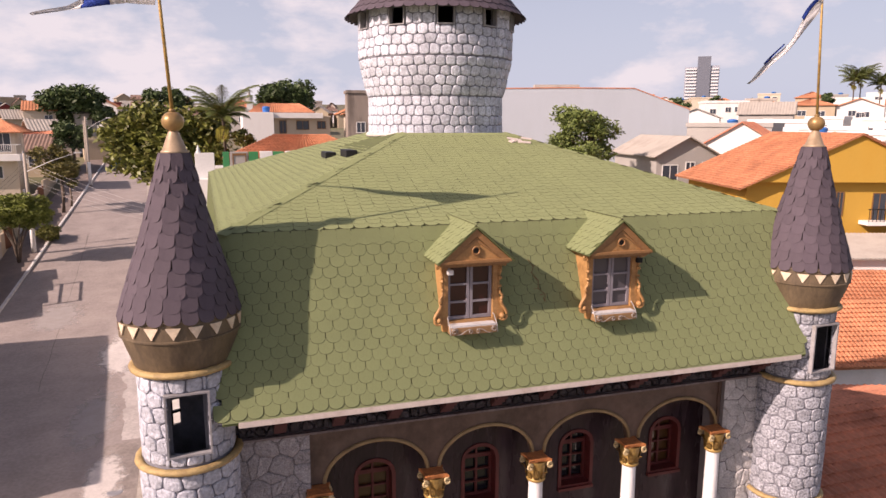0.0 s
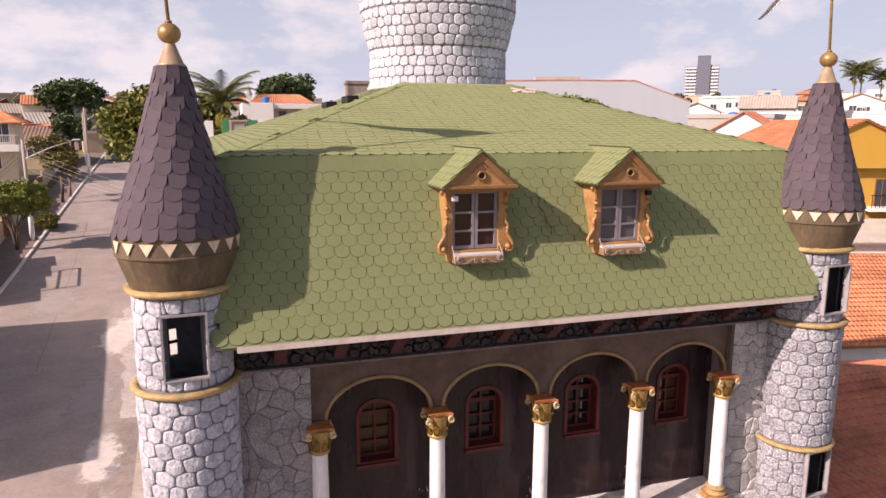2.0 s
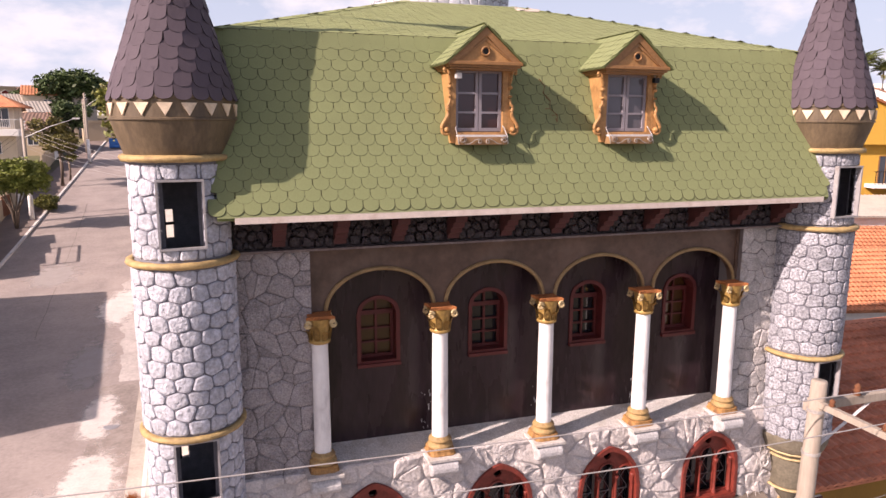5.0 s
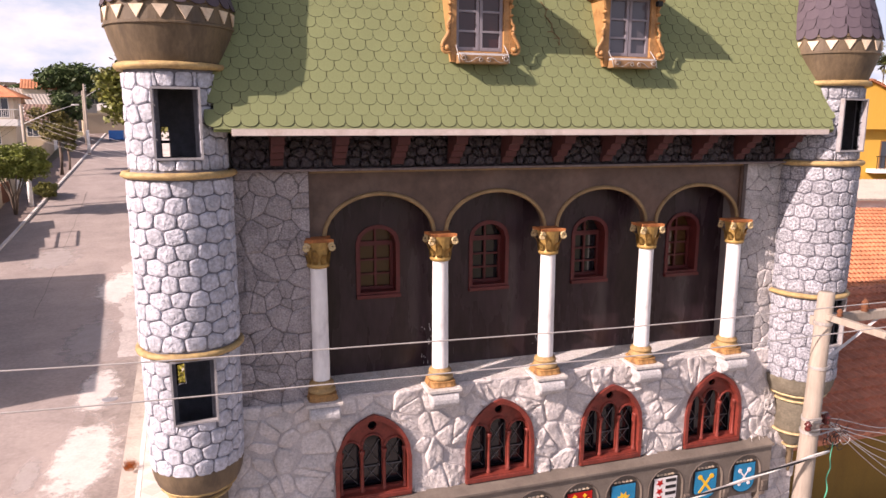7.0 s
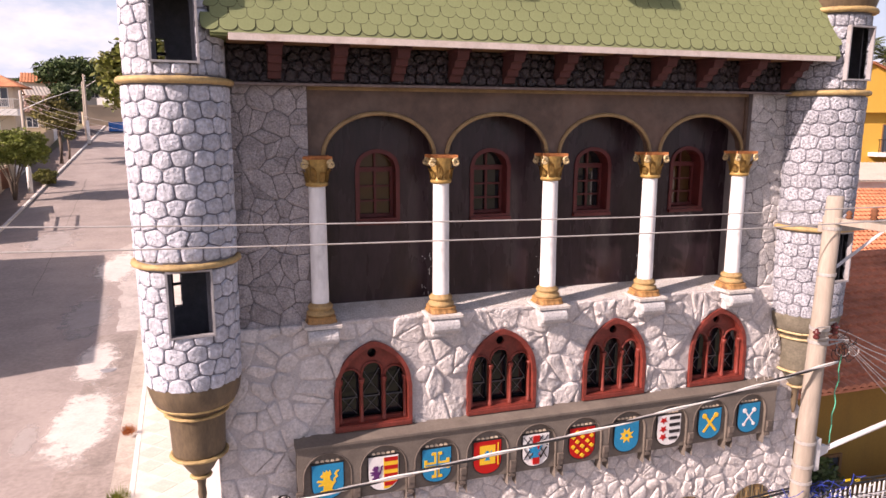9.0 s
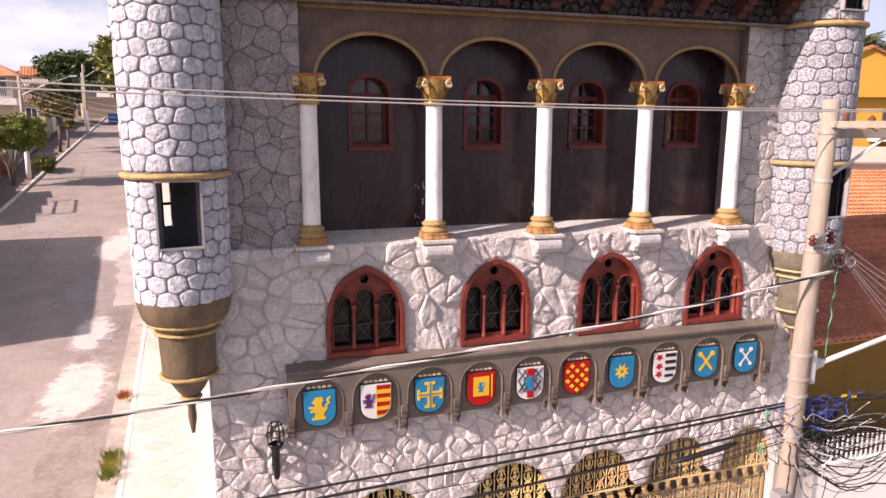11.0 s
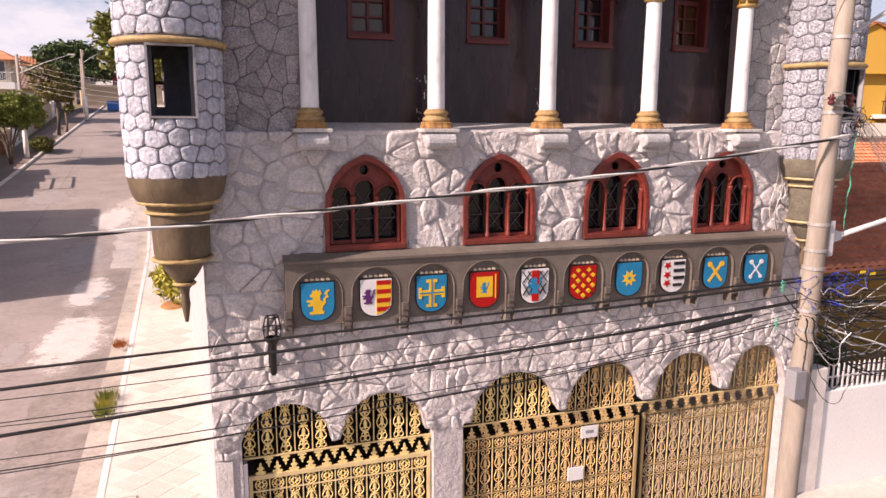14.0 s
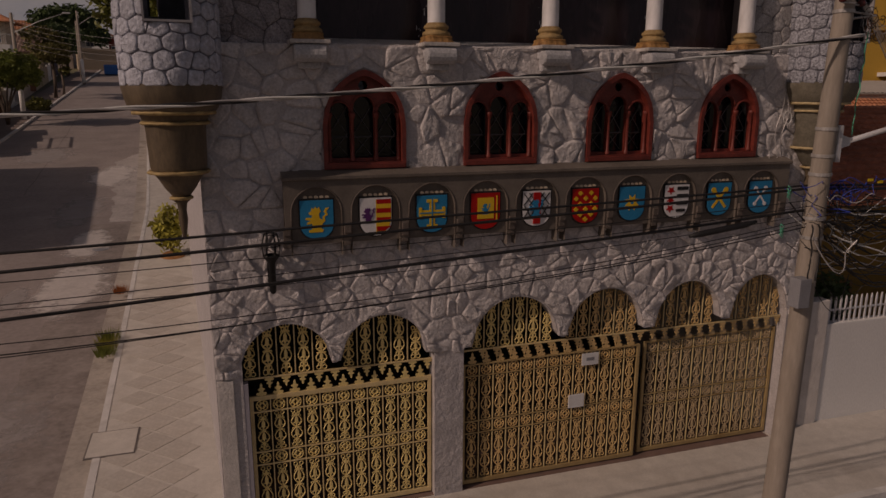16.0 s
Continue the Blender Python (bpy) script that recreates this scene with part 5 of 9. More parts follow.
bm = B()
u, w = (Vector(mid[0]) - Vector(lo[0])).normalized(), Vector((0, -0.934, 0.357)).normalized()
a, c = Vector(lo[0]) - u * 0.016 + w * 0.008, Vector(lo[1]) - u * 0.016 + w * 0.008
quad(bm, a, c, c + u * 0.2, a + u * 0.2), quad(bm, a - w * 0.014, c - w * 0.014, c, a)
part("starter_strip", bm, "green_shingle", roof, "straight green strip along the eaves")
random.seed(7)
slope_shingles(lo[0], lo[1], mid[0], mid[1], 6, shingle_green, roof, SH_W, SH_E)
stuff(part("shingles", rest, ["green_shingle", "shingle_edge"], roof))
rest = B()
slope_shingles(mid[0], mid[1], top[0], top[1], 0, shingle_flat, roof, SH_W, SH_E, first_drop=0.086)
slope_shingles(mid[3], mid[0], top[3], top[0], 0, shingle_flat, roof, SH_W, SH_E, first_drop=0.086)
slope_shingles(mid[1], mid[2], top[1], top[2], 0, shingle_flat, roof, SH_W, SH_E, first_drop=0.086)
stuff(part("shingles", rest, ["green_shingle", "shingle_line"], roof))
# ridge strips along the two front hips
for a, c in ((mid[0], top[0]), (mid[1], top[1])):
    bm = B()
    a, c = Vector(a), Vector(c)
    s = 1 if c.x > a.x else -1
    for i in range(26):
        p, q = a.lerp(c, i / 26 - 0.004), a.lerp(c, (i + 1) / 26 + 0.008)
        lift = Vector((0, 0, 0.030 if i % 2 else 0.036))
        l, r = Vector((-0.12 * s, 0.02, -0.045)), Vector((0.13 * s, -0.09, -0.028))
        quad(bm, p + lift + l, p + lift, q + lift, q + lift + l), quad(bm, p + lift, p + lift + r, q + lift + r, q + lift)
    part("hip_strip", bm, "green_shingle", roof)
for x, y in ((2.62, 4.75), (2.36, 6.0)):
    vent = thing("roof_vent", "small black vent on the green roof", "vent", (x, y, 15.1))
    bm = B()
    z = BREAK_Z + (TOP_Z - BREAK_Z) * (x - R_L) / (TX0 - R_L)
    box(bm, x - 0.12, x + 0.12, y - 0.40, y + 0.40, z - 0.03, z + 0.13, 0.02)
    part("hood", bm, "black_iron", vent)

random.seed(8)
for x, y, w in ((6.53, 4.75, 0.34), (6.86, 4.80, 0.26), (6.68, 4.52, 0.30), (6.42, 4.60, 0.16)):
    scrap = thing("loose_scrap", "pale broken board lying on the green roof", "debris", (x, y, BREAK_Z + (y - BREAK_Y) * (TOP_Z - BREAK_Z) / (TY0 - BREAK_Y)))
    bm = B()
    m = frame_of((x, y, BREAK_Z + (y - BREAK_Y) * (TOP_Z - BREAK_Z) / (TY0 - BREAK_Y) + 0.04), (1, 0, 0), (0, 0.962, 0.273)) @ Matrix.Rotation(random.uniform(-0.5, 0.5), 4, "Z") @ Matrix.Rotation(random.uniform(-0.1, 0.1), 4, "Y")
    box(bm, -w / 2, w / 2, -0.06, 0.06, -0.008, 0.012, m=m)
    part("board", bm, "eave_board", scrap)

for pts in (((4.72, 13.72), (4.80, 13.60), (4.76, 13.50), (4.86, 13.38), (4.84, 13.26), (4.95, 13.16), (4.93, 13.05)),):
    vine = thing("dry_vine", "dry creeping vine clinging to the green shingles", "vine", (pts[0][0], -0.2, pts[-1][1]))
    bm = B()

    def on_slope(x, z):
        return (x, EAVE_Y + (z - EAVE_Z) * (BREAK_Y - EAVE_Y) / (BREAK_Z - EAVE_Z) - 0.035, z)
    tube(bm, [on_slope(x, z) for x, z in pts], 0.005, 4)
    for x, z in pts[1:]:
        tube(bm, [on_slope(x, z), on_slope(x + random.uniform(-0.1, 0.1), z + random.uniform(-0.03, 0.07))], 0.004, 4)
    part("stem", bm, "rust", vine)


# ---- corner towers ----
def shell(bm, prof, cx, cy, holes, seg=72, inward=False):
    """A turned shell with rectangular holes (a0, a1, z0, z1), angles in radians."""
    zs = sorted({z for _, z in prof} | {z for h in holes for z in h[2:] if prof[0][1] < z < prof[-1][1]})

    def radius(z):
        for (r0, z0), (r1, z1) in zip(prof, prof[1:]):
            if z0 <= z <= z1:
                return r0 + (r1 - r0) * (z - z0) / max(z1 - z0, 1e-6)
        return prof[-1][0]
    angles = sorted({round(2 * math.pi * i / seg, 5) for i in range(seg)} | {round(a % (2 * math.pi), 5) for h in holes for a in h[:2]})
    pts = {}

    def v(i, z):
        i %= len(angles)
        if (i, z) not in pts:
            r = radius(z)
            pts[i, z] = bm.verts.new((cx + r * math.cos(angles[i]), cy + r * math.sin(angles[i]), z))
        return pts[i, z]
    for i in range(len(angles)):
        a = (angles[i] + (angles[(i + 1) % len(angles)] if i + 1 < len(angles) else 2 * math.pi)) / 2
        for z0, z1 in zip(zs, zs[1:]):
            zm = (z0 + z1) / 2
            if any(h[0] % (2 * math.pi) < a < h[1] % (2 * math.pi) and h[2] < zm < h[3] for h in holes):
                continue
            f = (v(i, z0), v(i + 1, z0), v(i + 1, z1), v(i, z1))
            bm.faces.new(f[::-1] if inward else f)


def corner_tower(cx, cy, seed, label, stone, tip=0.0, du=0.262, dv=0.212, foot="bronze", foot_lift=0.05):
    random.seed(seed)
    t = thing("corner_tower", label, "tower", (cx, cy, 5.0), "corner towers")
    face = -math.pi / 2 + radians(4)
    holes = [(face - 0.41, face + 0.41, 11.40, 12.29), (face - 0.41, face + 0.41, 7.80, 8.70),
             (radians(104), radians(130), 11.38, 11.80), (radians(104), radians(130), 7.95, 8.62)]
    out = [(0.63, 6.93 + foot_lift), (0.645, 8.70), (0.655, 8.80), (0.665, 11.12), (0.625, 11.22), (0.615, 12.52)]
    bm = B()
    shell(bm, out, cx, cy, holes)
    shell(bm, [(r - 0.09, z) for r, z in out], cx, cy, holes, inward=True)
    part("shaft", bm, "tower_joint", t, "dark mortar between the stones", smooth=True)

    def radius(z):
        for (r0, z0), (r1, z1) in zip(out, out[1:]):
            if z0 <= z <= z1:
                return r0 + (r1 - r0) * (z - z0) / (z1 - z0)
        return out[-1][0]
    mean = 0.65
    a0, a1 = -math.pi * 1.5, math.pi * 0.5
    for z0, z1 in ((6.95 + foot_lift, 8.70), (8.82, 11.12), (11.24, 12.50)):
        pts = scatter(a0 * mean, a1 * mean, z0, z1, du, (z1 - z0) / round((z1 - z0) / dv), 0.2, 0.55)
        opened = [(h[0] * mean, h[1] * mean, h[2], h[3]) for h in holes[:2]] + [((h[0] - 2 * math.pi) * mean, (h[1] - 2 * math.pi) * mean, h[2], h[3]) for h in holes[2:]]
        polys = cut_rects(courses(pts, a0 * mean, a1 * mean, z0, z1), opened, 0.012)

        def place(u, v, h):
            a, r = u / mean, radius(v) + h
            return (cx + r * math.cos(a), cy + r * math.sin(a), v)
        lay_stones(polys, place, t, stone, 0.0105, 0.026, lambda u, v: -math.pi < u / mean < 0.0, cut=0.15, crown=0.02, soft_edge=0.3, ragged=0.09)
    for z, big, small, nm in ((12.57, 0.67, 0.064, "collar"), (11.18, 0.69, 0.064, "collar"), (8.76, 0.68, 0.06, "collar"), (6.61 + foot_lift, 0.51, 0.04, "collar"), (6.47 + foot_lift, 0.43, 0.03, "collar"), (5.80 + foot_lift, 0.385, 0.035, "collar"), (5.43 + foot_lift, 0.13, 0.03, "collar")):
        bm = B()
        ring(bm, cx, cy, z, big, small, squash=0.75, rough=0.006)
        part(nm, bm, "gold_rope" if z > 8 or foot == "bronze" else "pale_gilt", t, "gilded rope collar" if z > 8 or foot == "bronze" else "pale worn collar", smooth=True)
    bm = B()
    lathe(bm, [(0.60, 12.50), (0.655, 12.60), (0.70, 12.74), (0.755, 12.90), (0.79, 13.02), (0.80, 13.06)], 48, cx, cy)
    part("bowl", bm, "bronze", t, "dark bronze painted bowl", smooth=True)
    bm = B()
    lathe(bm, [(0.80, 13.05), (0.822, 13.06), (0.822, 13.08), (0.805, 13.09), (0.80, 13.32), (0.815, 13.33), (0.815, 13.36), (0.78, 13.38), (0.3, 13.38)], 48, cx, cy)
    band = part("band", bm, "bronze", t, "dark band with cream triangles", smooth=False)
    n = 18
    for k in range(n):
        a = 2 * math.pi * (k + 0.3) / n
        bm = B()
        for r0, r1 in ((0.806, 0.826),):
            pts = []
            for du, z in ((-0.095, 13.27), (0.095, 13.27), (0.0, 13.11)):
                pts.append([(cx + r * math.cos(a + du / 0.81), cy + r * math.sin(a + du / 0.81), z) for r in (r0, r1)])
            f = [bm.verts.new(p[1]) for p in pts]
            g = [bm.verts.new(p[0]) for p in pts]
            bm.faces.new(f)
            for i in range(3):
                j = (i + 1) % 3
                bm.faces.new((f[j], f[i], g[i], g[j]))
        part("triangle", bm, "cream", band)
    # spire with its shingles
    cone = [(0.80, 13.37), (0.735, 13.60), (0.64, 13.90), (0.52, 14.28), (0.41, 14.66), (0.315, 15.02), (0.225, 15.38), (0.17, 15.56)]
    bm = B()
    lathe(bm, [(r - 0.015, z) for r, z in cone], 40, cx, cy)
    for v in bm.verts:
        v.co.x += tip * (v.co.z - 13.4) / 2.2
    spire = part("spire", bm, "brown_under", t, "conical spire of purple-brown rounded shingles", smooth=True)
    length = [0.0]
    for (r0, z0), (r1, z1) in zip(cone, cone[1:]):
        length.append(length[-1] + math.hypot(r1 - r0, z1 - z0))
    s, row = 0.0, 0
    e = 0.172
    while s < length[-1] - e + 0.01:
        k = max(i for i in range(len(length) - 1) if length[i] <= s + 1e-6)
        f = (s - length[k]) / (length[k + 1] - length[k])
        (r0, z0), (r1, z1) = cone[k], cone[k + 1]
        r, z = r0 + (r1 - r0) * f, z0 + (z1 - z0) * f
        up_r, up_z = (r1 - r0) / (length[k + 1] - length[k]), (z1 - z0) / (length[k + 1] - length[k])
        count = max(9, round(2 * math.pi * r / 0.222))
        w = 2 * math.pi * r / count
        for i in range(count):
            a = 2 * math.pi * (i + (0.5 if row % 2 else 0)) / count + random.uniform(-0.012, 0.012)
            c_, s_ = math.cos(a), math.sin(a)
            along, up = (-s_, c_, 0), (up_r * c_, up_r * s_, up_z)
            o = Vector((cx + r * c_ + tip * (z - 13.4) / 2.2, cy + r * s_, z)) + Vector(up) * e
            m = frame_of(o, along, up) @ Matrix.Rotation(radians(-2.4), 4, "X") @ Matrix.Rotation(radians(random.uniform(-1.5, 1.5)), 4, "Z") @ Matrix.Diagonal((w / 0.222, random.uniform(0.96, 1.05), 1, 1))
            piece("shingle", shingle_brown, spire, m)
        s += e
        row += 1
    bm = B()
    lathe(bm, [(0.15, 15.50), (0.185, 15.52), (0.185, 15.545), (0.16, 15.56), (0.07, 15.80), (0.055, 15.82), (0.02, 15.82)], 28, cx + tip, cy)
    part("finial_cone", bm, "brass", t, "brass finial cone", smooth=True)
    bm = B()
    lathe(bm, [(0.03, 15.80)] + [(0.145 * math.sin(math.pi * k / 14) + 0.002, 15.94 - 0.135 * math.cos(math.pi * k / 14)) for k in range(1, 14)] + [(0.045, 16.07), (0.045, 16.10), (0.01, 16.11)], 28, cx + tip, cy)
    part("finial_ball", bm, "old_gold", t, "gilded ball", smooth=True)
    # foot
    bm = B()
    lathe(bm, [(r, z + foot_lift) for r, z in ((0.645, 6.98), (0.65, 6.94), (0.625, 6.80), (0.585, 6.68), (0.53, 6.61), (0.45, 6.57), (0.425, 6.51), (0.405, 6.46), (0.395, 6.40), (0.375, 5.88), (0.355, 5.80), (0.28, 5.70), (0.20, 5.56), (0.12, 5.46))], 40, cx, cy)
    part("foot", bm, foot, t, "dark bronze painted moulded foot" if foot == "bronze" else "pale weathered moulded foot", smooth=True)
    bm = B()
    lathe(bm, [(r, z + foot_lift) for r, z in ((0.11, 5.46), (0.12, 5.40), (0.07, 5.35), (0.055, 5.25), (0.065, 5.12), (0.04, 4.95), (0.025, 4.86), (0.002, 4.85))], 20, cx, cy)
    part("drop", bm, "bronze", t, "slender hanging drop", smooth=True)
    # window frames
    for h in holes[:2]:
        bm = B()
        am = (h[0] + h[1]) / 2
        r = 0.70
        half = r * math.sin((h[1] - h[0]) / 2) + 0.005
        m = Matrix.Translation((cx, cy, 0)) @ Matrix.Rotation(am + math.pi / 2, 4, "Z")
        depth = -r * math.cos((h[1] - h[0]) / 2)
        for x0, x1, z0, z1 in ((-half - 0.012, -half + 0.014, h[2] - 0.014, h[3] + 0.014), (half - 0.014, half + 0.012, h[2] - 0.014, h[3] + 0.014), (-half + 0.014, half - 0.014, h[3] - 0.014, h[3] + 0.014), (-half + 0.014, half - 0.014, h[2] - 0.014, h[2] + 0.014)):
            box(bm, x0, x1, depth - 0.022, depth + 0.06, z0, z1, m=m)
        part("window_frame", bm, "frame_grey", t, "pale metal window frame")
    for h in holes[2:]:
        bm = B()
        am = (h[0] + h[1]) / 2
        m = Matrix.Translation((cx, cy, 0)) @ Matrix.Rotation(am - math.pi / 2, 4, "Z")
        zm = (h[2] + h[3]) / 2
        box(bm, -0.015, 0.015, 0.56, 0.60, h[2], h[3], m=m)
        box(bm, -0.15, 0.15, 0.56, 0.60, zm - 0.02, zm + 0.02, m=m)
        part("window_cross", bm, "black_iron", t)
    return t


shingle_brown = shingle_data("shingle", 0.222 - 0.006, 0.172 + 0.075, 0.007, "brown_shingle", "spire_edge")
corner_tower(-0.68, -0.17, 11, "round corner turret of whitewashed stones with brown spire beside the street", "tower_stone", 0.06)
corner_tower(10.41, -0.14, 12, "round corner turret of greyish stones with brown spire beside the neighbours", "tower_stone_grey", 0.0, 0.27, 0.222, "foot_pale", 0.15)


def flag(x, y, top, lean, stripes, path, heights, wave):
    """A pennant along path (u: offset from the pole, height), heights its depth there."""
    f = thing("flag", "blue and white pennant on a gilded pole", "flag", (x, y, 16.1))
    bm = B()
    tube(bm, [(x, y, 16.08), (x + lean * 0.5, y, (16.08 + top) / 2), (x + lean, y, top)], [0.024, 0.022, 0.018], 8)
    part("pole", bm, "gold", f, smooth=True)
    n = 30

    def along(seq, u):
        k = min(int(u * (len(seq) - 1)), len(seq) - 2)
        w = u * (len(seq) - 1) - k
        return seq[k] * (1 - w) + seq[k + 1] * w
    for nm, mat, u0, u1, v0, v1 in stripes:
        bm = B()
        rows = []
        for i in range(n + 1):
            u = u0 + (u1 - u0) * i / n
            px, z0, h = along([p[0] for p in path], u), along([p[1] for p in path], u), along(heights, u)
            py = y - 0.75 * px + wave * math.sin(u * 11) * (0.2 + u)
            rows.append([bm.verts.new((x + lean + px + 0.03 * math.sin(9 * u + k), py + wave * 0.5 * math.sin(6 * u + 2 * k), z0 + h * (v0 + (v1 - v0) * k / 3))) for k in range(4)])
        for a, c in zip(rows, rows[1:]):
            for k in range(3):
                bm.faces.new((a[k], a[k + 1], c[k + 1], c[k]))
        bmesh.ops.solidify(bm, geom=bm.faces[:], thickness=0.004)
        part(nm, bm, mat, f, smooth=True)


flag(-0.62, -0.17, 18.6, -0.12, (("white_field", "flag_white", 0.0, 0.36, 0, 1), ("blue_field", "flag_blue", 0.36, 0.62, 0, 1), ("tail", "flag_white", 0.62, 1.0, 0, 1)),
     [(0.0, 17.44), (-0.4, 17.50), (-0.82, 17.46), (-1.2, 17.46), (-1.7, 17.40)], [0.75, 0.5, 0.22, 0.05, 0.03], 0.07)
flag(10.41, -0.14, 18.5, -0.16, (("white_field", "flag_white", 0.0, 1.0, 0.0, 0.72), ("blue_stripe", "flag_blue", 0.0, 0.3, 0.72, 1.0), ("blue_fold", "flag_blue", 0.55, 0.78, 0.72, 1.05)),
     [(0.0, 17.9), (-0.16, 17.6), (-0.38, 17.2), (-0.62, 16.92), (-0.90, 16.66)], [0.32, 0.30, 0.26, 0.16, 0.03], 0.06)

# ---- great round tower ----
random.seed(13)
great = thing("round_tower", "broad round tower of whitewashed stones rising from the green roof", "tower", (TOWER_X, TOWER_Y, 15.4))
g_prof = [(1.72, 15.30), (1.70, 16.55), (1.78, 16.80), (1.93, 17.50), (1.935, 18.70)]
bm = B()
g_holes = []
for deg in (-168, -134, -100, -66, -32):
    a = radians(deg) % (2 * math.pi)
    g_holes.append((a - 0.098, a + 0.098, 18.20, 18.57))
shell(bm, g_prof, TOWER_X, TOWER_Y, g_holes, seg=96)
shell(bm, [(r - 0.12, z) for r, z in g_prof], TOWER_X, TOWER_Y, g_holes, seg=96, inward=True)
part("shaft", bm, "tower_joint", great, "dark mortar between the stones", smooth=True)


def g_radius(z):
    for (r0, z0), (r1, z1) in zip(g_prof, g_prof[1:]):
        if z0 <= z <= z1:
            return r0 + (r1 - r0) * (z - z0) / (z1 - z0)
    return g_prof[-1][0]


G = 1.85
for z0, z1 in ((15.45, 16.58), (16.59, 17.48), (17.50, 18.64)):
    pts = scatter(-1.5 * math.pi * G, 0.5 * math.pi * G, z0, z1, 0.25, (z1 - z0) / round((z1 - z0) / 0.21), 0.2, 0.55)
    polys = cut_rects(courses(pts, -1.5 * math.pi * G, 0.5 * math.pi * G, z0, z1), [((h[0] - 2 * math.pi) * G, (h[1] - 2 * math.pi) * G, h[2], h[3]) for h in g_holes] + [(h[0] * G, h[1] * G, h[2], h[3]) for h in g_holes], 0.04)

    def g_place(u, v, h):
        a, r = u / G, g_radius(v) + h
        return (TOWER_X + r * math.cos(a), TOWER_Y + r * math.sin(a), v)
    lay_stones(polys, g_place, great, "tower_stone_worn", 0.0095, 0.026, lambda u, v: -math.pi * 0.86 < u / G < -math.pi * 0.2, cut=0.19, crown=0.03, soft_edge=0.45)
for h in g_holes:
    am = (h[0] + h[1]) / 2
    if math.sin(am) > -0.1:
        continue
    bm = B()
    m = Matrix.Translation((TOWER_X, TOWER_Y, 0)) @ Matrix.Rotation(am + math.pi / 2, 4, "Z")
    for x0, x1, z0, z1 in ((-0.205, -0.185, 18.19, 18.58), (0.185, 0.205, 18.19, 18.58), (-0.205, 0.205, 18.17, 18.19)):
        box(bm, x0, x1, -1.99, -1.85, z0, z1, m=m)
    part("window_frame", bm, "frame_grey", great, "pale window frame under the eaves")
bm = B()
g_cone = [(2.22, 18.55), (1.95, 18.86), (1.45, 19.55), (0.95, 20.4), (0.45, 21.4), (0.05, 22.3)]
lathe(bm, [(r - 0.03, z) for r, z in g_cone] , 64, TOWER_X, TOWER_Y)
lathe(bm, [(1.80, 18.66), (2.19, 18.54)], 64, TOWER_X, TOWER_Y)
g_roof = part("conical_roof", bm, "brown_under", great, "conical brown shingle roof", smooth=True)
rest = B()
own = 0
for (r0, z0), (r1, z1) in zip(g_cone, g_cone[1:]):
    seg = math.hypot(r1 - r0, z1 - z0)
    rows = max(1, round(seg / 0.2))
    for k in range(rows):
        f = k / rows
        r, z = r0 + (r1 - r0) * f, z0 + (z1 - z0) * f
        count = max(8, round(2 * math.pi * r / 0.25))
        for i in range(count):
            a = 2 * math.pi * (i + 0.5 * (k % 2)) / count
            c_, s_ = math.cos(a), math.sin(a)
            up = Vector(((r1 - r0) / seg * c_, (r1 - r0) / seg * s_, (z1 - z0) / seg))
            m = frame_of(Vector((TOWER_X + r * c_, TOWER_Y + r * s_, z)) + up * 0.2, (-s_, c_, 0), up) @ Matrix.Rotation(radians(-4), 4, "X") @ Matrix.Diagonal((1.13, 1.16, 1.5, 1))
            if z < 18.9 and s_ < 0.2 and own < 120:
                piece("shingle", shingle_brown, g_roof, m)
                own += 1
            else:
                merge(rest, shingle_brown, m)
stuff(part("shingles", rest, ["brown_shingle", "spire_edge"], g_roof))
bm = B()
ring(bm, TOWER_X, TOWER_Y, 15.66, 1.74, 0.07, seg=64, rough=0.012)
part("flashing", bm, "rough_concrete", great, "pale mortar flashing", smooth=True)


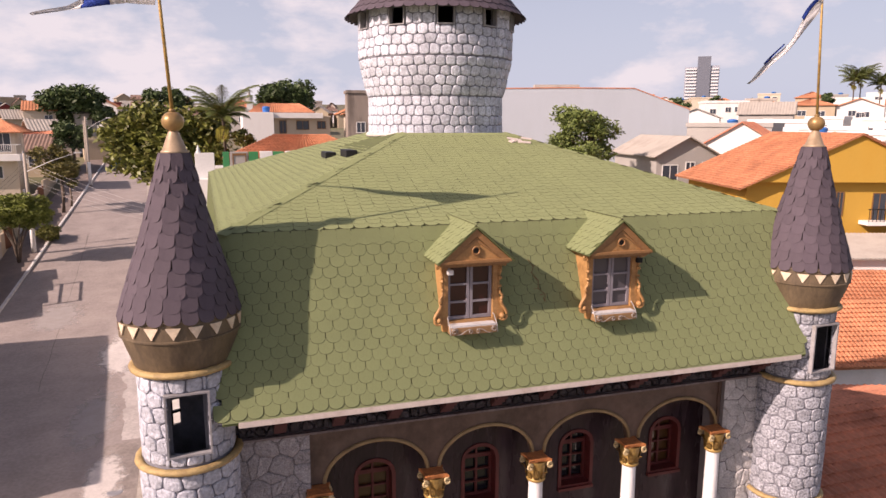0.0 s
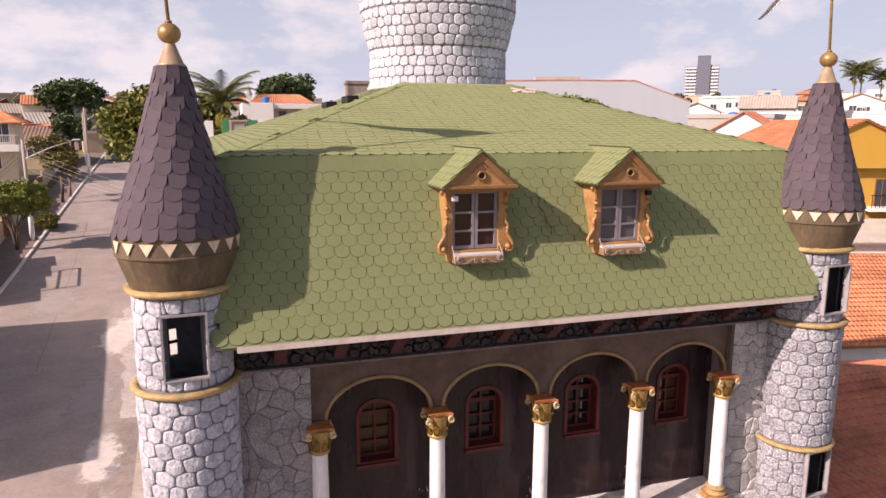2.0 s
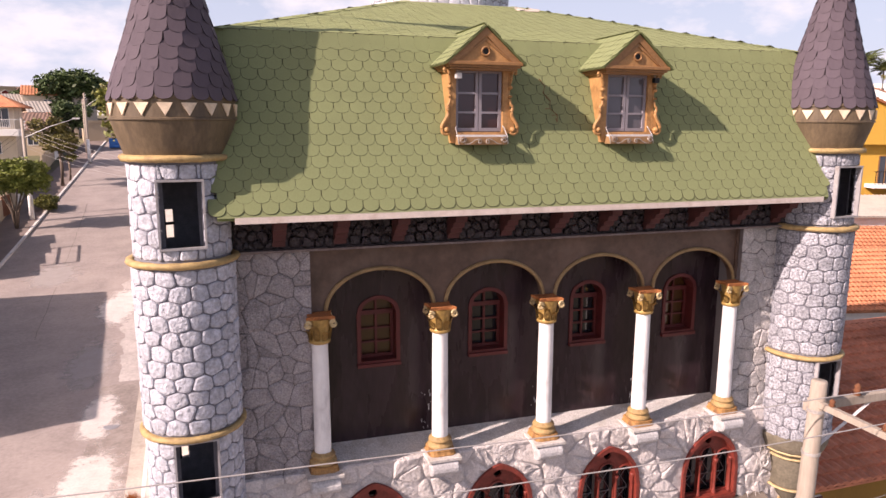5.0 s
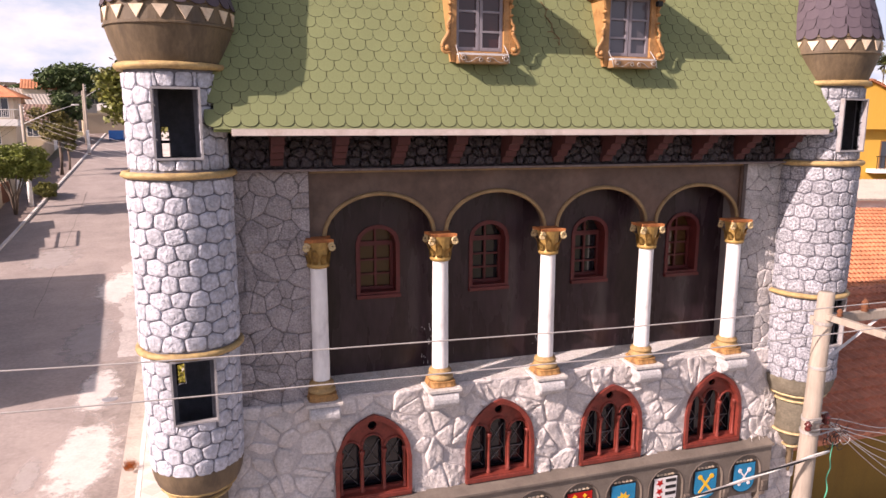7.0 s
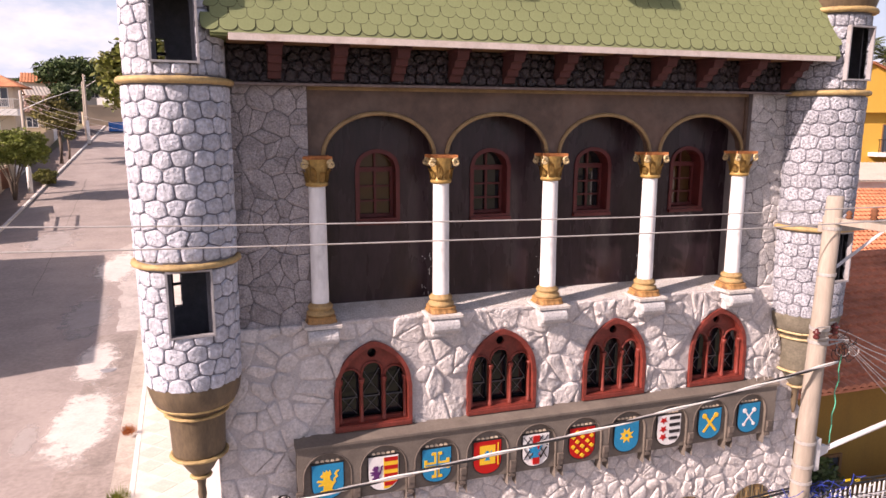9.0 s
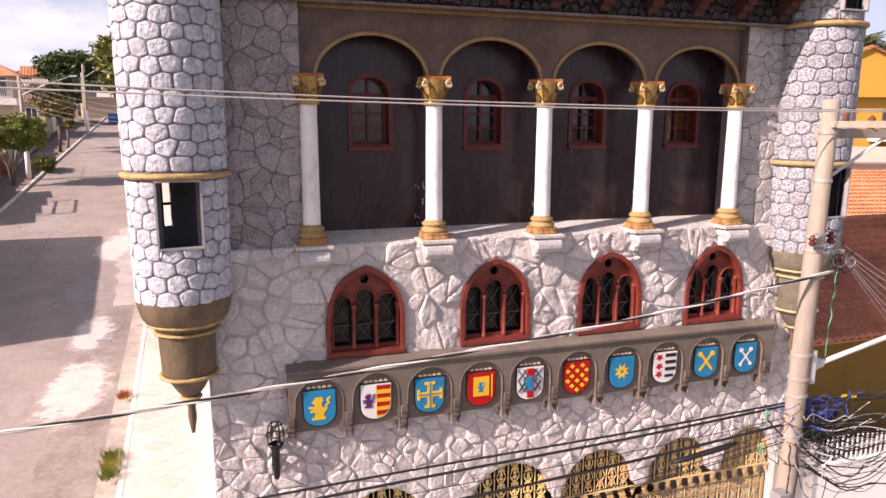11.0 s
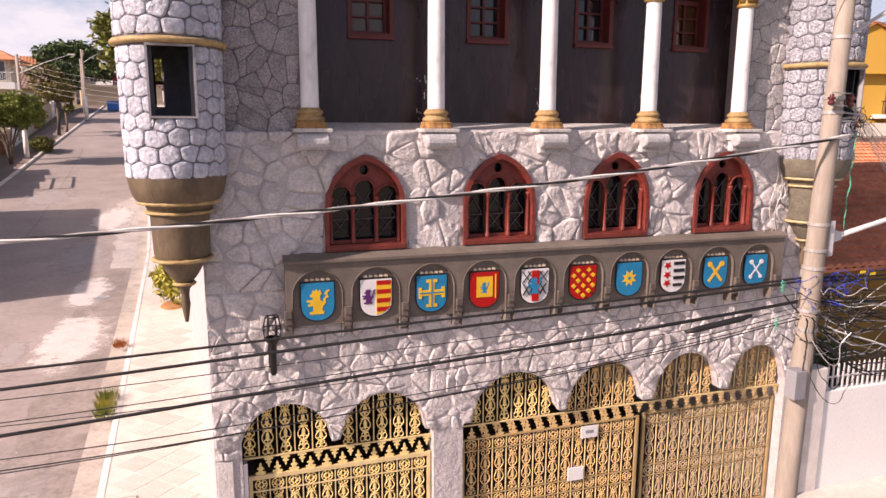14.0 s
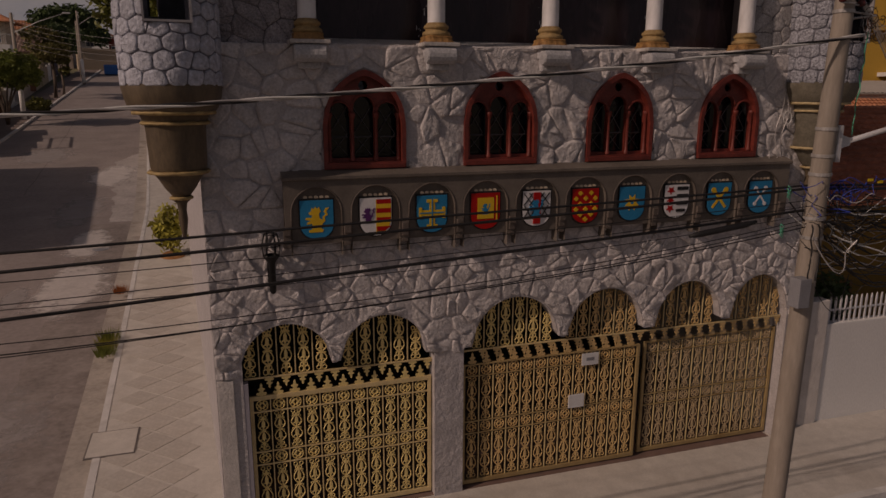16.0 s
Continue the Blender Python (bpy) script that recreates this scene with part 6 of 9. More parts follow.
# ---- dormers ----
def dormer(xc, glass):
    d = thing("dormer", "ochre wooden dormer with scrolled sides and green shingled gable", "dormer", (xc, -0.5, 12.7), "dormers on the mansard")
    f, g = -0.50, -0.75
    bm = B()
    strip_wall(bm, xc - 0.45, xc + 0.45, 12.74, 13.84, [(xc - 0.37, xc + 0.37, 12.90, 13.81)], f, f + 0.12)
    part("window_surround", bm, "ochre_wood", d)
    for s in (-1, 1):
        bm = B()
        x = xc + s * 0.454
        vs = [(x, f + 0.004, 12.74), (x, f + 0.004, 13.84), (x, 0.35, 13.84), (x, -0.38, 12.74)]
        a = [bm.verts.new(p) for p in vs]
        c = [bm.verts.new((p[0] - s * 0.04, p[1], p[2])) for p in vs]
        bm.faces.new(a), bm.faces.new(c[::-1])
        for i in range(4):
            bm.faces.new((a[i], a[(i + 1) % 4], c[(i + 1) % 4], c[i]))
        part("cheek", bm, "ochre_wood", d)
        # carved bracket beside the window: a small scroll above, a large one with a boss below
        bm = B()
        edge = [(0.455, 13.84), (0.485, 13.84), (0.48, 13.50), (0.475, 13.30), (0.49, 13.14), (0.55, 13.03), (0.565, 12.94), (0.53, 12.88), (0.455, 12.88)]
        prism(bm, [(xc + s * u, w) for u, w in (edge if s > 0 else edge[::-1])], f - 0.005, f + 0.05)
        board = part("bracket", bm, "ochre_wood", d, "carved ochre bracket board")
        for path, thick in ((((0.470, 13.56), (0.468, 13.62), (0.490, 13.67), (0.482, 13.73), (0.510, 13.79), (0.550, 13.815), (0.570, 13.78), (0.555, 13.745), (0.530, 13.755)), 0.024),
                            (((0.470, 13.38), (0.475, 13.31), (0.515, 13.28), (0.520, 13.24), (0.490, 13.21), (0.500, 13.14), (0.545, 13.07), (0.592, 13.00), (0.605, 12.93), (0.575, 12.875), (0.520, 12.86), (0.475, 12.89)), 0.028)):
            bm = B()
            fine = []
            for p, q in zip(path, path[1:]):
                fine += [(p[0] + (q[0] - p[0]) * k / 3, p[1] + (q[1] - p[1]) * k / 3) for k in range(3)]
            fine.append(path[-1])
            for _ in range(2):
                fine = [fine[0]] + [((p[0] + 2 * q[0] + r[0]) / 4, (p[1] + 2 * q[1] + r[1]) / 4) for p, q, r in zip(fine, fine[1:], fine[2:])] + [fine[-1]]
            n = len(fine) - 1
            tube(bm, [(xc + s * u, f - 0.035, w) for u, w in fine], [thick * (0.62 + 0.38 * math.sin(math.pi * k / n)) for k in range(n + 1)], 8)
            part("scroll", bm, "ochre_wood", board, "gilded carved scroll", smooth=True)
        for cu, cw, rad in ((0.525, 12.935, 0.044), (0.478, 13.55, 0.03), (0.478, 13.42, 0.022)):
            bm = B()
            lathe(bm, [(0.002, 0.05), (rad * 0.6, 0.042), (rad * 0.92, 0.02), (rad, 0.0), (rad, -0.03)], 14)
            for v in bm.verts:
                v.co = Vector((xc + s * cu + v.co.x, f - 0.025 - v.co.z, cw + v.co.y))
            part("boss", bm, "ochre_wood", board, "round gilded boss", smooth=True)
    bm = B()
    box(bm, xc - 0.375, xc + 0.375, f - 0.18, f + 0.02, 12.715, 12.83, 0.012)
    sill = part("flower_box", bm, "box_panel", d, "ochre box sill with scroll ironwork")
    for s in (-1, 1):
        bm = B()
        path = [(0.325 + (0.018 + 0.0024 * k) * math.cos(k * 0.62), 12.79 + (0.018 + 0.0024 * k) * math.sin(k * 0.62)) for k in range(16)]
        path += [(0.30, 12.73), (0.24, 12.728), (0.19, 12.75), (0.14, 12.785), (0.09, 12.80)]
        path += [(0.065 + (0.036 - 0.0018 * k) * math.cos(1.4 + k * 0.62), 12.765 + (0.036 - 0.0018 * k) * math.sin(1.4 + k * 0.62)) for k in range(12)]
        tube(bm, [(xc + s * u, f - 0.195, w) for u, w in path], 0.0055, 5)
        part("ironwork", bm, "clamp_steel", sill, "pale wrought scroll", smooth=True)
        bm = B()
        tube(bm, [(xc + s * 0.385, f - 0.19, 12.73), (xc + s * 0.39, f - 0.15, 12.84), (xc + s * 0.385, f - 0.03, 12.96), (xc + s * 0.36, f - 0.02, 12.99)], 0.008, 5)
        part("stay", bm, "clamp_steel", sill, "iron stay", smooth=True)
    bm = B()
    box(bm, xc - 0.37, xc + 0.37, f - 0.16, f + 0.0, 12.832, 12.86)
    part("sill_top", bm, "metal_white", sill, "pale sill board")
    # sash window
    bm = B()
    box(bm, xc - 0.37, xc + 0.37, f + 0.085, f + 0.095, 12.9, 13.81)
    part("pane", bm, glass, d, "dark glass tinted with reflected red roofs" if glass == "glass_red" else "glass paled with reflected sky")
    for s in (-1, 1):
        bm = B()
        x0, x1 = (xc - 0.365, xc - 0.005) if s < 0 else (xc + 0.005, xc + 0.365)
        for a, c, z0, z1 in ((x0, x0 + 0.045, 12.91, 13.80), (x1 - 0.045, x1, 12.91, 13.80), (x0 + 0.045, x1 - 0.045, 12.91, 12.96), (x0 + 0.045, x1 - 0.045, 13.75, 13.80), (x0 + 0.045, x1 - 0.045, 13.17, 13.20), (x0 + 0.045, x1 - 0.045, 13.45, 13.48)):
            box(bm, a, c, f + 0.05, f + 0.084, z0, z1)
        part("sash", bm, "sash_grey", d, "grey painted casement")
    # gable, standing out before the window on a deep moulded cornice
    bm = B()
    prism(bm, [(xc - 0.49, 13.90), (xc + 0.49, 13.90), (xc, 14.31)], g + 0.03, g + 0.09)
    part("gable_board", bm, "ochre_wood", d)
    bm = B()
    prism(bm, [(xc - 0.585, 13.86), (xc - 0.45, 13.86), (xc, 14.255), (xc, 14.37)], g, g + 0.08)
    prism(bm, [(xc + 0.585, 13.86), (xc, 14.37), (xc, 14.255), (xc + 0.45, 13.86)], g, g + 0.08)
    prism(bm, [(xc - 0.41, 13.915), (xc - 0.36, 13.915), (xc, 14.185), (xc, 14.228)], g + 0.012, g + 0.05)
    prism(bm, [(xc + 0.41, 13.915), (xc, 14.228), (xc, 14.185), (xc + 0.36, 13.915)], g + 0.012, g + 0.05)
    part("bargeboard", bm, "ochre_trim", d, "dark ochre bargeboards")
    bm = B()
    box(bm, xc - 0.575, xc + 0.575, g - 0.015, 0.06, 13.845, 13.90, 0.012)
    box(bm, xc - 0.545, xc + 0.545, g + 0.02, 0.05, 13.815, 13.843, 0.006)
    box(bm, xc - 0.515, xc + 0.515, g + 0.06, 0.04, 13.785, 13.813, 0.006)
    part("gable_cornice", bm, "ochre_trim", d)
    bm = B()
    tube(bm, [(xc + 0.06 * math.cos(2 * math.pi * k / 16), g + 0.018, 14.04 + 0.06 * math.sin(2 * math.pi * k / 16)) for k in range(16)], 0.018, 6, closed=True)
    part("ring_moulding", bm, "ochre_trim", d, smooth=True)
    # no opening: a black disc paints the dark inside the round hole
    bm = B()
    lathe(bm, [(0.002, 0), (0.055, 0), (0.055, 0.004)], 16)
    for v in bm.verts:
        v.co = Vector((xc + v.co.x, g + 0.022 - v.co.z, 14.04 + v.co.y))
    part("hole", bm, "black_iron", d, "black disc for the dark inside the round hole")
    # little roof
    for s in (-1, 1):
        bm = B()
        p0, p1 = Vector((xc + s * 0.61, g - 0.03, 13.845)), Vector((xc, g - 0.03, 14.385))
        q0, q1 = Vector((xc + s * 0.61, 0.10, 13.845)), Vector((xc, 0.75, 14.385))
        nrm = Vector((s * 0.54, 0, 0.61)).normalized() * 0.022
        a = [bm.verts.new(p) for p in (p0, p1, q1, q0)]
        c = [bm.verts.new(p + nrm) for p in (p0, p1, q1, q0)]
        bm.faces.new(a if s < 0 else a[::-1]), bm.faces.new(c[::-1] if s < 0 else c)
        for i in range(4):
            bm.faces.new((a[i], c[i], c[(i + 1) % 4], a[(i + 1) % 4]))
        rf = part("gable_roof", bm, "green_under", d, "green shingled gable roof")
        up = (p1 - p0).normalized()
        along = Vector((0, s, 0))
        lines = 6
        for r in range(lines):
            base = p0 + nrm + up * ((p1 - p0).length * r / lines)
            depth = 0.10 - (g - 0.03) + 0.72 * r / lines
            for i in range(max(2, int(depth / 0.15) + 1)):
                o = base + Vector((0, 0.07 + i * 0.15 + (0.075 if r % 2 else 0), 0)) + up * 0.19
                if o.y < g - 0.03 + depth:
                    piece("shingle", shingle_small, rf, frame_of(o, along, up) @ Matrix.Rotation(radians(-2 + random.uniform(-0.6, 0.6)), 4, "X"))
    return d


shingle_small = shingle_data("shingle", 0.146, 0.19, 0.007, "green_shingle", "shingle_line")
random.seed(14)
dormer(3.57, "glass_red")
dormer(6.07, "glass_milky")
# a white lamp on one dormer, a dark camera on the other
for x, mat, label in ((3.20, "metal_white", "small white floodlight under the dormer cornice"), (6.50, "black_iron", "small dark camera under the dormer cornice")):
    spot = thing("floodlight", label, "lamp", (x, -0.6, 13.7))
    bm = B()
    box(bm, x - 0.045, x + 0.045, -0.64, -0.56, 13.66, 13.74, 0.012)
    part("housing", bm, mat, spot)
    bm = B()
    tube(bm, [(x, -0.58, 13.70), (x, -0.56, 13.80)], 0.01, 6)
    part("bracket", bm, "clamp_steel", spot)


# ---- windows ----
def gothic_window(xc):
    w = thing("gothic_window", "pointed red window with three lancets and colonnettes", "window", (xc, 0, 5.8), "gothic windows")
    bm = B()
    strip_wall(bm, xc - 0.63, xc + 0.63, 5.80, pointed_arch(xc, 0.63, 6.45, 0.815), [(xc - 0.565, xc + 0.565, 5.90, pointed_arch(xc, 0.565, 6.45, 0.725))], -0.085, 0.16, step=0.05)
    part("window_frame", bm, "red_wood", w)
    bm = B()
    hole = (xc, 7.03, 0.075)
    lancets = ((-0.365, 6.63), (0, 6.72), (0.365, 6.63))
    opened = [(xc + u - 0.155, xc + u + 0.155, 5.95, round_arch(xc + u, 0.155, h, 0.155)) for u, h in lancets]
    opened.append((hole[0] - hole[2], hole[0] + hole[2], lambda x: hole[1] - math.sqrt(max(0, hole[2] ** 2 - (x - hole[0]) ** 2)), lambda x: hole[1] + math.sqrt(max(0, hole[2] ** 2 - (x - hole[0]) ** 2))))
    strip_wall(bm, xc - 0.57, xc + 0.57, 5.89, pointed_arch(xc, 0.57, 6.45, 0.735), opened, 0.05, 0.11, step=0.03)
    tracery = part("tracery", bm, "red_wood", w)
    for u, h in lancets:
        bm = B()
        tube(bm, [(xc + u - 0.168 * math.cos(math.pi * k / 14), 0.04, h + 0.168 * math.sin(math.pi * k / 14)) for k in range(15)], 0.02, 6)
        part("hood_moulding", bm, "red_wood", tracery, smooth=True)
    for u in (-0.53, -0.1825, 0.1825, 0.53):
        bm = B()
        lathe(bm, [(0.045, 5.91), (0.045, 5.95), (0.028, 5.98), (0.026, 6.53), (0.04, 6.55), (0.05, 6.60), (0.05, 6.63), (0.002, 6.63)], 12, xc + u, 0.02)
        part("colonnette", bm, "red_wood", w, smooth=True)
    bm = B()
    box(bm, xc - 0.62, xc + 0.62, -0.10, 0.14, 5.80, 5.88, 0.012)
    part("window_sill", bm, "red_wood", w)
    bm = B()
    prism(bm, [(xc - 0.57, 5.9), (xc + 0.57, 5.9), (xc + 0.57, 6.5), (xc + 0.3, 6.93), (xc, 7.13), (xc - 0.3, 6.93), (xc - 0.57, 6.5)], 0.20, 0.21)
    part("pane", bm, "glass_dark", w, "dark leaded glass")
    bm = B()
    for u in (-0.375, 0, 0.375):
        for k in (-1, 1):
            tube(bm, [(xc + u - 0.14 * k, 0.17, 5.98), (xc + u + 0.14 * k, 0.17, 6.30)], 0.007, 4)
            tube(bm, [(xc + u - 0.14 * k, 0.17, 6.30), (xc + u + 0.14 * k, 0.17, 6.72)], 0.007, 4)
        tube(bm, [(xc + u - 0.15, 0.17, 6.26), (xc + u + 0.15, 0.17, 6.26)], 0.012, 4)
    part("leading", bm, "lead_grey", w, "grey lattice bars")
    return w


for xc in GOTHIC:
    gothic_window(xc)


def arched_window(xc, glass):
    w = thing("arched_window", "small maroon arched window with six panes in the dark loggia", "window", (xc, 0.6, 9.0), "loggia windows")
    bm = B()
    strip_wall(bm, xc - 0.365, xc + 0.365, 9.03, round_arch(xc, 0.365, 9.93, 0.305), [(xc - 0.30, xc + 0.30, 9.12, round_arch(xc, 0.30, 9.93, 0.24))], 0.575, 0.88, step=0.04)
    part("window_frame", bm, "maroon_wood", w)
    bm = B()
    for x0, x1, z0, z1 in ((-0.31, -0.25, 9.11, 9.86), (0.25, 0.31, 9.11, 9.86), (-0.02, 0.02, 9.17, 9.86), (-0.31, 0.31, 9.86, 9.94), (-0.25, 0.25, 9.11, 9.17), (-0.25, -0.02, 9.37, 9.40), (0.02, 0.25, 9.37, 9.40), (-0.25, -0.02, 9.61, 9.64), (0.02, 0.25, 9.61, 9.64), (-0.018, 0.018, 9.94, 10.18)):
        box(bm, xc + x0, xc + x1, 0.79, 0.84, z0, z1)
    part("sash", bm, "maroon_wood", w)
    bm = B()
    prism(bm, [(xc - 0.31, 9.11), (xc + 0.31, 9.11), (xc + 0.31, 9.94), (xc + 0.2, 10.12), (xc, 10.19), (xc - 0.2, 10.12), (xc - 0.31, 9.94)], 0.85, 0.86)
    part("pane", bm, glass, w, "amber glass" if glass == "glass_amber" else "dark glass")
    bm = B()
    box(bm, xc - 0.37, xc + 0.37, 0.53, 0.60, 9.02, 9.08, 0.006)
    part("window_sill", bm, "maroon_wood", w)
    return w


for xc in UPPER:
    arched_window(xc, "glass_amber" if xc < 3 or xc > 7 else "glass_dark")


# ---- band of shields ----
NICHES = [1.19 + 0.898 * k for k in range(10)]
bm = B()
strip_wall(bm, 0.72, 9.86, 4.72, 5.67, [(x - 0.375, x + 0.375, 4.5, round_arch(x, 0.375, 5.18, 0.38)) for x in NICHES], -0.24, -0.03, step=0.05)
shield_band = structure("shield_frieze", bm, "band", "brown painted frieze with round niches for the shields", "frieze")
bm = B()
prism_pts = [(-0.285, 5.72), (-0.285, 5.68), (-0.25, 5.665), (-0.03, 5.665), (-0.03, 5.80)]
a = [bm.verts.new((0.70, y, z)) for y, z in prism_pts]
c = [bm.verts.new((9.88, y, z)) for y, z in prism_pts]
bm.faces.new(a), bm.faces.new(c[::-1])
for i in range(5):
    bm.faces.new((a[i], c[i], c[(i + 1) % 5], a[(i + 1) % 5]))
part("ledge", bm, "band", shield_band, "sloping painted ledge")
for x in NICHES:
    bm = B()
    box(bm, x - 0.39, x + 0.39, -0.185, -0.03, 4.70, 5.57)
    part("niche_back", bm, "band", shield_band, "brown back of a niche")
    # rim in a darker colour that draws the niche's inner shadow
    bm = B()
    tube(bm, [(x - 0.378, -0.238, 4.74)] + [(x - 0.378 * math.cos(math.pi * k / 18), -0.238, 5.18 + 0.383 * math.sin(math.pi * k / 18)) for k in range(19)] + [(x + 0.378, -0.238, 4.74)], 0.012, 6)
    part("niche_rim", bm, "niche", shield_band, "rim darkened for the shadow inside the niche", smooth=True)
for k in range(11):
    x = 0.741 + 0.898 * k
    bm = B()
    box(bm, x - 0.055, x + 0.055, -0.30, -0.242, 4.86, 4.98, 0.01)
    box(bm, x - 0.055, x + 0.055, -0.275, -0.242, 4.76, 4.86, 0.01)
    box(bm, x - 0.055, x + 0.055, -0.255, -0.03, 4.66, 4.72, 0.01)
    part("console", bm, "niche", shield_band)

S_W, S_T, S_B = 0.265, 5.39, 4.76


def shield_outline(k=1.0, drop=0.0):
    w = S_W * k
    zm = S_B + (S_T - S_B) * 0.42
    zb = S_B + (1 - k) * 0.3
    pts = [(-w, S_T - drop), (w, S_T - drop), (w, zm)]
    for i in range(1, 12):
        a = math.pi * i / 12
        pts.append((w * math.cos(a), zm - (zm - zb) * math.sin(a) ** 0.8))
    pts.append((-w, zm))
    return pts


def blob(points, dx, dz, s):
    return [(dx + s * u, dz + s * v) for u, v in points]


BEAST = [(-0.62, -1), (0.42, -1), (0.5, -0.82), (0.3, -0.7), (0.42, -0.35), (0.62, -0.12), (0.6, 0.2), (0.85, 0.35), (0.72, 0.62), (0.95, 0.9), (0.68, 0.88), (0.52, 0.6), (0.66, 0.4), (0.44, 0.22), (0.42, -0.05), (0.2, 0.1), (0.16, 0.45), (0.3, 0.62), (0.18, 0.98), (0.02, 0.82), (-0.1, 1.02), (-0.22, 0.82), (-0.38, 0.95), (-0.42, 0.68), (-0.62, 0.52), (-0.55, 0.38), (-0.35, 0.34), (-0.4, 0.15), (-0.8, 0.18), (-0.9, 0.02), (-0.45, -0.08), (-0.75, -0.2), (-0.78, -0.36), (-0.36, -0.32), (-0.4, -0.75), (-0.66, -0.82)]


def shield(x, field, charges, label):
    """charges: (material, outline) flat shapes laid on the field, each a little prouder."""
    s = thing("heraldic_shield", label, "shield", (x, -0.10, S_B), "shields on the frieze")
    bm = B()
    prism(bm, [(x + u, w) for u, w in shield_outline(1.0)], -0.210, -0.09)
    part("rim", bm, "shield_black", s, "black rim")
    bm = B()
    prism(bm, [(x + u, w) for u, w in shield_outline(0.93, 0.025)], -0.218, -0.20)
    part("field", bm, field, s)
    for i in range(5):
        bm = B()
        u = x - 0.16 + 0.08 * i
        prism(bm, [(u - 0.025, 5.395), (u + 0.03, 5.395), (u + 0.03, 5.42), (u, 5.435), (u - 0.03, 5.42)], -0.20, -0.17)
        part("crown_point", bm, "cream", s)
    for i, (nm, mat, outline) in enumerate(charges):
        bm = B()
        prism(bm, [(x + u, w) for u, w in outline], -0.223 - 0.0012 * i, -0.217)
        part(nm, bm, mat, s)
    return s


def disc(u, w, r, n=14):
    return [(u + r * math.cos(2 * math.pi * k / n), w + r * math.sin(2 * math.pi * k / n)) for k in range(n)]


def bar(u0, w0, u1, w1, t):
    d = Vector((u1 - u0, w1 - w0)).normalized() * t / 2
    return [(u0 - d.y, w0 + d.x), (u0 + d.y, w0 - d.x), (u1 + d.y, w1 - d.x), (u1 - d.y, w1 + d.x)]


ZC = 5.09
shield(NICHES[0], "shield_blue", [("device", "shield_yellow", blob(BEAST, 0.0, ZC - 0.015, 0.195))], "blue shield with a yellow rampant device")
stripes = [("stripe", "shield_red", [(0.01, 5.34 - 0.14 * k), (0.236, 5.34 - 0.14 * k), (0.236 - (0.03 if k == 2 else 0.1 if k == 3 else 0), 5.27 - 0.14 * k), (0.01, 5.27 - 0.14 * k)]) for k in range(4)]
right_half = [(0.0, 5.34), (0.237, 5.34), (0.237, 5.02), (0.205, 4.92), (0.15, 4.85), (0.08, 4.81), (0.0, 4.80)]
shield(NICHES[1], "shield_white", [("half_field", "shield_yellow", right_half)] + stripes + [("device", "shield_purple", blob(BEAST, -0.118, ZC + 0.01, 0.118))], "shield halved white with purple device and red-yellow stripes")
cross = [("cross", "shield_yellow", bar(0, 4.87, 0, 5.30, 0.09)), ("cross", "shield_yellow", bar(-0.19, ZC, 0.19, ZC, 0.09))]
cross += [("cross_end", "shield_yellow", bar(-0.09, z, 0.09, z, 0.05)) for z in (4.88, 5.28)] + [("cross_end", "shield_yellow", bar(u, 5.0, u, 5.18, 0.05)) for u in (-0.19, 0.19)]
cross += [("cross_line", "shield_blue", bar(0, 4.86, 0, 5.31, 0.018)), ("cross_line", "shield_blue", bar(-0.2, ZC, 0.2, ZC, 0.018))]
shield(NICHES[2], "shield_blue", cross, "blue shield with a yellow potent cross")
shield(NICHES[3], "shield_red", [("panel", "shield_yellow", [(-0.14, 5.29), (0.14, 5.29), (0.14, 4.95), (-0.14, 4.95)]), ("device", "shield_blue", blob(BEAST, 0.0, 5.11, 0.09)), ("staff", "shield_yellow", bar(0.19, 4.92, 0.19, 5.32, 0.02))], "red shield with a yellow panel and blue device")
net = [("net_line", "shield_black", bar(-0.235 + 0.0 + 0.1 * k, 5.33, -0.235 + 0.1 * k + 0.16, 5.13, 0.014)) for k in range(4)]
net += [("net_line", "shield_black", bar(-0.235 + 0.1 * k + 0.16, 5.33, -0.235 + 0.1 * k, 5.13, 0.014)) for k in range(4)]
net += [("net_line", "shield_black", bar(-0.22 + 0.1 * k, 5.12, -0.10 + 0.1 * k, 4.93, 0.014)) for k in range(4)] + [("net_line", "shield_black", bar(-0.10 + 0.1 * k, 5.12, -0.22 + 0.1 * k, 4.93, 0.014)) for k in range(4)]
shield(NICHES[4], "shield_white", net + [("pale", "shield_red", bar(0, 4.82, 0, 5.34, 0.12)), ("device", "shield_blue", blob(BEAST, -0.01, ZC, 0.14))], "white netted shield with red pale and blue device")
loz = [("lozenge", "shield_yellow", [(u, w + 0.043), (u + 0.047, w), (u, w - 0.043), (u - 0.047, w)]) for u, w in ((-0.1, 5.29), (0.1, 5.29), (-0.18, 5.20), (0, 5.20), (0.18, 5.20), (-0.1, 5.11), (0.1, 5.11), (-0.18, 5.02), (0, 5.02), (0.18, 5.02), (-0.1, 4.93), (0.1, 4.93), (0, 4.85))]
shield(NICHES[5], "shield_red", loz, "red shield strewn with yellow lozenges")
star = [(0.15 * (1 if k % 2 else 0.55) * math.cos(math.pi * k / 8), ZC + 0.15 * (1 if k % 2 else 0.55) * math.sin(math.pi * k / 8)) for k in range(16)]
shield(NICHES[6], "shield_blue", [("star", "shield_yellow", star), ("heart", "shield_blue", disc(0, ZC, 0.03))], "blue shield with a yellow star")
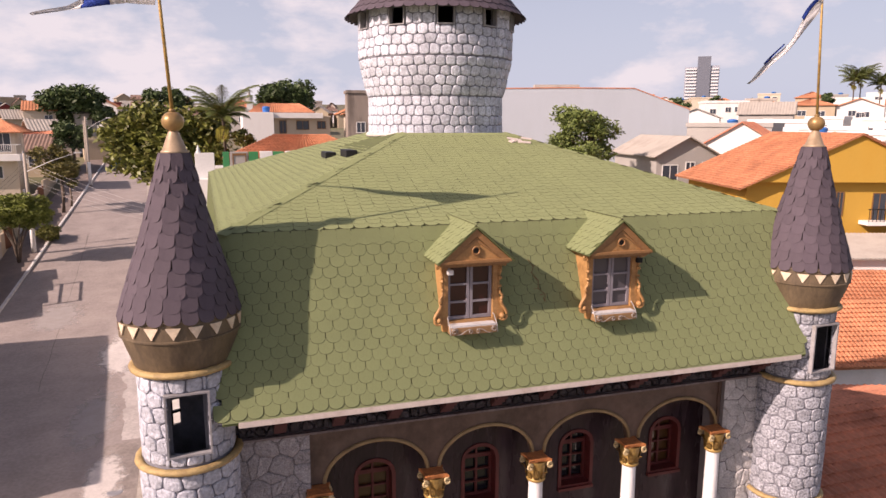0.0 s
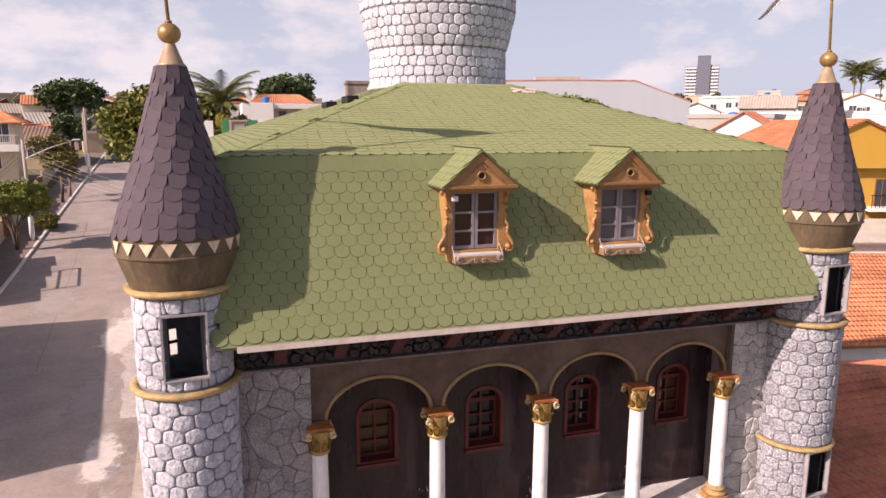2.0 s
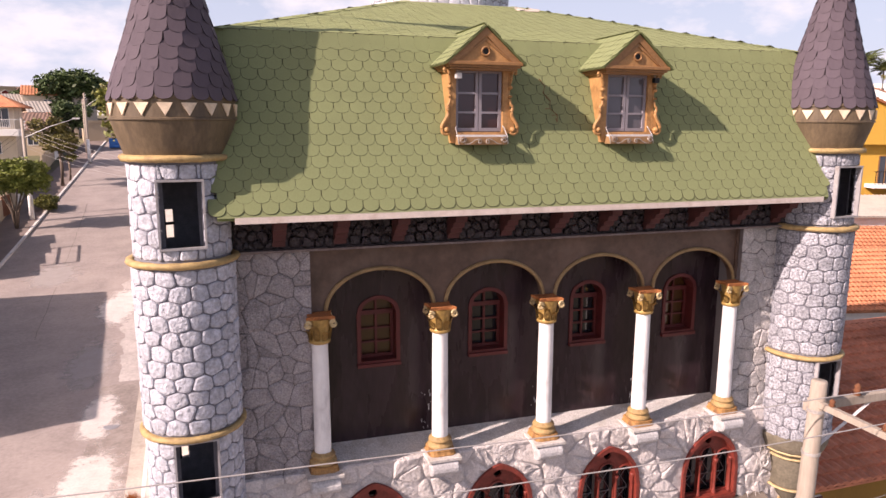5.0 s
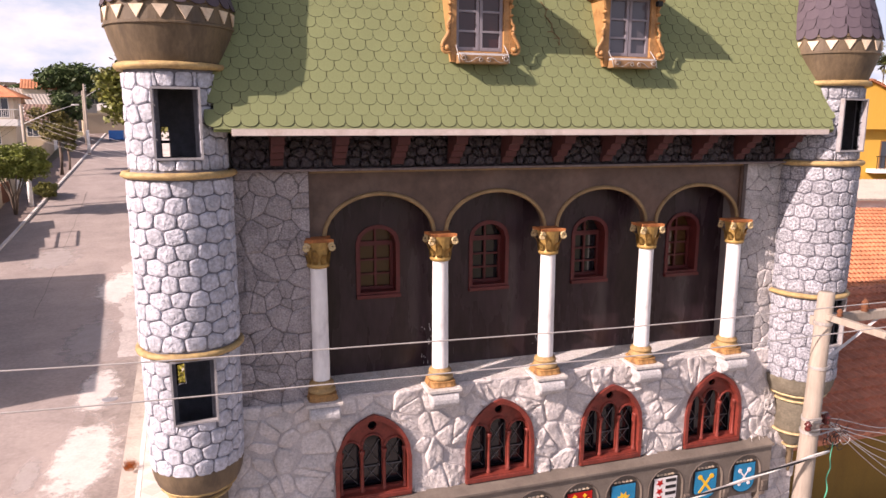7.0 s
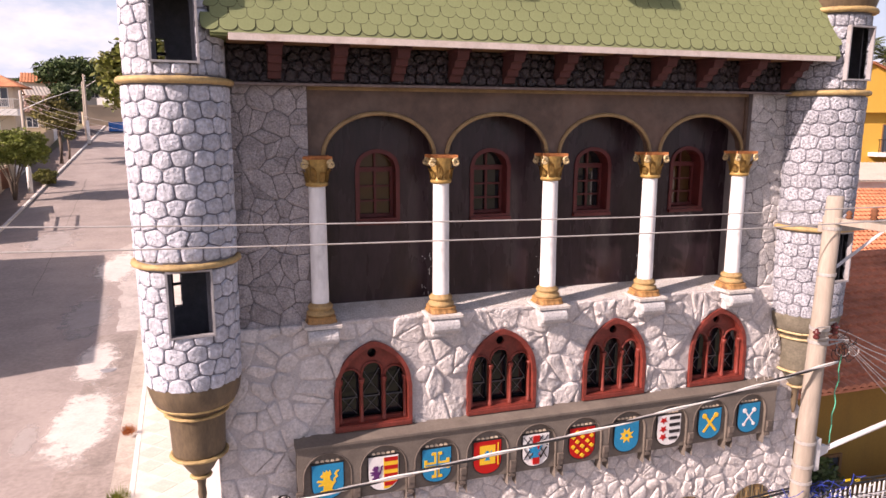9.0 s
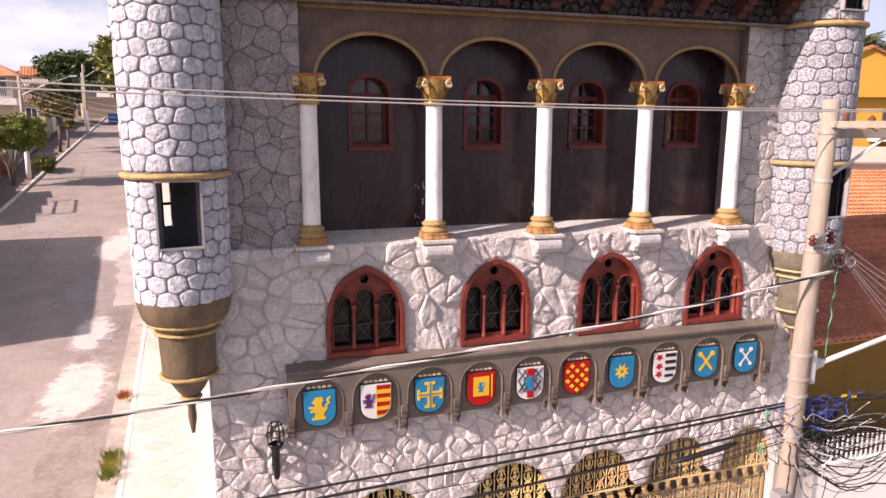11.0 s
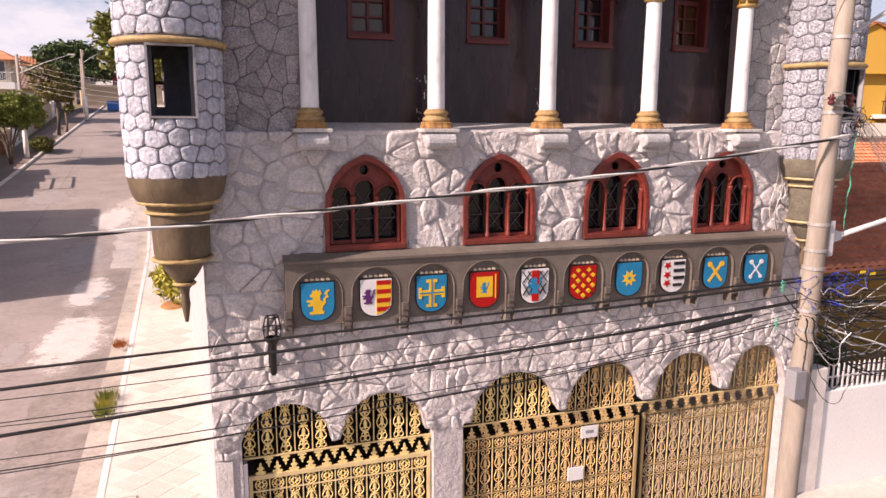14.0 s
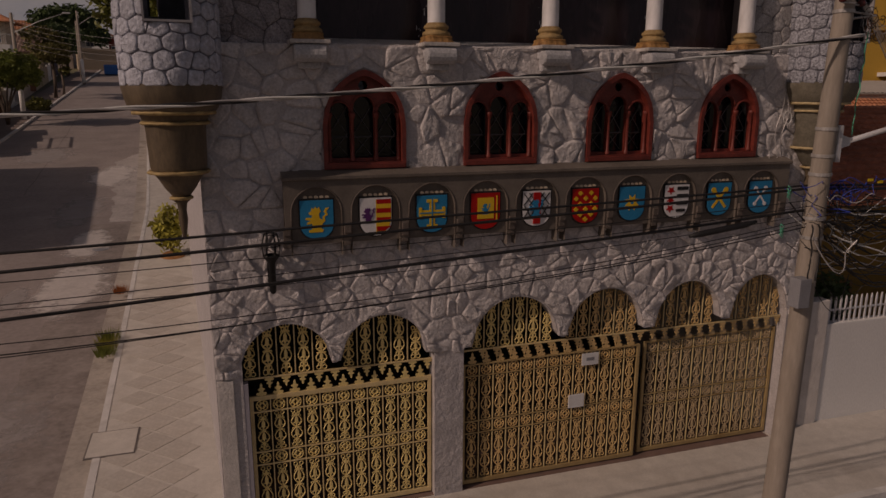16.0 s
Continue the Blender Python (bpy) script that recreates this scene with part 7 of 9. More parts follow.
leaves = [("leaf", "shield_red", [(-0.125 + 0.085 * (1 if k % 2 else 0.5) * math.cos(math.pi * k / 5 + 0.3), z + 0.075 * (1 if k % 2 else 0.5) * math.sin(math.pi * k / 5 + 0.3)) for k in range(10)]) for z in (5.27, 5.10, 4.95)]
shield(NICHES[7], "shield_white", leaves + [("stripe", "shield_black", bar(0.0, z, 0.225, z, 0.06)) for z in (5.30, 5.17, 5.04)] + [("stripe", "shield_black", bar(0.0, 4.91, 0.18, 4.91, 0.05))], "white shield with red leaves and black bars")
shield(NICHES[8], "shield_blue", [("baton", "shield_yellow", bar(-0.14, 4.92, 0.12, 5.24, 0.05)), ("baton", "shield_yellow", bar(0.14, 4.92, -0.12, 5.24, 0.05)), ("knob", "shield_yellow", disc(-0.13, 5.24, 0.05)), ("knob", "shield_yellow", disc(0.13, 5.24, 0.05))], "blue shield with crossed yellow maces")
shield(NICHES[9], "shield_blue", [("key", "shield_white", bar(-0.11, 4.96, 0.1, 5.22, 0.03)), ("key", "shield_white", bar(0.11, 4.96, -0.1, 5.22, 0.03)), ("bow", "shield_white", disc(-0.11, 5.23, 0.045)), ("bow", "shield_white", disc(0.11, 5.23, 0.045)), ("bow", "shield_white", disc(-0.11, 4.95, 0.035)), ("bow", "shield_white", disc(0.11, 4.95, 0.035))], "blue shield with crossed white keys")

# wall lantern
lantern = thing("wall_lantern", "black iron torch lantern on the stone wall", "lantern", (0.5, -0.2, 4.0))
bm = B()
lathe(bm, [(0.03, 3.98), (0.05, 4.02), (0.05, 4.45), (0.10, 4.52), (0.12, 4.56), (0.10, 4.58)], 12, 0.5, -0.2)
part("torch", bm, "black_iron", lantern, smooth=True)
for k in range(6):
    a = 2 * math.pi * k / 6
    bm = B()
    tube(bm, [(0.5 + 0.11 * math.cos(a), -0.2 + 0.11 * math.sin(a), 4.55), (0.5 + 0.13 * math.cos(a), -0.2 + 0.13 * math.sin(a), 4.72), (0.5 + 0.09 * math.cos(a), -0.2 + 0.09 * math.sin(a), 4.90)], 0.012, 5)
    part("cage_bar", bm, "black_iron", lantern)
bm = B()
ring(bm, 0.5, -0.2, 4.72, 0.13, 0.012, 18, 6)
ring(bm, 0.5, -0.2, 4.89, 0.09, 0.012, 18, 6)
part("cage_ring", bm, "black_iron", lantern)
bm = B()
box(bm, 0.46, 0.54, -0.18, 0.0, 4.2, 4.26)
box(bm, 0.44, 0.56, -0.06, -0.04, 4.05, 4.5)
part("wall_bracket", bm, "black_iron", lantern)


# ---- gates ----
def loop_mesh(name, loops, mat, r=0.010, plates=()):
    """A flat casting: bent rods and, where it is solid, plates."""
    bm = B()
    for pts, closed in loops:
        tube(bm, [(u, 0, w) for u, w in pts], r, 4, closed)
    for outline in plates:
        prism(bm, outline, -0.006, 0.006)
    return link_mesh(name, bm, mat)


def circ(u, w, r, n=10, sx=1.0):
    return ([(u + sx * r * math.cos(2 * math.pi * k / n), w + r * math.sin(2 * math.pi * k / n)) for k in range(n)], True)


def ornament_loops(h):
    """Scrolled casting, h high, from its foot: two lyres between pairs of scrolls."""
    l = [([(0, 0.0), (0, h * 0.25), (0, h * 0.5), (0, h * 0.75), (0, h * 0.9)], False)]
    for s in (-1, 1):
        l += [circ(s * 0.046, h * 0.945, 0.032, 9), circ(s * 0.032, h * 0.865, 0.022, 8), circ(s * 0.046, h * 0.055, 0.036, 9), circ(s * 0.034, h * 0.145, 0.024, 8)]
        for low, high, wide in ((0.53, 0.82, 0.078), (0.20, 0.50, 0.084)):
            l.append(([(s * (0.012 + wide * math.sin(math.pi * k / 12) ** 0.75 * (1.0 - 0.25 * k / 12)), h * (low + (high - low) * k / 12)) for k in range(13)], False))
            l.append(([(s * (0.014 + 0.045 * math.sin(math.pi * k / 6)), h * (low + 0.02 + 0.09 * k / 6)) for k in range(7)], False))
            l.append(([(s * 0.012, h * (high - 0.02)), (s * 0.04, h * (high + 0.005)), (s * 0.07, h * (high - 0.01)), (s * 0.062, h * (high - 0.035))], False))
    return l


def ornament_plates(h):
    """The solid leaves inside the lyres and the knots between them."""
    out = []
    for low, high in ((0.58, 0.79), (0.26, 0.47)):
        out.append([(0.03 * math.sin(2 * math.pi * k / 10), h * ((low + high) / 2 + (high - low) / 2 * math.cos(2 * math.pi * k / 10))) for k in range(10)])
    for mid_ in (0.18, 0.515, 0.835):
        out.append([(0.032, h * mid_), (0.012, h * (mid_ - 0.03)), (-0.012, h * (mid_ - 0.03)), (-0.032, h * mid_), (-0.012, h * (mid_ + 0.03)), (0.012, h * (mid_ + 0.03))])
    return out


def palmette(h):
    half = [(0.06, 0.0), (0.07, 0.07), (0.082, 0.17), (0.066, 0.25), (0.036, 0.25), (0.026, 0.33), (0.036, 0.42), (0.056, 0.47), (0.05, 0.56), (0.024, 0.59), (0.018, 0.72), (0.02, 0.83)]
    return [(u, w * h) for u, w in half] + [(0.0, h)] + [(-u, w * h) for u, w in half[::-1]]


def gate_set(paint):
    """The castings of one gate in its own paint."""
    bm = B()
    prism(bm, palmette(0.21), -0.008, 0.008)
    return {"casting": loop_mesh("casting", ornament_loops(0.86), paint, 0.0095, ornament_plates(0.86)), "short": loop_mesh("casting", ornament_loops(0.60), paint, 0.0095, ornament_plates(0.60)),
            "rosette": loop_mesh("rosette", [circ(0, 0, 0.092, 16), circ(-0.045, 0.04, 0.034, 8), circ(0.045, 0.04, 0.034, 8), circ(-0.045, -0.04, 0.034, 8), circ(0.045, -0.04, 0.034, 8), circ(0, 0, 0.05, 10)], paint, 0.009),
            "spearhead": link_mesh("spearhead", bm, paint)}


bar_bm = B()
box(bar_bm, -0.009, 0.009, -0.011, 0.011, 0.0, 1.0)
bar_data = link_mesh("bar", bar_bm, "gate_rail")
GILT, RUSTY, DUSTY = gate_set("gate_gold"), gate_set("gate_rusty"), gate_set("gate_dusty")


def gate(x0, x1, y, count, top, cap, label, cast, rail, plate=False):
    g = thing("gate", label, "gate", ((x0 + x1) / 2, y, 0.0), "gates of the garage")
    bm = B()
    for a, c, z0, z1 in ((x0, x0 + 0.06, 0.03, top), (x1 - 0.06, x1, 0.03, top), (x0 + 0.06, x1 - 0.06, top - cap, top), (x0 + 0.06, x1 - 0.06, 0.03, 0.11)):
        box(bm, a, c, y - 0.025, y + 0.025, z0, z1, 0.004)
    part("gate_frame", bm, rail, g)
    for z in (1.01, 1.24, top - cap - 0.205):
        bm = B()
        box(bm, x0 + 0.06, x1 - 0.06, y - 0.012, y + 0.012, z - 0.012, z + 0.012)
        part("rail", bm, rail, g)
    w = (x1 - x0 - 0.12) / count
    tall = top - cap - 0.22 - 1.26
    for i in range(count):
        x = x0 + 0.06 + w * (i + 0.5)
        if i:
            piece("bar", bar_data, g, Matrix.Translation((x - w / 2, y, 0.1)) @ Matrix.Diagonal((1, 1, top - cap - 0.1, 1)))
        piece("casting", cast["casting"], g, Matrix.Translation((x, y, 0.13)) @ Matrix.Diagonal((1, 1, 1.0, 1)))
        piece("casting", cast["casting"], g, Matrix.Translation((x, y, 1.26)) @ Matrix.Diagonal((1, 1, tall / 0.86, 1)))
        for z in (1.125, top - cap - 0.10):
            piece("rosette", cast["rosette"], g, Matrix.Translation((x, y, z)))
        piece("spearhead", cast["spearhead"], g, Matrix.Translation((x, y, top)))
    if plate:
        bm = B()
        box(bm, 5.93, 6.27, y - 0.05, y - 0.03, 2.05, 2.28, 0.004)
        sign = part("number_plate", bm, "plate_white", g, "white plate with a grey bar")
        bm = B()
        box(bm, 6.02, 6.18, y - 0.055, y - 0.05, 2.14, 2.20)
        part("bar_mark", bm, "plate_grey", sign)
        bm = B()
        box(bm, 5.69, 6.01, y - 0.05, y - 0.03, 1.24, 1.50, 0.004)
        part("letter_box", bm, "plate_white", g, "blank white box")
    return g


def grille(xc, half, rise_, y, foot, cast):
    g = thing("arch_grille", "gilded scrolled grille filling the arch over the gate", "grille", (xc, y, 2.6), "arch grilles")
    n = max(4, round(2 * half / 0.275))
    w = 2 * half / n
    for i in range(n):
        x = xc - half + w * (i + 0.5)
        h = 2.70 - foot + rise_ * math.sqrt(max(0, 1 - ((x - xc) / half) ** 2))
        k = min(1.45, max(0.42, (h - 0.03) / 0.60))
        piece("casting", cast["short"], g, Matrix.Translation((x, y, foot + 0.02)) @ Matrix.Diagonal((1.0, 1, k, 1)))
        if i:
            x -= w / 2
            h = 2.72 - foot + rise_ * math.sqrt(max(0, 1 - ((x - xc) / half) ** 2))
            piece("bar", bar_data, g, Matrix.Translation((x, y, foot)) @ Matrix.Diagonal((1, 1, h, 1)))
    return g


jamb = thing("gate_jamb", "whitewashed post with a grey steel frame beside the gate", "post", (-0.2, 0.0, 0.0))
bm = B()
box(bm, -0.40, -0.16, -0.06, -0.032, -0.02, 2.60, 0.008)
part("post_face", bm, "plaster", jamb, "rough whitewashed face")
bm = B()
box(bm, -0.155, 0.055, -0.025, 0.10, 0.0, 2.50, 0.006)
part("steel_frame", bm, "frame_lilac", jamb, "grey painted steel frame")

random.seed(20)
gate(0.06, 3.06, 0.12, 11, 2.22, 0.075, "tall gilded wrought-iron gate with scrolled castings", GILT, "gate_rail")
gate(3.62, 7.16, 0.12, 13, 2.33, 0.03, "rust-stained gilded wrought-iron gate with white plate and box", RUSTY, "gate_brown", plate=True)
gate(7.30, 10.36, 0.20, 11, 2.33, 0.03, "dusty gilded wrought-iron gate at the end", DUSTY, "gate_brown")
for xc, half in ARCHES:
    grille(xc, half, 0.72 if xc < 3 else 0.82, 0.14, 2.53 if xc < 3 else 2.59, GILT if xc < 5 else RUSTY)
for x0, x1, z, cast in ((0.0, 3.08, 2.52, GILT), (3.62, 10.38, 2.58, RUSTY)):
    lintel = thing("gate_lintel", "gilded bar with hanging spearheads over the gate", "rail", ((x0 + x1) / 2, 0.12, z))
    bm = B()
    box(bm, x0, x1, 0.105, 0.135, z - 0.012, z + 0.014)
    part("rail", bm, "gate_rail", lintel)
    w = (3.0 - 0.12) / 11 if x0 < 1 else (3.54 - 0.12) / 13
    for i in range(int((x1 - x0 - 0.12) / w)):
        piece("spearhead", cast["spearhead"], lintel, Matrix.Translation((x0 + 0.12 + w * (i + 1), 0.12, z - 0.012)) @ Matrix.Diagonal((0.9, 1, -0.85, 1)))

# ---- utility pole and cables ----
def pole_x(z):
    """The pole leans a little to the right as it rises."""
    return 7.13 - 0.0257 * (9.75 - z)


pole = thing("utility_pole", "tapered concrete utility pole with clamps and crossarm", "utility pole", (pole_x(0), -3.65, -0.15))
bm = B()
lathe(bm, [(0.152, -0.3), (0.144, 1.5), (0.130, 4.5), (0.115, 7.2), (0.099, 9.74), (0.088, 9.76), (0.01, 9.76)], 24, 0, -3.65)
for v in bm.verts:
    v.co.x += pole_x(v.co.z)
part("shaft", bm, "pole_concrete", pole, smooth=True)
for z, r in ((9.36, 0.105), (8.77, 0.11), (8.06, 0.114), (7.885, 0.116), (6.51, 0.125), (6.18, 0.128), (5.95, 0.129), (5.40, 0.132), (5.15, 0.133)):
    bm = B()
    lathe(bm, [(r - 0.01, z - 0.02), (r + 0.007, z - 0.02), (r + 0.007, z + 0.02), (r - 0.01, z + 0.02)], 20, pole_x(z), -3.65)
    part("clamp", bm, "clamp_steel", pole, "galvanised clamp band")
bm = B()
box(bm, 0.0, 1.9, -0.05, 0.05, -0.06, 0.06, 0.008, m=Matrix.Translation((7.1, -3.50, 9.345)))
part("crossarm", bm, "pole_concrete", pole, "weathered crossarm")
bm = B()
box(bm, 7.06, 7.14, -4.85, -3.55, 9.42, 9.50, 0.006)
part("wire_arm", bm, "pole_concrete", pole, "weathered arm towards the street")
for y in (-3.9, -4.65):
    bm = B()
    lathe(bm, [(0.012, 9.50), (0.045, 9.52), (0.025, 9.55), (0.04, 9.57), (0.02, 9.60), (0.002, 9.61)], 12, 7.1, y)
    part("insulator", bm, "rust", pole, "brown ribbed insulator", smooth=True)
bm = B()
tube(bm, [(7.18, -3.6, 8.76), (8.3, -3.5, 9.33)], 0.026, 4)
part("brace", bm, "metal_white", pole, "steel brace")
bm = B()
box(bm, 7.15, 7.225, -3.74, -3.56, 6.10, 6.55, 0.006)
part("lamp_bracket", bm, "metal_white", pole, "white lamp bracket")
bm = B()
tube(bm, [(7.30, -3.65, 6.325), (8.15, -3.66, 6.52), (9.2, -3.72, 6.80), (10.6, -3.8, 7.15)], 0.035, 8)
part("lamp_arm", bm, "metal_white", pole, "white street lamp arm", smooth=True)
for x, z in ((7.95, 9.40), (8.9, 9.40)):
    bm = B()
    lathe(bm, [(0.02, z), (0.055, z + 0.02), (0.03, z + 0.05), (0.06, z + 0.07), (0.035, z + 0.1), (0.05, z + 0.13), (0.02, z + 0.17), (0.002, z + 0.18)], 14, x, -3.52)
    part("insulator", bm, "rust", pole, "brown ribbed insulator", smooth=True)
for x, y, big in ((6.90, -3.79, 1.0), (7.33, -3.66, 1.25)):
    bm = B()
    lathe(bm, [(q * big, 8.04 + w * big) for q, w in ((0.012, -0.075), (0.036, -0.065), (0.042, -0.04), (0.024, -0.012), (0.046, 0.004), (0.046, 0.022), (0.022, 0.032), (0.028, 0.05), (0.012, 0.062))], 14, x, y)
    part("insulator", bm, "insulator_red", pole, "dark red glazed insulator", smooth=True)
    for z in (8.115, 7.965):
        bm = B()
        box(bm, min(x, pole_x(8)) - 0.012, max(x, pole_x(8)) + 0.012, y - 0.012, y + 0.012, z - 0.006, z + 0.006)
        part("insulator_bracket", bm, "clamp_steel", pole)
bm = B()
for a, c in (((7.12, -3.66, 7.90), (7.58, -3.66, 7.85)), ((7.14, -3.66, 7.80), (7.58, -3.66, 7.85)), ((7.20, -3.66, 8.12), (7.20, -3.66, 7.84))):
    tube(bm, [a, c], 0.013, 4)
part("cable_rack", bm, "clamp_steel", pole, "galvanised cable rack")
bm = B()
prism(bm, [(7.22, 6.25), (7.40, 6.30), (7.42, 6.39), (7.22, 6.44)], -3.69, -3.61)
part("lamp_gusset", bm, "metal_white", pole, "white lamp gusset")
bm = B()
box(bm, 6.70, 6.88, -3.88, -3.70, 4.28, 4.66, 0.01)
part("meter_box", bm, "plate_grey", pole, "dark grey box")


def cable(name, label, pts, r, mat, right=None, y=-3.65, twist=0.0, phase=0.0):
    """A hanging cable: through three places of x and z to the pole, on to the left with a little more sag."""
    (xa, za), (xb, zb), (xc, zc) = pts

    def z_of(x):
        if x >= xa:
            return za * (x - xb) * (x - xc) / ((xa - xb) * (xa - xc)) + zb * (x - xa) * (x - xc) / ((xb - xa) * (xb - xc)) + zc * (x - xa) * (x - xb) / ((xc - xa) * (xc - xb))
        slope = (z_of(xa + 0.01) - za) / 0.01
        return za + slope * (x - xa) + 0.0035 * (x - xa) ** 2
    line = [(x, y + 0.02 * math.sin(x), z_of(x)) for x in np.linspace(-28, xc, 70)]
    if right:
        x1, z1 = line[-1][0], line[-1][2]
        line += [(x1 + (right[0] - x1) * k / 14, y + (right[2] - y) * k / 14, z1 + (right[1] - z1) * k / 14 - 0.5 * math.sin(math.pi * k / 14) * 0.4) for k in range(1, 15)]
    if twist:
        fine = []
        for p, q in zip(line, line[1:]):
            for k in range(5):
                fine.append(Vector(p).lerp(Vector(q), k / 5))
        line = [p + Vector((0, math.cos(p.x * 5.5 + phase), math.sin(p.x * 5.5 + phase))) * twist for p in fine]
    c = thing(name, label, "cable", line[30])
    bm = B()
    tube(bm, line, r, 5)
    part("strand", bm, mat, c, smooth=True)
    return c


cable("power_cable", "thin pale overhead wire to the pole top", [(-2.0, 9.796), (2.0, 9.678), (7.1, 9.632)], 0.0075, "cable_grey", (26, 10.3, -3.9), y=-3.9)
cable("power_cable", "thin pale overhead wire below the pole top", [(-2.0, 9.715), (2.0, 9.617), (7.1, 9.598)], 0.007, "cable_grey", (26, 10.3, -4.65), y=-4.65)
for ph, mat, r in ((0.0, "cable_white", 0.011), (2.1, "cable_grey", 0.010), (4.2, "cable_black", 0.012)):
    cable("power_cable", "thick twisted grey and black service cable", [(-2.0, 6.73), (2.1, 7.01), (7.42, 7.63)], r, mat, y=-3.78, twist=0.013, phase=ph)
for pts, r in (([(-2.07, 5.53), (2.03, 5.65), (6.9, 5.80)], 0.020), ([(-2.08, 5.36), (2.04, 5.54), (6.9, 5.76)], 0.024), ([(-2.13, 4.91), (2.04, 5.16), (6.9, 5.48)], 0.026),
               ([(-2.16, 4.61), (0.93, 4.73), (6.9, 5.28)], 0.010), ([(-2.16, 4.59), (0.93, 4.74), (6.9, 5.33)], 0.008), ([(-2.09, 5.28), (2.0, 5.40), (6.9, 5.62)], 0.007), ([(-2.11, 5.09), (2.0, 5.26), (6.9, 5.56)], 0.007), ([(-2.1, 5.02), (2.0, 5.10), (6.9, 5.42)], 0.006), ([(-2.15, 4.70), (2.0, 4.86), (6.9, 5.36)], 0.008)):
    cable("telephone_cable", "black sagging telephone cable before the gates", pts, r * 0.72, "cable_black", (random.uniform(20, 28), pts[2][1] + random.uniform(-0.3, 0.4), random.uniform(-5.2, -4.0)), y=-3.65 + random.uniform(-0.08, 0.08))
splice = thing("cable_splice", "black splice sleeve on a telephone cable", "splice", (5.6, -3.66, 5.2))
bm = B()
tube(bm, [(5.15, -3.68, 5.27), (5.3, -3.68, 5.29), (5.95, -3.68, 5.37), (6.1, -3.68, 5.40)], [0.02, 0.038, 0.038, 0.02], 10)
part("sleeve", bm, "cable_black", splice, smooth=True)
random.seed(21)
tangle = thing("cable_tangle", "tangle of loose black, blue and white wires at the pole", "wires", (7.2, -3.7, 5.2))
for k in range(64):
    mat = "cable_blue" if k < 14 else random.choice(["cable_black"] * 7 + ["cable_grey", "cable_white"])
    bm = B()
    a = Vector((7.13 + random.uniform(-0.5, 0.25), -3.72 + random.uniform(-0.15, 0.2), random.uniform(5.68, 5.88) if k < 14 else random.uniform(4.8, 5.85)))
    b = a + (Vector((random.uniform(0.4, 0.8), random.uniform(-0.05, 0.05), random.uniform(-0.1, 0.05))) if k < 14 else Vector((random.uniform(0.4, 3.2), random.uniform(-0.3, 0.3), random.uniform(-0.55, 0.25))))
    sag = random.uniform(0.0, 0.12) if k < 14 else random.uniform(0.05, 0.55)
    w = [random.uniform(0, 6) for _ in range(3)]
    tube(bm, [a.lerp(b, i / 16) + Vector((0.05 * math.sin(i * 0.6 + w[0]), 0.06 * math.sin(i * 0.5 + w[1]), -sag * math.sin(math.pi * i / 16) + 0.05 * math.sin(i * 0.8 + w[2]))) for i in range(17)], random.choice([0.005, 0.006, 0.010]), 4)
    part("wire", bm, mat, tangle)
for k in range(8):
    bm = B()
    a = Vector((6.9 + 0.1 * k, -3.75, 5.6 + random.uniform(-0.3, 0.2)))
    tube(bm, [a + Vector((0.14 * math.cos(i * 0.7) + 0.03 * i, 0.02 * i * random.uniform(-1, 1), 0.13 * math.sin(i * 0.7) - 0.02 * i)) for i in range(14)], 0.007, 4)
    part("wire_coil", bm, random.choice(["cable_black", "cable_blue", "cable_black"]), tangle)
for k in range(7):
    bm = B()
    a, b = Vector((7.38, -3.66, 8.0 - 0.012 * k)), Vector((19.0 + 0.3 * k, 1.4, 4.6 + 0.03 * k))
    w = random.uniform(0, 6)
    tube(bm, [a.lerp(b, i / 24) + Vector((0, 0.02 * math.sin(i + w), 0.025 * math.sin(i * 0.9 + w) - (0.3 + 0.28 * k) * math.sin(math.pi * i / 24))) for i in range(25)], 0.006, 4)
    part("service_strand", bm, "cable_white" if k % 3 else "cable_grey", tangle, "whitish service strand")
for k in range(18):
    bm = B()
    a = Vector((7.42 + random.uniform(-0.1, 0.3), -3.66 + random.uniform(-0.08, 0.08), 7.74 + random.uniform(-0.12, 0.16)))
    q, w, lean = random.uniform(0.04, 0.13), random.uniform(0, 6), random.uniform(-0.03, 0.03)
    tube(bm, [a + Vector((q * math.cos(i * 0.55 + w) + lean * i * 0.4, lean * i * 0.3, 0.9 * q * math.sin(i * 0.55 + w) - 0.006 * i)) for i in range(random.randint(7, 13))], random.choice([0.004, 0.005, 0.006]), 4)
    part("wire_curl", bm, random.choice(["cable_grey", "cable_white", "cable_black", "cable_black", "rust"]), tangle)
bm = B()
tube(bm, [(7.49 - 0.055 * (i / 24) + 0.012 * math.sin(i * 1.1), -3.66 + 0.01 * math.sin(i * 0.8), 7.66 - 1.24 * i / 24) for i in range(25)], 0.008, 5)
part("green_cord", bm, "cable_green", tangle, "hanging wavy green cord")
for x, z1, sway in ((6.80, 4.66, 0.05), (6.90, 4.62, 0.09)):
    bm = B()
    tube(bm, [(x + sway * math.sin(2.4 * i / 14) + 0.01 * math.sin(i * 1.3), -3.84 - 0.01 * math.sin(i), 5.35 + (z1 - 5.35) * i / 14) for i in range(15)], 0.010, 5)
    part("down_lead", bm, "cable_black", tangle, "black lead hanging to the grey box")
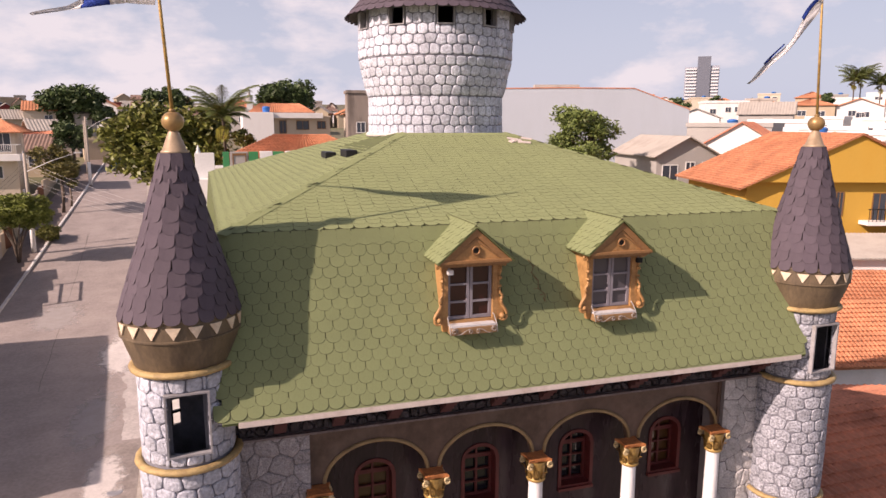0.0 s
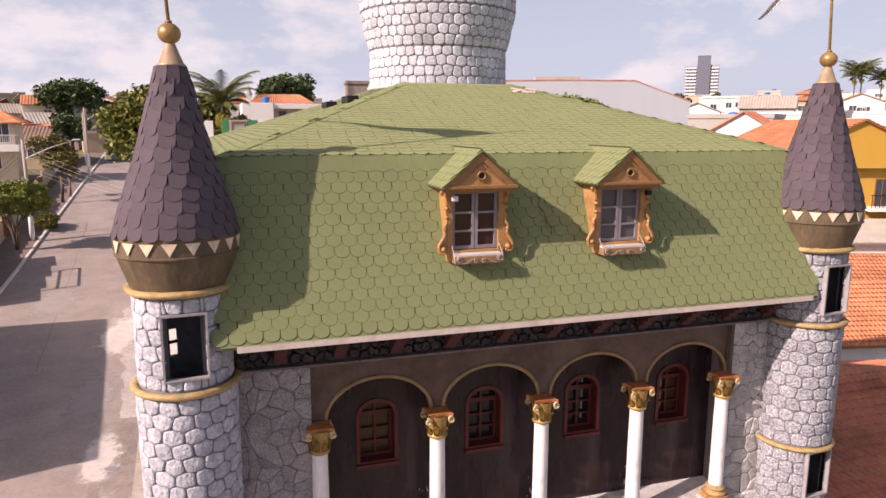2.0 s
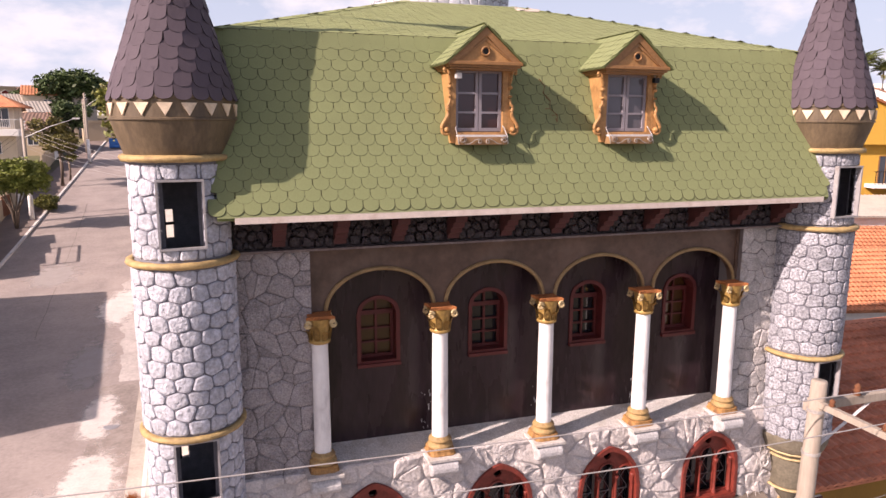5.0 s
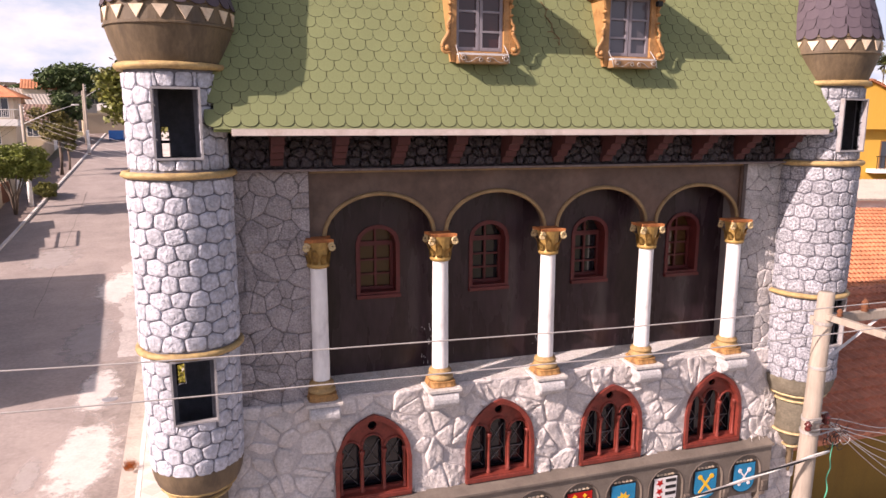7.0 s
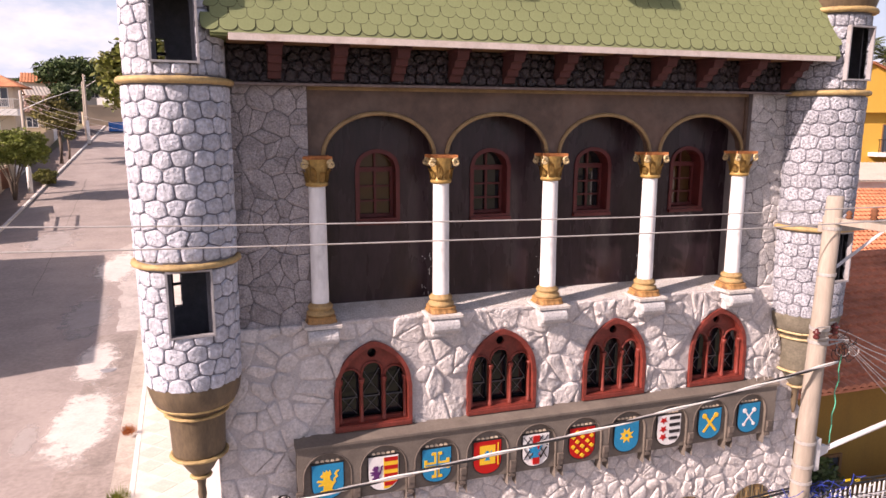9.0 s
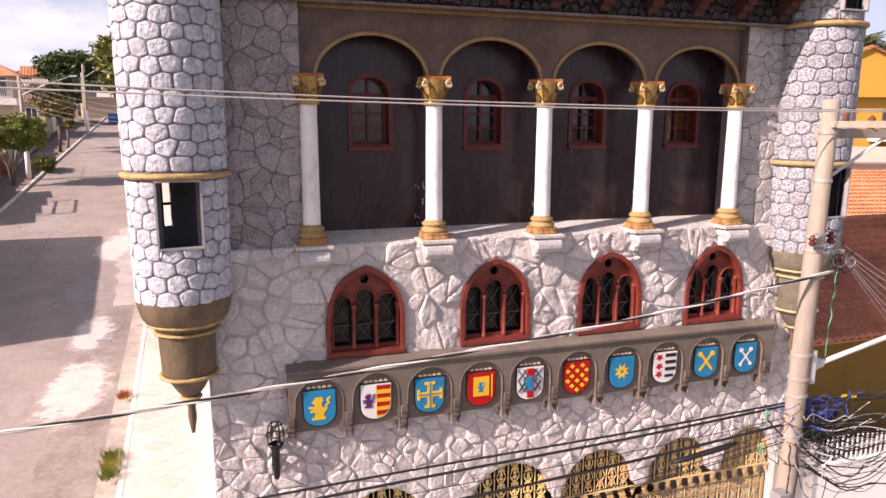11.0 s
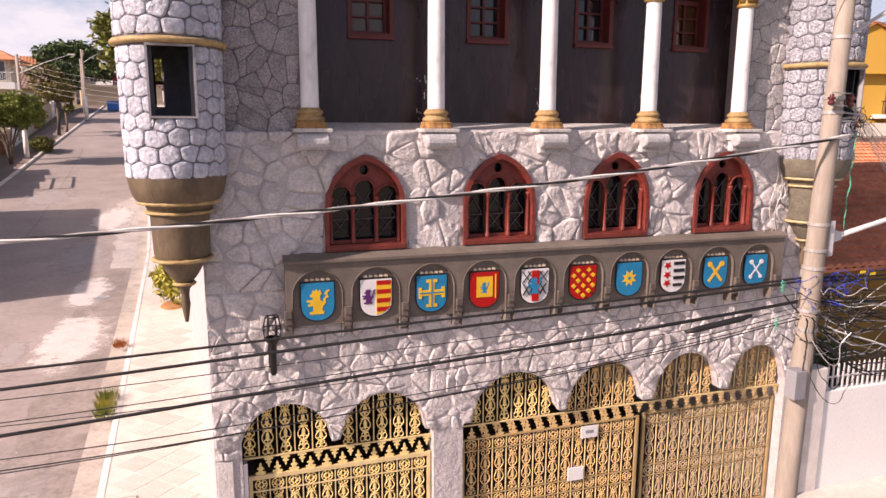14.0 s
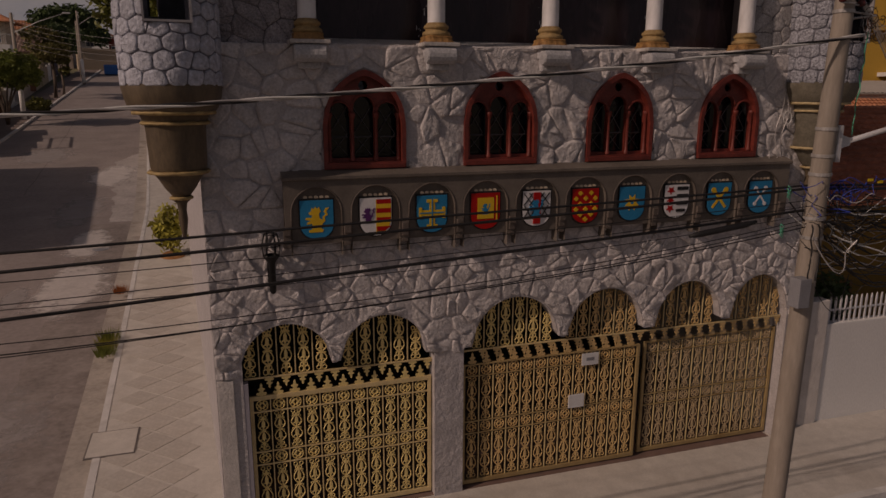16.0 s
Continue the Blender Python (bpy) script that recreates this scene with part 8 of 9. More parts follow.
for x, z in ((6.47, 5.27), (6.52, 5.74)):
    bm = B()
    for k in range(4):
        tube(bm, [(x + 0.035 * math.cos(i * 0.8 + k), -3.72 + 0.02 * math.sin(i + k), z + 0.03 * k - 0.012 * i) for i in range(9)], 0.006, 4)
    part("tie_bundle", bm, "cable_green", tangle, "green plastic tie bundle")
for x, z in ((7.79, 5.855), (7.96, 5.825)):
    bm = B()
    box(bm, x - 0.045, x + 0.045, -3.72, -3.712, z - 0.018, z + 0.018, 0.003)
    part("cable_tag", bm, "tag_yellow", tangle, "yellow cable tag")
bm = B()
tube(bm, [(9.778 + 0.1 * math.cos(0.6 * i) * (1 - 0.004 * i), -0.13 - 0.0015 * (i % 11), 6.5 + 0.12 * math.sin(0.6 * i)) for i in range(48)], 0.006, 4)
coil = thing("wire_coil", "coil of whitish wire hanging on the stone wall", "wire", (9.778, -0.12, 6.38))
part("strand", bm, "cable_white", coil)

for x, z0, z1 in ((9.62, 7.30, 5.05), (9.74, 6.9, 4.9), (9.50, 5.9, 4.8)):
    cord = thing("loose_wire", "thin grey wire hanging down the stone wall", "wire", (x, -0.1, z1))
    bm = B()
    tube(bm, [(x + 0.05 * math.sin(i * 0.9 + x * 9), -0.12 - 0.02 * math.sin(i * 0.7), z0 + (z1 - z0) * i / 14) for i in range(15)], 0.008, 4)
    part("strand", bm, "cable_grey", cord)


# ---- neighbourhood ----
def frame_box(w, d, at, turn):
    return Matrix.Translation(at) @ Matrix.Rotation(radians(turn), 4, "Z")


def ribbed(bm, p0, p1, q1, q0, pitch, depth, thick=0.08):
    """A tiled or corrugated slope: ribs run from the eave p0-p1 up to q0-q1."""
    p0, p1, q0, q1 = Vector(p0), Vector(p1), Vector(q0), Vector(q1)
    n = max(2, int((p1 - p0).length / pitch) * 2)
    nrm = (p1 - p0).cross(q0 - p0).normalized()
    lowr, upr = [], []
    for i in range(n + 1):
        f = i / n
        h = nrm * (depth if i % 2 else 0)
        lowr.append(bm.verts.new(p0.lerp(p1, f) + h))
        upr.append(bm.verts.new(q0.lerp(q1, f) + h))
    for i in range(n):
        bm.faces.new((lowr[i], lowr[i + 1], upr[i + 1], upr[i]))
    a = [bm.verts.new(p - nrm * thick) for p in (p0, p1, q1, q0)]
    bm.faces.new(a[::-1])
    bm.faces.new((bm.verts.new(p0), a[0], a[1], bm.verts.new(p1)))
    bm.faces.new((bm.verts.new(p0), bm.verts.new(q0), a[3], a[0]))
    bm.faces.new((bm.verts.new(p1), a[1], a[2], bm.verts.new(q1)))


def tiled(bm, p0, p1, q1, q0, pitch, depth, thick=0.08, course=0.36):
    """A slope of overlapping rounded tiles in courses from the eave p0-p1 up to q0-q1."""
    p0, p1, q0, q1 = Vector(p0), Vector(p1), Vector(q0), Vector(q1)
    nrm = (p1 - p0).cross(q0 - p0).normalized()
    rows = max(2, round((q0 - p0).length / course))
    n = max(3, int((p1 - p0).length / pitch)) * 3
    rnd = random.Random(int(abs(p0.x) * 100))
    before = None
    for r in range(rows):
        a0, a1, b0, b1 = p0.lerp(q0, r / rows), p1.lerp(q1, r / rows), p0.lerp(q0, (r + 1) / rows), p1.lerp(q1, (r + 1) / rows)
        low, up, skirt = [], [], []
        for i in range(n + 1):
            h = nrm * (depth * (0.0, 1.0, 0.75)[i % 3] + rnd.uniform(0, 0.008))
            a, c = a0.lerp(a1, i / n), b0.lerp(b1, i / n)
            low.append(bm.verts.new(a + h + nrm * 0.075)), up.append(bm.verts.new(c + h))
            if not before:
                skirt.append(bm.verts.new(a + h * 0.9 - nrm * 0.03))
        skirt, before = before or skirt, up
        for i in range(n):
            bm.faces.new((low[i], low[i + 1], up[i + 1], up[i]))
            bm.faces.new((skirt[i], skirt[i + 1], low[i + 1], low[i]))
    a = [bm.verts.new(p - nrm * thick) for p in (p0, p1, q1, q0)]
    bm.faces.new(a[::-1])
    bm.faces.new((bm.verts.new(p0), a[0], a[1], bm.verts.new(p1)))
    bm.faces.new((bm.verts.new(p0), bm.verts.new(q0), a[3], a[0]))
    bm.faces.new((bm.verts.new(p1), a[1], a[2], bm.verts.new(q1)))


def house(label, cx, cy, w, d, turn, eave, ridge, wall, roof_mat, kind="gable", windows=(), base=None, over=0.5, pitch=0.3, name="house", tank=False, trim="paint_white"):
    """kind: gable (ridge along the depth), cross (ridge along the width), hip, shed, flat. windows: side f/l/r, offset, sill height, width, height."""
    g0 = rise(cy) - 1.2 if base is None else base
    m = frame_box(w, d, (cx, cy, 0), turn)
    h = thing(name, label, "house", (cx, cy, g0))

    def T(x, y, z):
        return m @ Vector((x, y, z))
    x0, x1, y0, y1 = -w / 2, w / 2, -d / 2, d / 2
    bm = B()
    if kind == "gable":
        front = [(x0, g0), (x1, g0), (x1, eave), (0, ridge), (x0, eave)]
    else:
        front = [(x0, g0), (x1, g0), (x1, eave), (x0, eave)]
    a = [bm.verts.new(T(x, y0, z)) for x, z in front]
    c = [bm.verts.new(T(x, y1, z)) for x, z in front]
    bm.faces.new(a), bm.faces.new(c[::-1])
    for i in range(len(a)):
        j = (i + 1) % len(a)
        bm.faces.new((a[j], a[i], c[i], c[j]))
    part("wall", bm, wall, h)
    k = (ridge - eave) / (w / 2)
    slopes = []
    e0, e1, f0, f1 = x0 - over, x1 + over, y0 - over, y1 + over
    if kind == "gable":
        z = eave - over * k
        slopes = [((e0, f1, z), (e0, f0, z), (0, f0, ridge), (0, f1, ridge)), ((e1, f0, z), (e1, f1, z), (0, f1, ridge), (0, f0, ridge))]
    elif kind == "cross":
        z = eave - over * (ridge - eave) / (d / 2)
        slopes = [((e0, f0, z), (e1, f0, z), (e1, 0, ridge), (e0, 0, ridge)), ((e1, f1, z), (e0, f1, z), (e0, 0, ridge), (e1, 0, ridge))]
    elif kind == "hip":
        r = max(0.1, w / 2 - d / 2)
        z = eave - over * (ridge - eave) / (d / 2)
        slopes = [((e0, f0, z), (e1, f0, z), (r, 0, ridge), (-r, 0, ridge)), ((e1, f1, z), (e0, f1, z), (-r, 0, ridge), (r, 0, ridge)), ((e0, f1, z), (e0, f0, z), (-r, 0, ridge), (-r, 0.01, ridge)), ((e1, f0, z), (e1, f1, z), (r, 0.01, ridge), (r, 0, ridge))]
    elif kind == "shed":
        slopes = [((e0, f0, eave + 0.05), (e1, f0, eave + 0.05), (e1, f1, ridge), (e0, f1, ridge))]
    for s in slopes:
        bm = B()
        (tiled if roof_mat.startswith("tile") and math.hypot(cx, cy) < 75 else ribbed)(bm, *[T(*p) for p in s], pitch, 0.07)
        part("roof", bm, roof_mat, h)
    if kind == "flat":
        bm = B()
        box(bm, x0 - 0.15, x1 + 0.15, y0 - 0.15, y0 + 0.1, eave - 0.05, ridge, m=m)
        box(bm, x0 - 0.15, x1 + 0.15, y1 - 0.1, y1 + 0.15, eave - 0.05, ridge, m=m)
        box(bm, x0 - 0.15, x0 + 0.1, y0 + 0.1, y1 - 0.1, eave - 0.05, ridge, m=m)
        box(bm, x1 - 0.1, x1 + 0.15, y0 + 0.1, y1 - 0.1, eave - 0.05, ridge, m=m)
        part("parapet", bm, wall, h)
        bm = B()
        box(bm, x0, x1, y0, y1, eave, eave + 0.04, m=m)
        part("roof", bm, roof_mat, h)
    if tank:
        bm = B()
        lathe(bm, [(0.75, eave + 0.05), (0.85, eave + 0.95), (0.9, eave + 1.0), (0.5, eave + 1.2), (0.02, eave + 1.25)], 16)
        for v in bm.verts:
            v.co = T(v.co.x + w * 0.2, v.co.y, v.co.z)
        part("water_tank", bm, "plastic_blue", h, "blue plastic water tank", smooth=True)
    for side, off, z, ww, wh in windows:
        mm = m @ {"f": Matrix.Translation((off, y0, z)), "l": Matrix.Translation((x0, off, z)) @ Matrix.Rotation(radians(-90), 4, "Z"), "r": Matrix.Translation((x1, off, z)) @ Matrix.Rotation(radians(90), 4, "Z")}[side]
        bm = B()
        for a0, a1, z0, z1 in ((-ww / 2 - 0.08, -ww / 2, -0.08, wh + 0.08), (ww / 2, ww / 2 + 0.08, -0.08, wh + 0.08), (-ww / 2, ww / 2, -0.08, 0.0), (-ww / 2, ww / 2, wh, wh + 0.08), (-0.03, 0.03, 0, wh)):
            box(bm, a0, a1, -0.06, 0.02, z0, z1, m=mm)
        win = part("window", bm, trim, h)
        bm = B()
        box(bm, -ww / 2, ww / 2, -0.025, 0.0, 0, wh, m=mm)
        part("pane", bm, "glass_far", win)
    return h


def leaf_cloud(bm, centre, radii, count, size, seed, hollow=0.55, droop=0.0):
    """Small leaf blades scattered through the shell of an uneven ellipsoid."""
    rnd = random.Random(seed)
    c = Vector(centre)
    for _ in range(count):
        v = Vector((rnd.gauss(0, 1), rnd.gauss(0, 1), rnd.gauss(0, 1))).normalized()
        k = rnd.uniform(hollow, 1.0) * (0.8 + 0.45 * noise.noise(v * 2.2 + Vector((seed, 0, 0))))
        p = c + Vector((v.x * radii[0], v.y * radii[1], v.z * radii[2])) * k
        s = size * rnd.uniform(0.6, 1.4)
        a = Vector((rnd.uniform(-1, 1), rnd.uniform(-1, 1), rnd.uniform(-0.8, 0.5) - droop)).normalized()
        b = a.cross(Vector((rnd.uniform(-1, 1), rnd.uniform(-1, 1), rnd.uniform(-1, 1)))).normalized()
        bm.faces.new([bm.verts.new(p + q) for q in (-a * s, b * s * 0.45, a * s, -b * s * 0.45)])


def tree(label, x, y, z_base, z_low, z_top, radius, leaf, seed, clumps=16, leaves=180, size=0.28, flat=1.0, name="tree"):
    rnd = random.Random(seed)
    t = thing(name, label, "tree", (x, y, z_base))
    bm = B()
    fork = z_low + (z_top - z_low) * 0.15
    r0 = max(0.12, radius * 0.06)
    tube(bm, [(x, y, z_base - 0.3), (x + 0.1, y, (z_base + fork) / 2), (x, y + 0.1, fork)], [r0 * 1.3, r0, r0 * 0.8], 8)
    mids = []
    for k in range(clumps):
        a, q = rnd.uniform(0, 2 * math.pi), math.sqrt(rnd.random())
        zz = z_low + (z_top - z_low) * rnd.uniform(0.2, 0.85)
        prof = math.sqrt(max(0.1, 1 - (2 * (zz - z_low) / (z_top - z_low) - 0.9) ** 2)) * flat
        mids.append(Vector((x + math.cos(a) * q * radius * prof * 0.8, y + math.sin(a) * q * radius * prof * 0.8, zz)))
    for p in mids:
        s = Vector((x, y, fork))
        tube(bm, [s, s.lerp(p, 0.5) + Vector((0, 0, -0.1)), p], [r0 * 0.5, r0 * 0.3, r0 * 0.1], 5)
    part("trunk", bm, "bark", t, smooth=True)
    bm = B()
    for i, p in enumerate(mids):
        r = radius * rnd.uniform(0.28, 0.46)
        leaf_cloud(bm, p, (r, r, r * 0.75), leaves, size, seed * 31 + i)
    part("crown", bm, leaf, t)
    return t


def palm(label, x, y, z_base, z_top, reach, seed):
    rnd = random.Random(seed)
    t = thing("palm", label, "palm", (x, y, z_base))
    bm = B()
    tube(bm, [(x, y, z_base - 0.3), (x + 0.1, y, (z_base + z_top) / 2), (x, y, z_top)], [0.22, 0.16, 0.13], 8)
    part("trunk", bm, "bark", t, smooth=True)
    for k in range(25):
        a = 2 * math.pi * k * 0.382 + rnd.uniform(-0.2, 0.2)
        lift = 0.1 + 2.3 * (1 - k / 25) ** 0.7
        bm = B()
        spine = []
        for i in range(9):
            u = i / 8
            spine.append(Vector((x + math.cos(a) * reach * u * (1 - 0.25 * u * (1 - lift)), y + math.sin(a) * reach * u * (1 - 0.25 * u * (1 - lift)), z_top + reach * (lift * u - (0.42 + 0.30 * lift) * u * u))))
        tube(bm, spine, [0.03 * (1 - i / 10) for i in range(9)], 4)
        side = Vector((-math.sin(a), math.cos(a), 0))
        for i in range(1, 8):
            for s in (-1, 1):
                for j in range(5):
                    p = spine[i].lerp(spine[i + 1], j / 5)
                    d = (spine[i + 1] - spine[i]).normalized()
                    ln = reach * 0.40 * (1 - abs(i / 8 - 0.45)) * rnd.uniform(0.85, 1.15)
                    tip = p + side * s * ln * 0.8 + d * ln * 0.45 + Vector((0, 0, -ln * 0.45))
                    bm.faces.new([bm.verts.new(q) for q in (p, p + d * reach * 0.036, tip)])
        part("frond", bm, "leaf_palm", t)
    bm = B()
    for k in range(90):
        a, q = rnd.uniform(0, 6.28), rnd.uniform(0.1, 0.5)
        p, e = Vector((x, y, z_top - 0.5)), Vector((x - 0.25 + q * math.cos(a), y - 0.2 + q * math.sin(a), z_top - rnd.uniform(1.3, 2.1)))
        mid = p.lerp(e, 0.5) + Vector((0.3 * math.cos(a), 0.3 * math.sin(a), 0.1))
        bm.faces.new([bm.verts.new(v) for v in (p, mid, e, mid + Vector((0.05, 0, -0.05)))])
    part("flower_cluster", bm, "leaf_yellow", t, "hanging straw-yellow flower stalks")
    return t


# houses across the street
house("plain two-storey beige house across the street", -22.1, 25.9, 9.6, 18.2, 0.0, 8.2, 8.5, "paint_beige", "fibre_roof", "flat")
lh = house("cream house with balcony and orange roof edge", -30.3, 88.7, 12.4, 3.8, 0.0, 15.5, 16.5, "paint_cream", "tile_orange", "hip", [("f", 4.9, 12.6, 1.5, 2.2), ("f", 2.8, 12.6, 1.5, 2.2), ("f", 3.6, 9.4, 1.8, 1.4)], over=1.1)
bm = B()
box(bm, -33.0, -23.4, 85.3, 86.8, 11.5, 12.3, 0.03)
part("balcony", bm, "paint_white", lh, "white balcony slab")
for k in range(30):
    bm = B()
    box(bm, -29.9 + 0.21 * k, -29.86 + 0.21 * k, 85.34, 85.38, 12.3, 13.42)
    part("baluster", bm, "paint_white", lh)
bm = B()
box(bm, -33.0, -23.5, 85.32, 85.40, 13.42, 13.5)
box(bm, -23.58, -23.5, 85.40, 86.8, 13.42, 13.5)
part("handrail", bm, "paint_white", lh)
house("low house with ribbed brown tile roof", -28.6, 103.3, 10.2, 8.2, 0.0, 12.4, 14.5, "paint_beige", "tile_grey", "cross", [("f", 3.5, 10.1, 1.3, 1.3)], pitch=0.45)
house("pale house at the bend of the street", -29.0, 122.0, 12.0, 10.0, 5.0, 13.6, 15.0, "raw_wall", "tile_brown", "hip")
house("long beige wall house at the end of the street", -15.8, 117.0, 12.0, 6.0, 12.0, 13.2, 13.5, "paint_beige", "fibre_roof", "flat")
wallrows = [(41, 52.6, "raw_wall", 3.3), (52.6, 58, "raw_wall", 1.5), (58, 66, "paint_beige", 1.9), (66, 74, "paint_white", 2.1), (74.2, 84, "raw_wall", 1.7), (84, 95, "paint_beige", 2.0), (95, 106, "paint_white", 2.0)]
for a, c, mat, hh in wallrows:
    gw = thing("garden_wall", "weathered plastered garden wall beside the far pavement", "wall", (garden_line(a), (a + c) / 2, rise(a)))
    bm = B()
    for i in range(4):
        y0, y1 = a + (c - a) * i / 4, a + (c - a) * (i + 1) / 4
        x0, x1 = garden_line(y0), garden_line(y1)
        zb, zt = rise(y0) - 0.5, rise(y0) + hh
        quad(bm, (x0, y0, zb), (x1, y1, zb), (x1, y1, zt), (x0, y0, zt))
        quad(bm, (x0 - 0.2, y0, zb), (x0 - 0.2, y0, zt), (x1 - 0.2, y1, zt), (x1 - 0.2, y1, zb))
        quad(bm, (x0, y0, zt), (x1, y1, zt), (x1 - 0.2, y1, zt), (x0 - 0.2, y0, zt))
        quad(bm, (x0, y0, zb), (x0, y0, zt), (x0 - 0.2, y0, zt), (x0 - 0.2, y0, zb))
    part("wall_face", bm, mat, gw)
for y, mat in ((61, "rust"), (71, "plate_grey"), (81, "rust"), (99.5, "gate_blue"), (102.6, "gate_blue")):
    gg = thing("garage_door", "slatted blue metal gate in the garden wall" if mat == "gate_blue" else "grey metal garage door in the garden wall" if mat == "plate_grey" else "brown metal garage door in the garden wall", "door", (garden_line(y) + 0.1, y, rise(y)))
    bm = B()
    for k in range(9):
        x = garden_line(y) + 0.06
        box(bm, x, x + 0.06, y - 1.4 + 0.31 * k, y - 1.4 + 0.31 * k + 0.27, rise(y) + 0.02, rise(y) + 1.8)
    part("slats", bm, mat, gg)

gf = thing("gate_portal", "open steel portal frame over a driveway across the street", "gate frame", (-17.0, 46.0, rise(46)))
for y in (43.6, 48.4):
    bm = B()
    box(bm, -17.06, -16.94, y - 0.08, y + 0.08, rise(y) - 0.2, rise(46) + 4.0)
    part("upright", bm, "rust", gf)
for z in (3.0, 3.92):
    bm = B()
    box(bm, -17.05, -16.95, 43.68, 48.32, rise(46) + z, rise(46) + z + 0.1)
    part("crossbar", bm, "rust", gf)

# trees, bush, posts and poles of the street
tree("street tree with thin olive crown", -17.15, 75.0, rise(75), 9.7, 14.0, 3.0, "leaf_olive", 31, 16, 220, 0.2)
tree("small street tree by the garden wall", -16.95, 78.1, rise(78), 8.4, 11.0, 1.6, "leaf_mid", 32, 9, 120, 0.18)
tree("dark green garden tree at the bend", -21.0, 104.0, rise(104), 12.0, 16.6, 3.8, "leaf_dark", 37, 18, 200, 0.28)
bush = thing("clipped_tree", "round clipped bright green street tree", "tree", (-17.1, 55.9, rise(56)))
bm = B()
for k in range(6):
    a = k * 1.05
    tube(bm, [(-17.1, 55.9, rise(56) - 0.2), (-17.1 + 0.3 * math.cos(a), 55.9 + 0.3 * math.sin(a), rise(56) + 1.6), (-17.1 + 1.1 * math.cos(a), 55.9 + 1.1 * math.sin(a), rise(56) + 3.4)], [0.12, 0.09, 0.05], 6)
part("trunk", bm, "bark", bush, smooth=True)
bm = B()
leaf_cloud(bm, (-16.7, 55.9, rise(56) + 4.35), (3.3, 2.6, 1.65), 11000, 0.14, 33, 0.66)
part("crown", bm, "leaf_light", bush)
hedge = thing("hedge", "low clipped hedge on the far pavement", "hedge", (-16.6, 63.4, rise(63.4)))
bm = B()
leaf_cloud(bm, (-16.3, 63.4, rise(63.4) + 0.6), (1.2, 2.2, 0.85), 3600, 0.14, 34, 0.5)
part("foliage", bm, "leaf_mid", hedge)

def street_pole(x, y, z_top, foot, label, arm=None):
    """A tapering concrete pole with whitewashed foot; arm: where its lamp arm starts and ends."""
    p = thing("street_pole", label, "pole", (x, y, rise(y)))
    zb = rise(y)
    bm = B()
    tube(bm, [(x, y, zb - 0.3), (x, y, zb + 3), (x, y, z_top)], [0.19, 0.165, 0.12], 10)
    part("shaft", bm, "pole_concrete", p, smooth=True)
    if foot:
        bm = B()
        tube(bm, [(x, y, zb), (x, y, zb + foot)], [0.215, 0.195], 10)
        part("painted_foot", bm, "paint_white", p, "whitewashed foot", smooth=True)
    for k in range(3):
        bm = B()
        lathe(bm, [(0.02, 0.0), (0.055, 0.02), (0.035, 0.06), (0.055, 0.09), (0.02, 0.13)], 8)
        for v in bm.verts:
            v.co = Vector((x + 0.2 + v.co.x, y - 0.1 + v.co.y, z_top - 0.3 - 0.28 * k + v.co.z))
        part("insulator", bm, "paint_white", p)
    if arm:
        (ax, ay, az), (bx, by, bz) = arm
        bm = B()
        tube(bm, [(ax, ay, az), ((ax + bx) / 2, (ay + by) / 2, (az + bz) / 2 + 0.12), (bx, by, bz)], [0.04, 0.032, 0.028], 6)
        part("lamp_arm", bm, "metal_white", p, smooth=True)
        bm = B()
        box(bm, bx - 0.1, bx + 0.5, by - 0.1, by + 0.1, bz - 0.03, bz + 0.1, 0.03)
        part("lamp_head", bm, "metal_white", p)


street_pole(-16.95, 91.4, 16.9, 3.0, "concrete street pole with whitewashed foot and short lamp arm", ((-16.9, 91.4, 15.2), (-14.3, 91.0, 16.7)))
street_pole(-16.6, 58.9, 13.4, 3.0, "leaning grey street pole with whitewashed foot and long lamp arm", ((-16.5, 58.8, 11.8), (-12.4, 58.0, 13.4)))
street_pole(-18.6, 100.0, 16.4, 0, "thin concrete pole beyond the bend")
meter = thing("service_mast", "thin grey steel mast behind the street pole", "pole", (-17.15, 60.8, rise(60.8)))
bm = B()
tube(bm, [(-17.15, 60.8, rise(60.8) - 0.2), (-17.15, 60.8, 13.5)], 0.07, 8)
part("shaft", bm, "plate_grey", meter, smooth=True)
bm = B()
box(bm, -17.42, -17.22, 60.6, 60.9, 9.6, 10.1, 0.02)
part("meter_box", bm, "plate_grey", meter, "grey meter box")
spans = [((-16.5, 58.9, 12.75 - 0.3 * k), (-1.75, 37.0 + 0.5 * k, 9.9 - 0.25 * k), 0.4 + 0.15 * k) for k in range(3)]
spans += [((-16.5, 58.9, 11.2 - 0.25 * k), (-1.75, 39.0 + 0.4 * k, 9.2 - 0.2 * k), 0.5 + 0.2 * k) for k in range(2)]
spans += [((-16.6, 58.8, 12.7 - 0.4 * k), (-17.35, 34.0, 8.1 - 0.15 * k), 0.25) for k in range(3)]
spans += [((-16.6, 59.0, 12.9 - 0.3 * k), (-16.95, 91.3, 16.0 - 0.4 * k), 0.8 + 0.1 * k) for k in range(4)]
spans += [((-17.1, 60.9, 12.9), (-23.6, 86.9, 14.6), 0.5), ((-16.7, 59.0, 11.9), (-22.4, 99.1, 12.2), 0.6), ((-16.9, 91.5, 15.6), (-18.6, 100.0, 15.9), 0.2), ((-16.9, 91.5, 15.3), (-23.6, 99.2, 13.0), 0.3)]
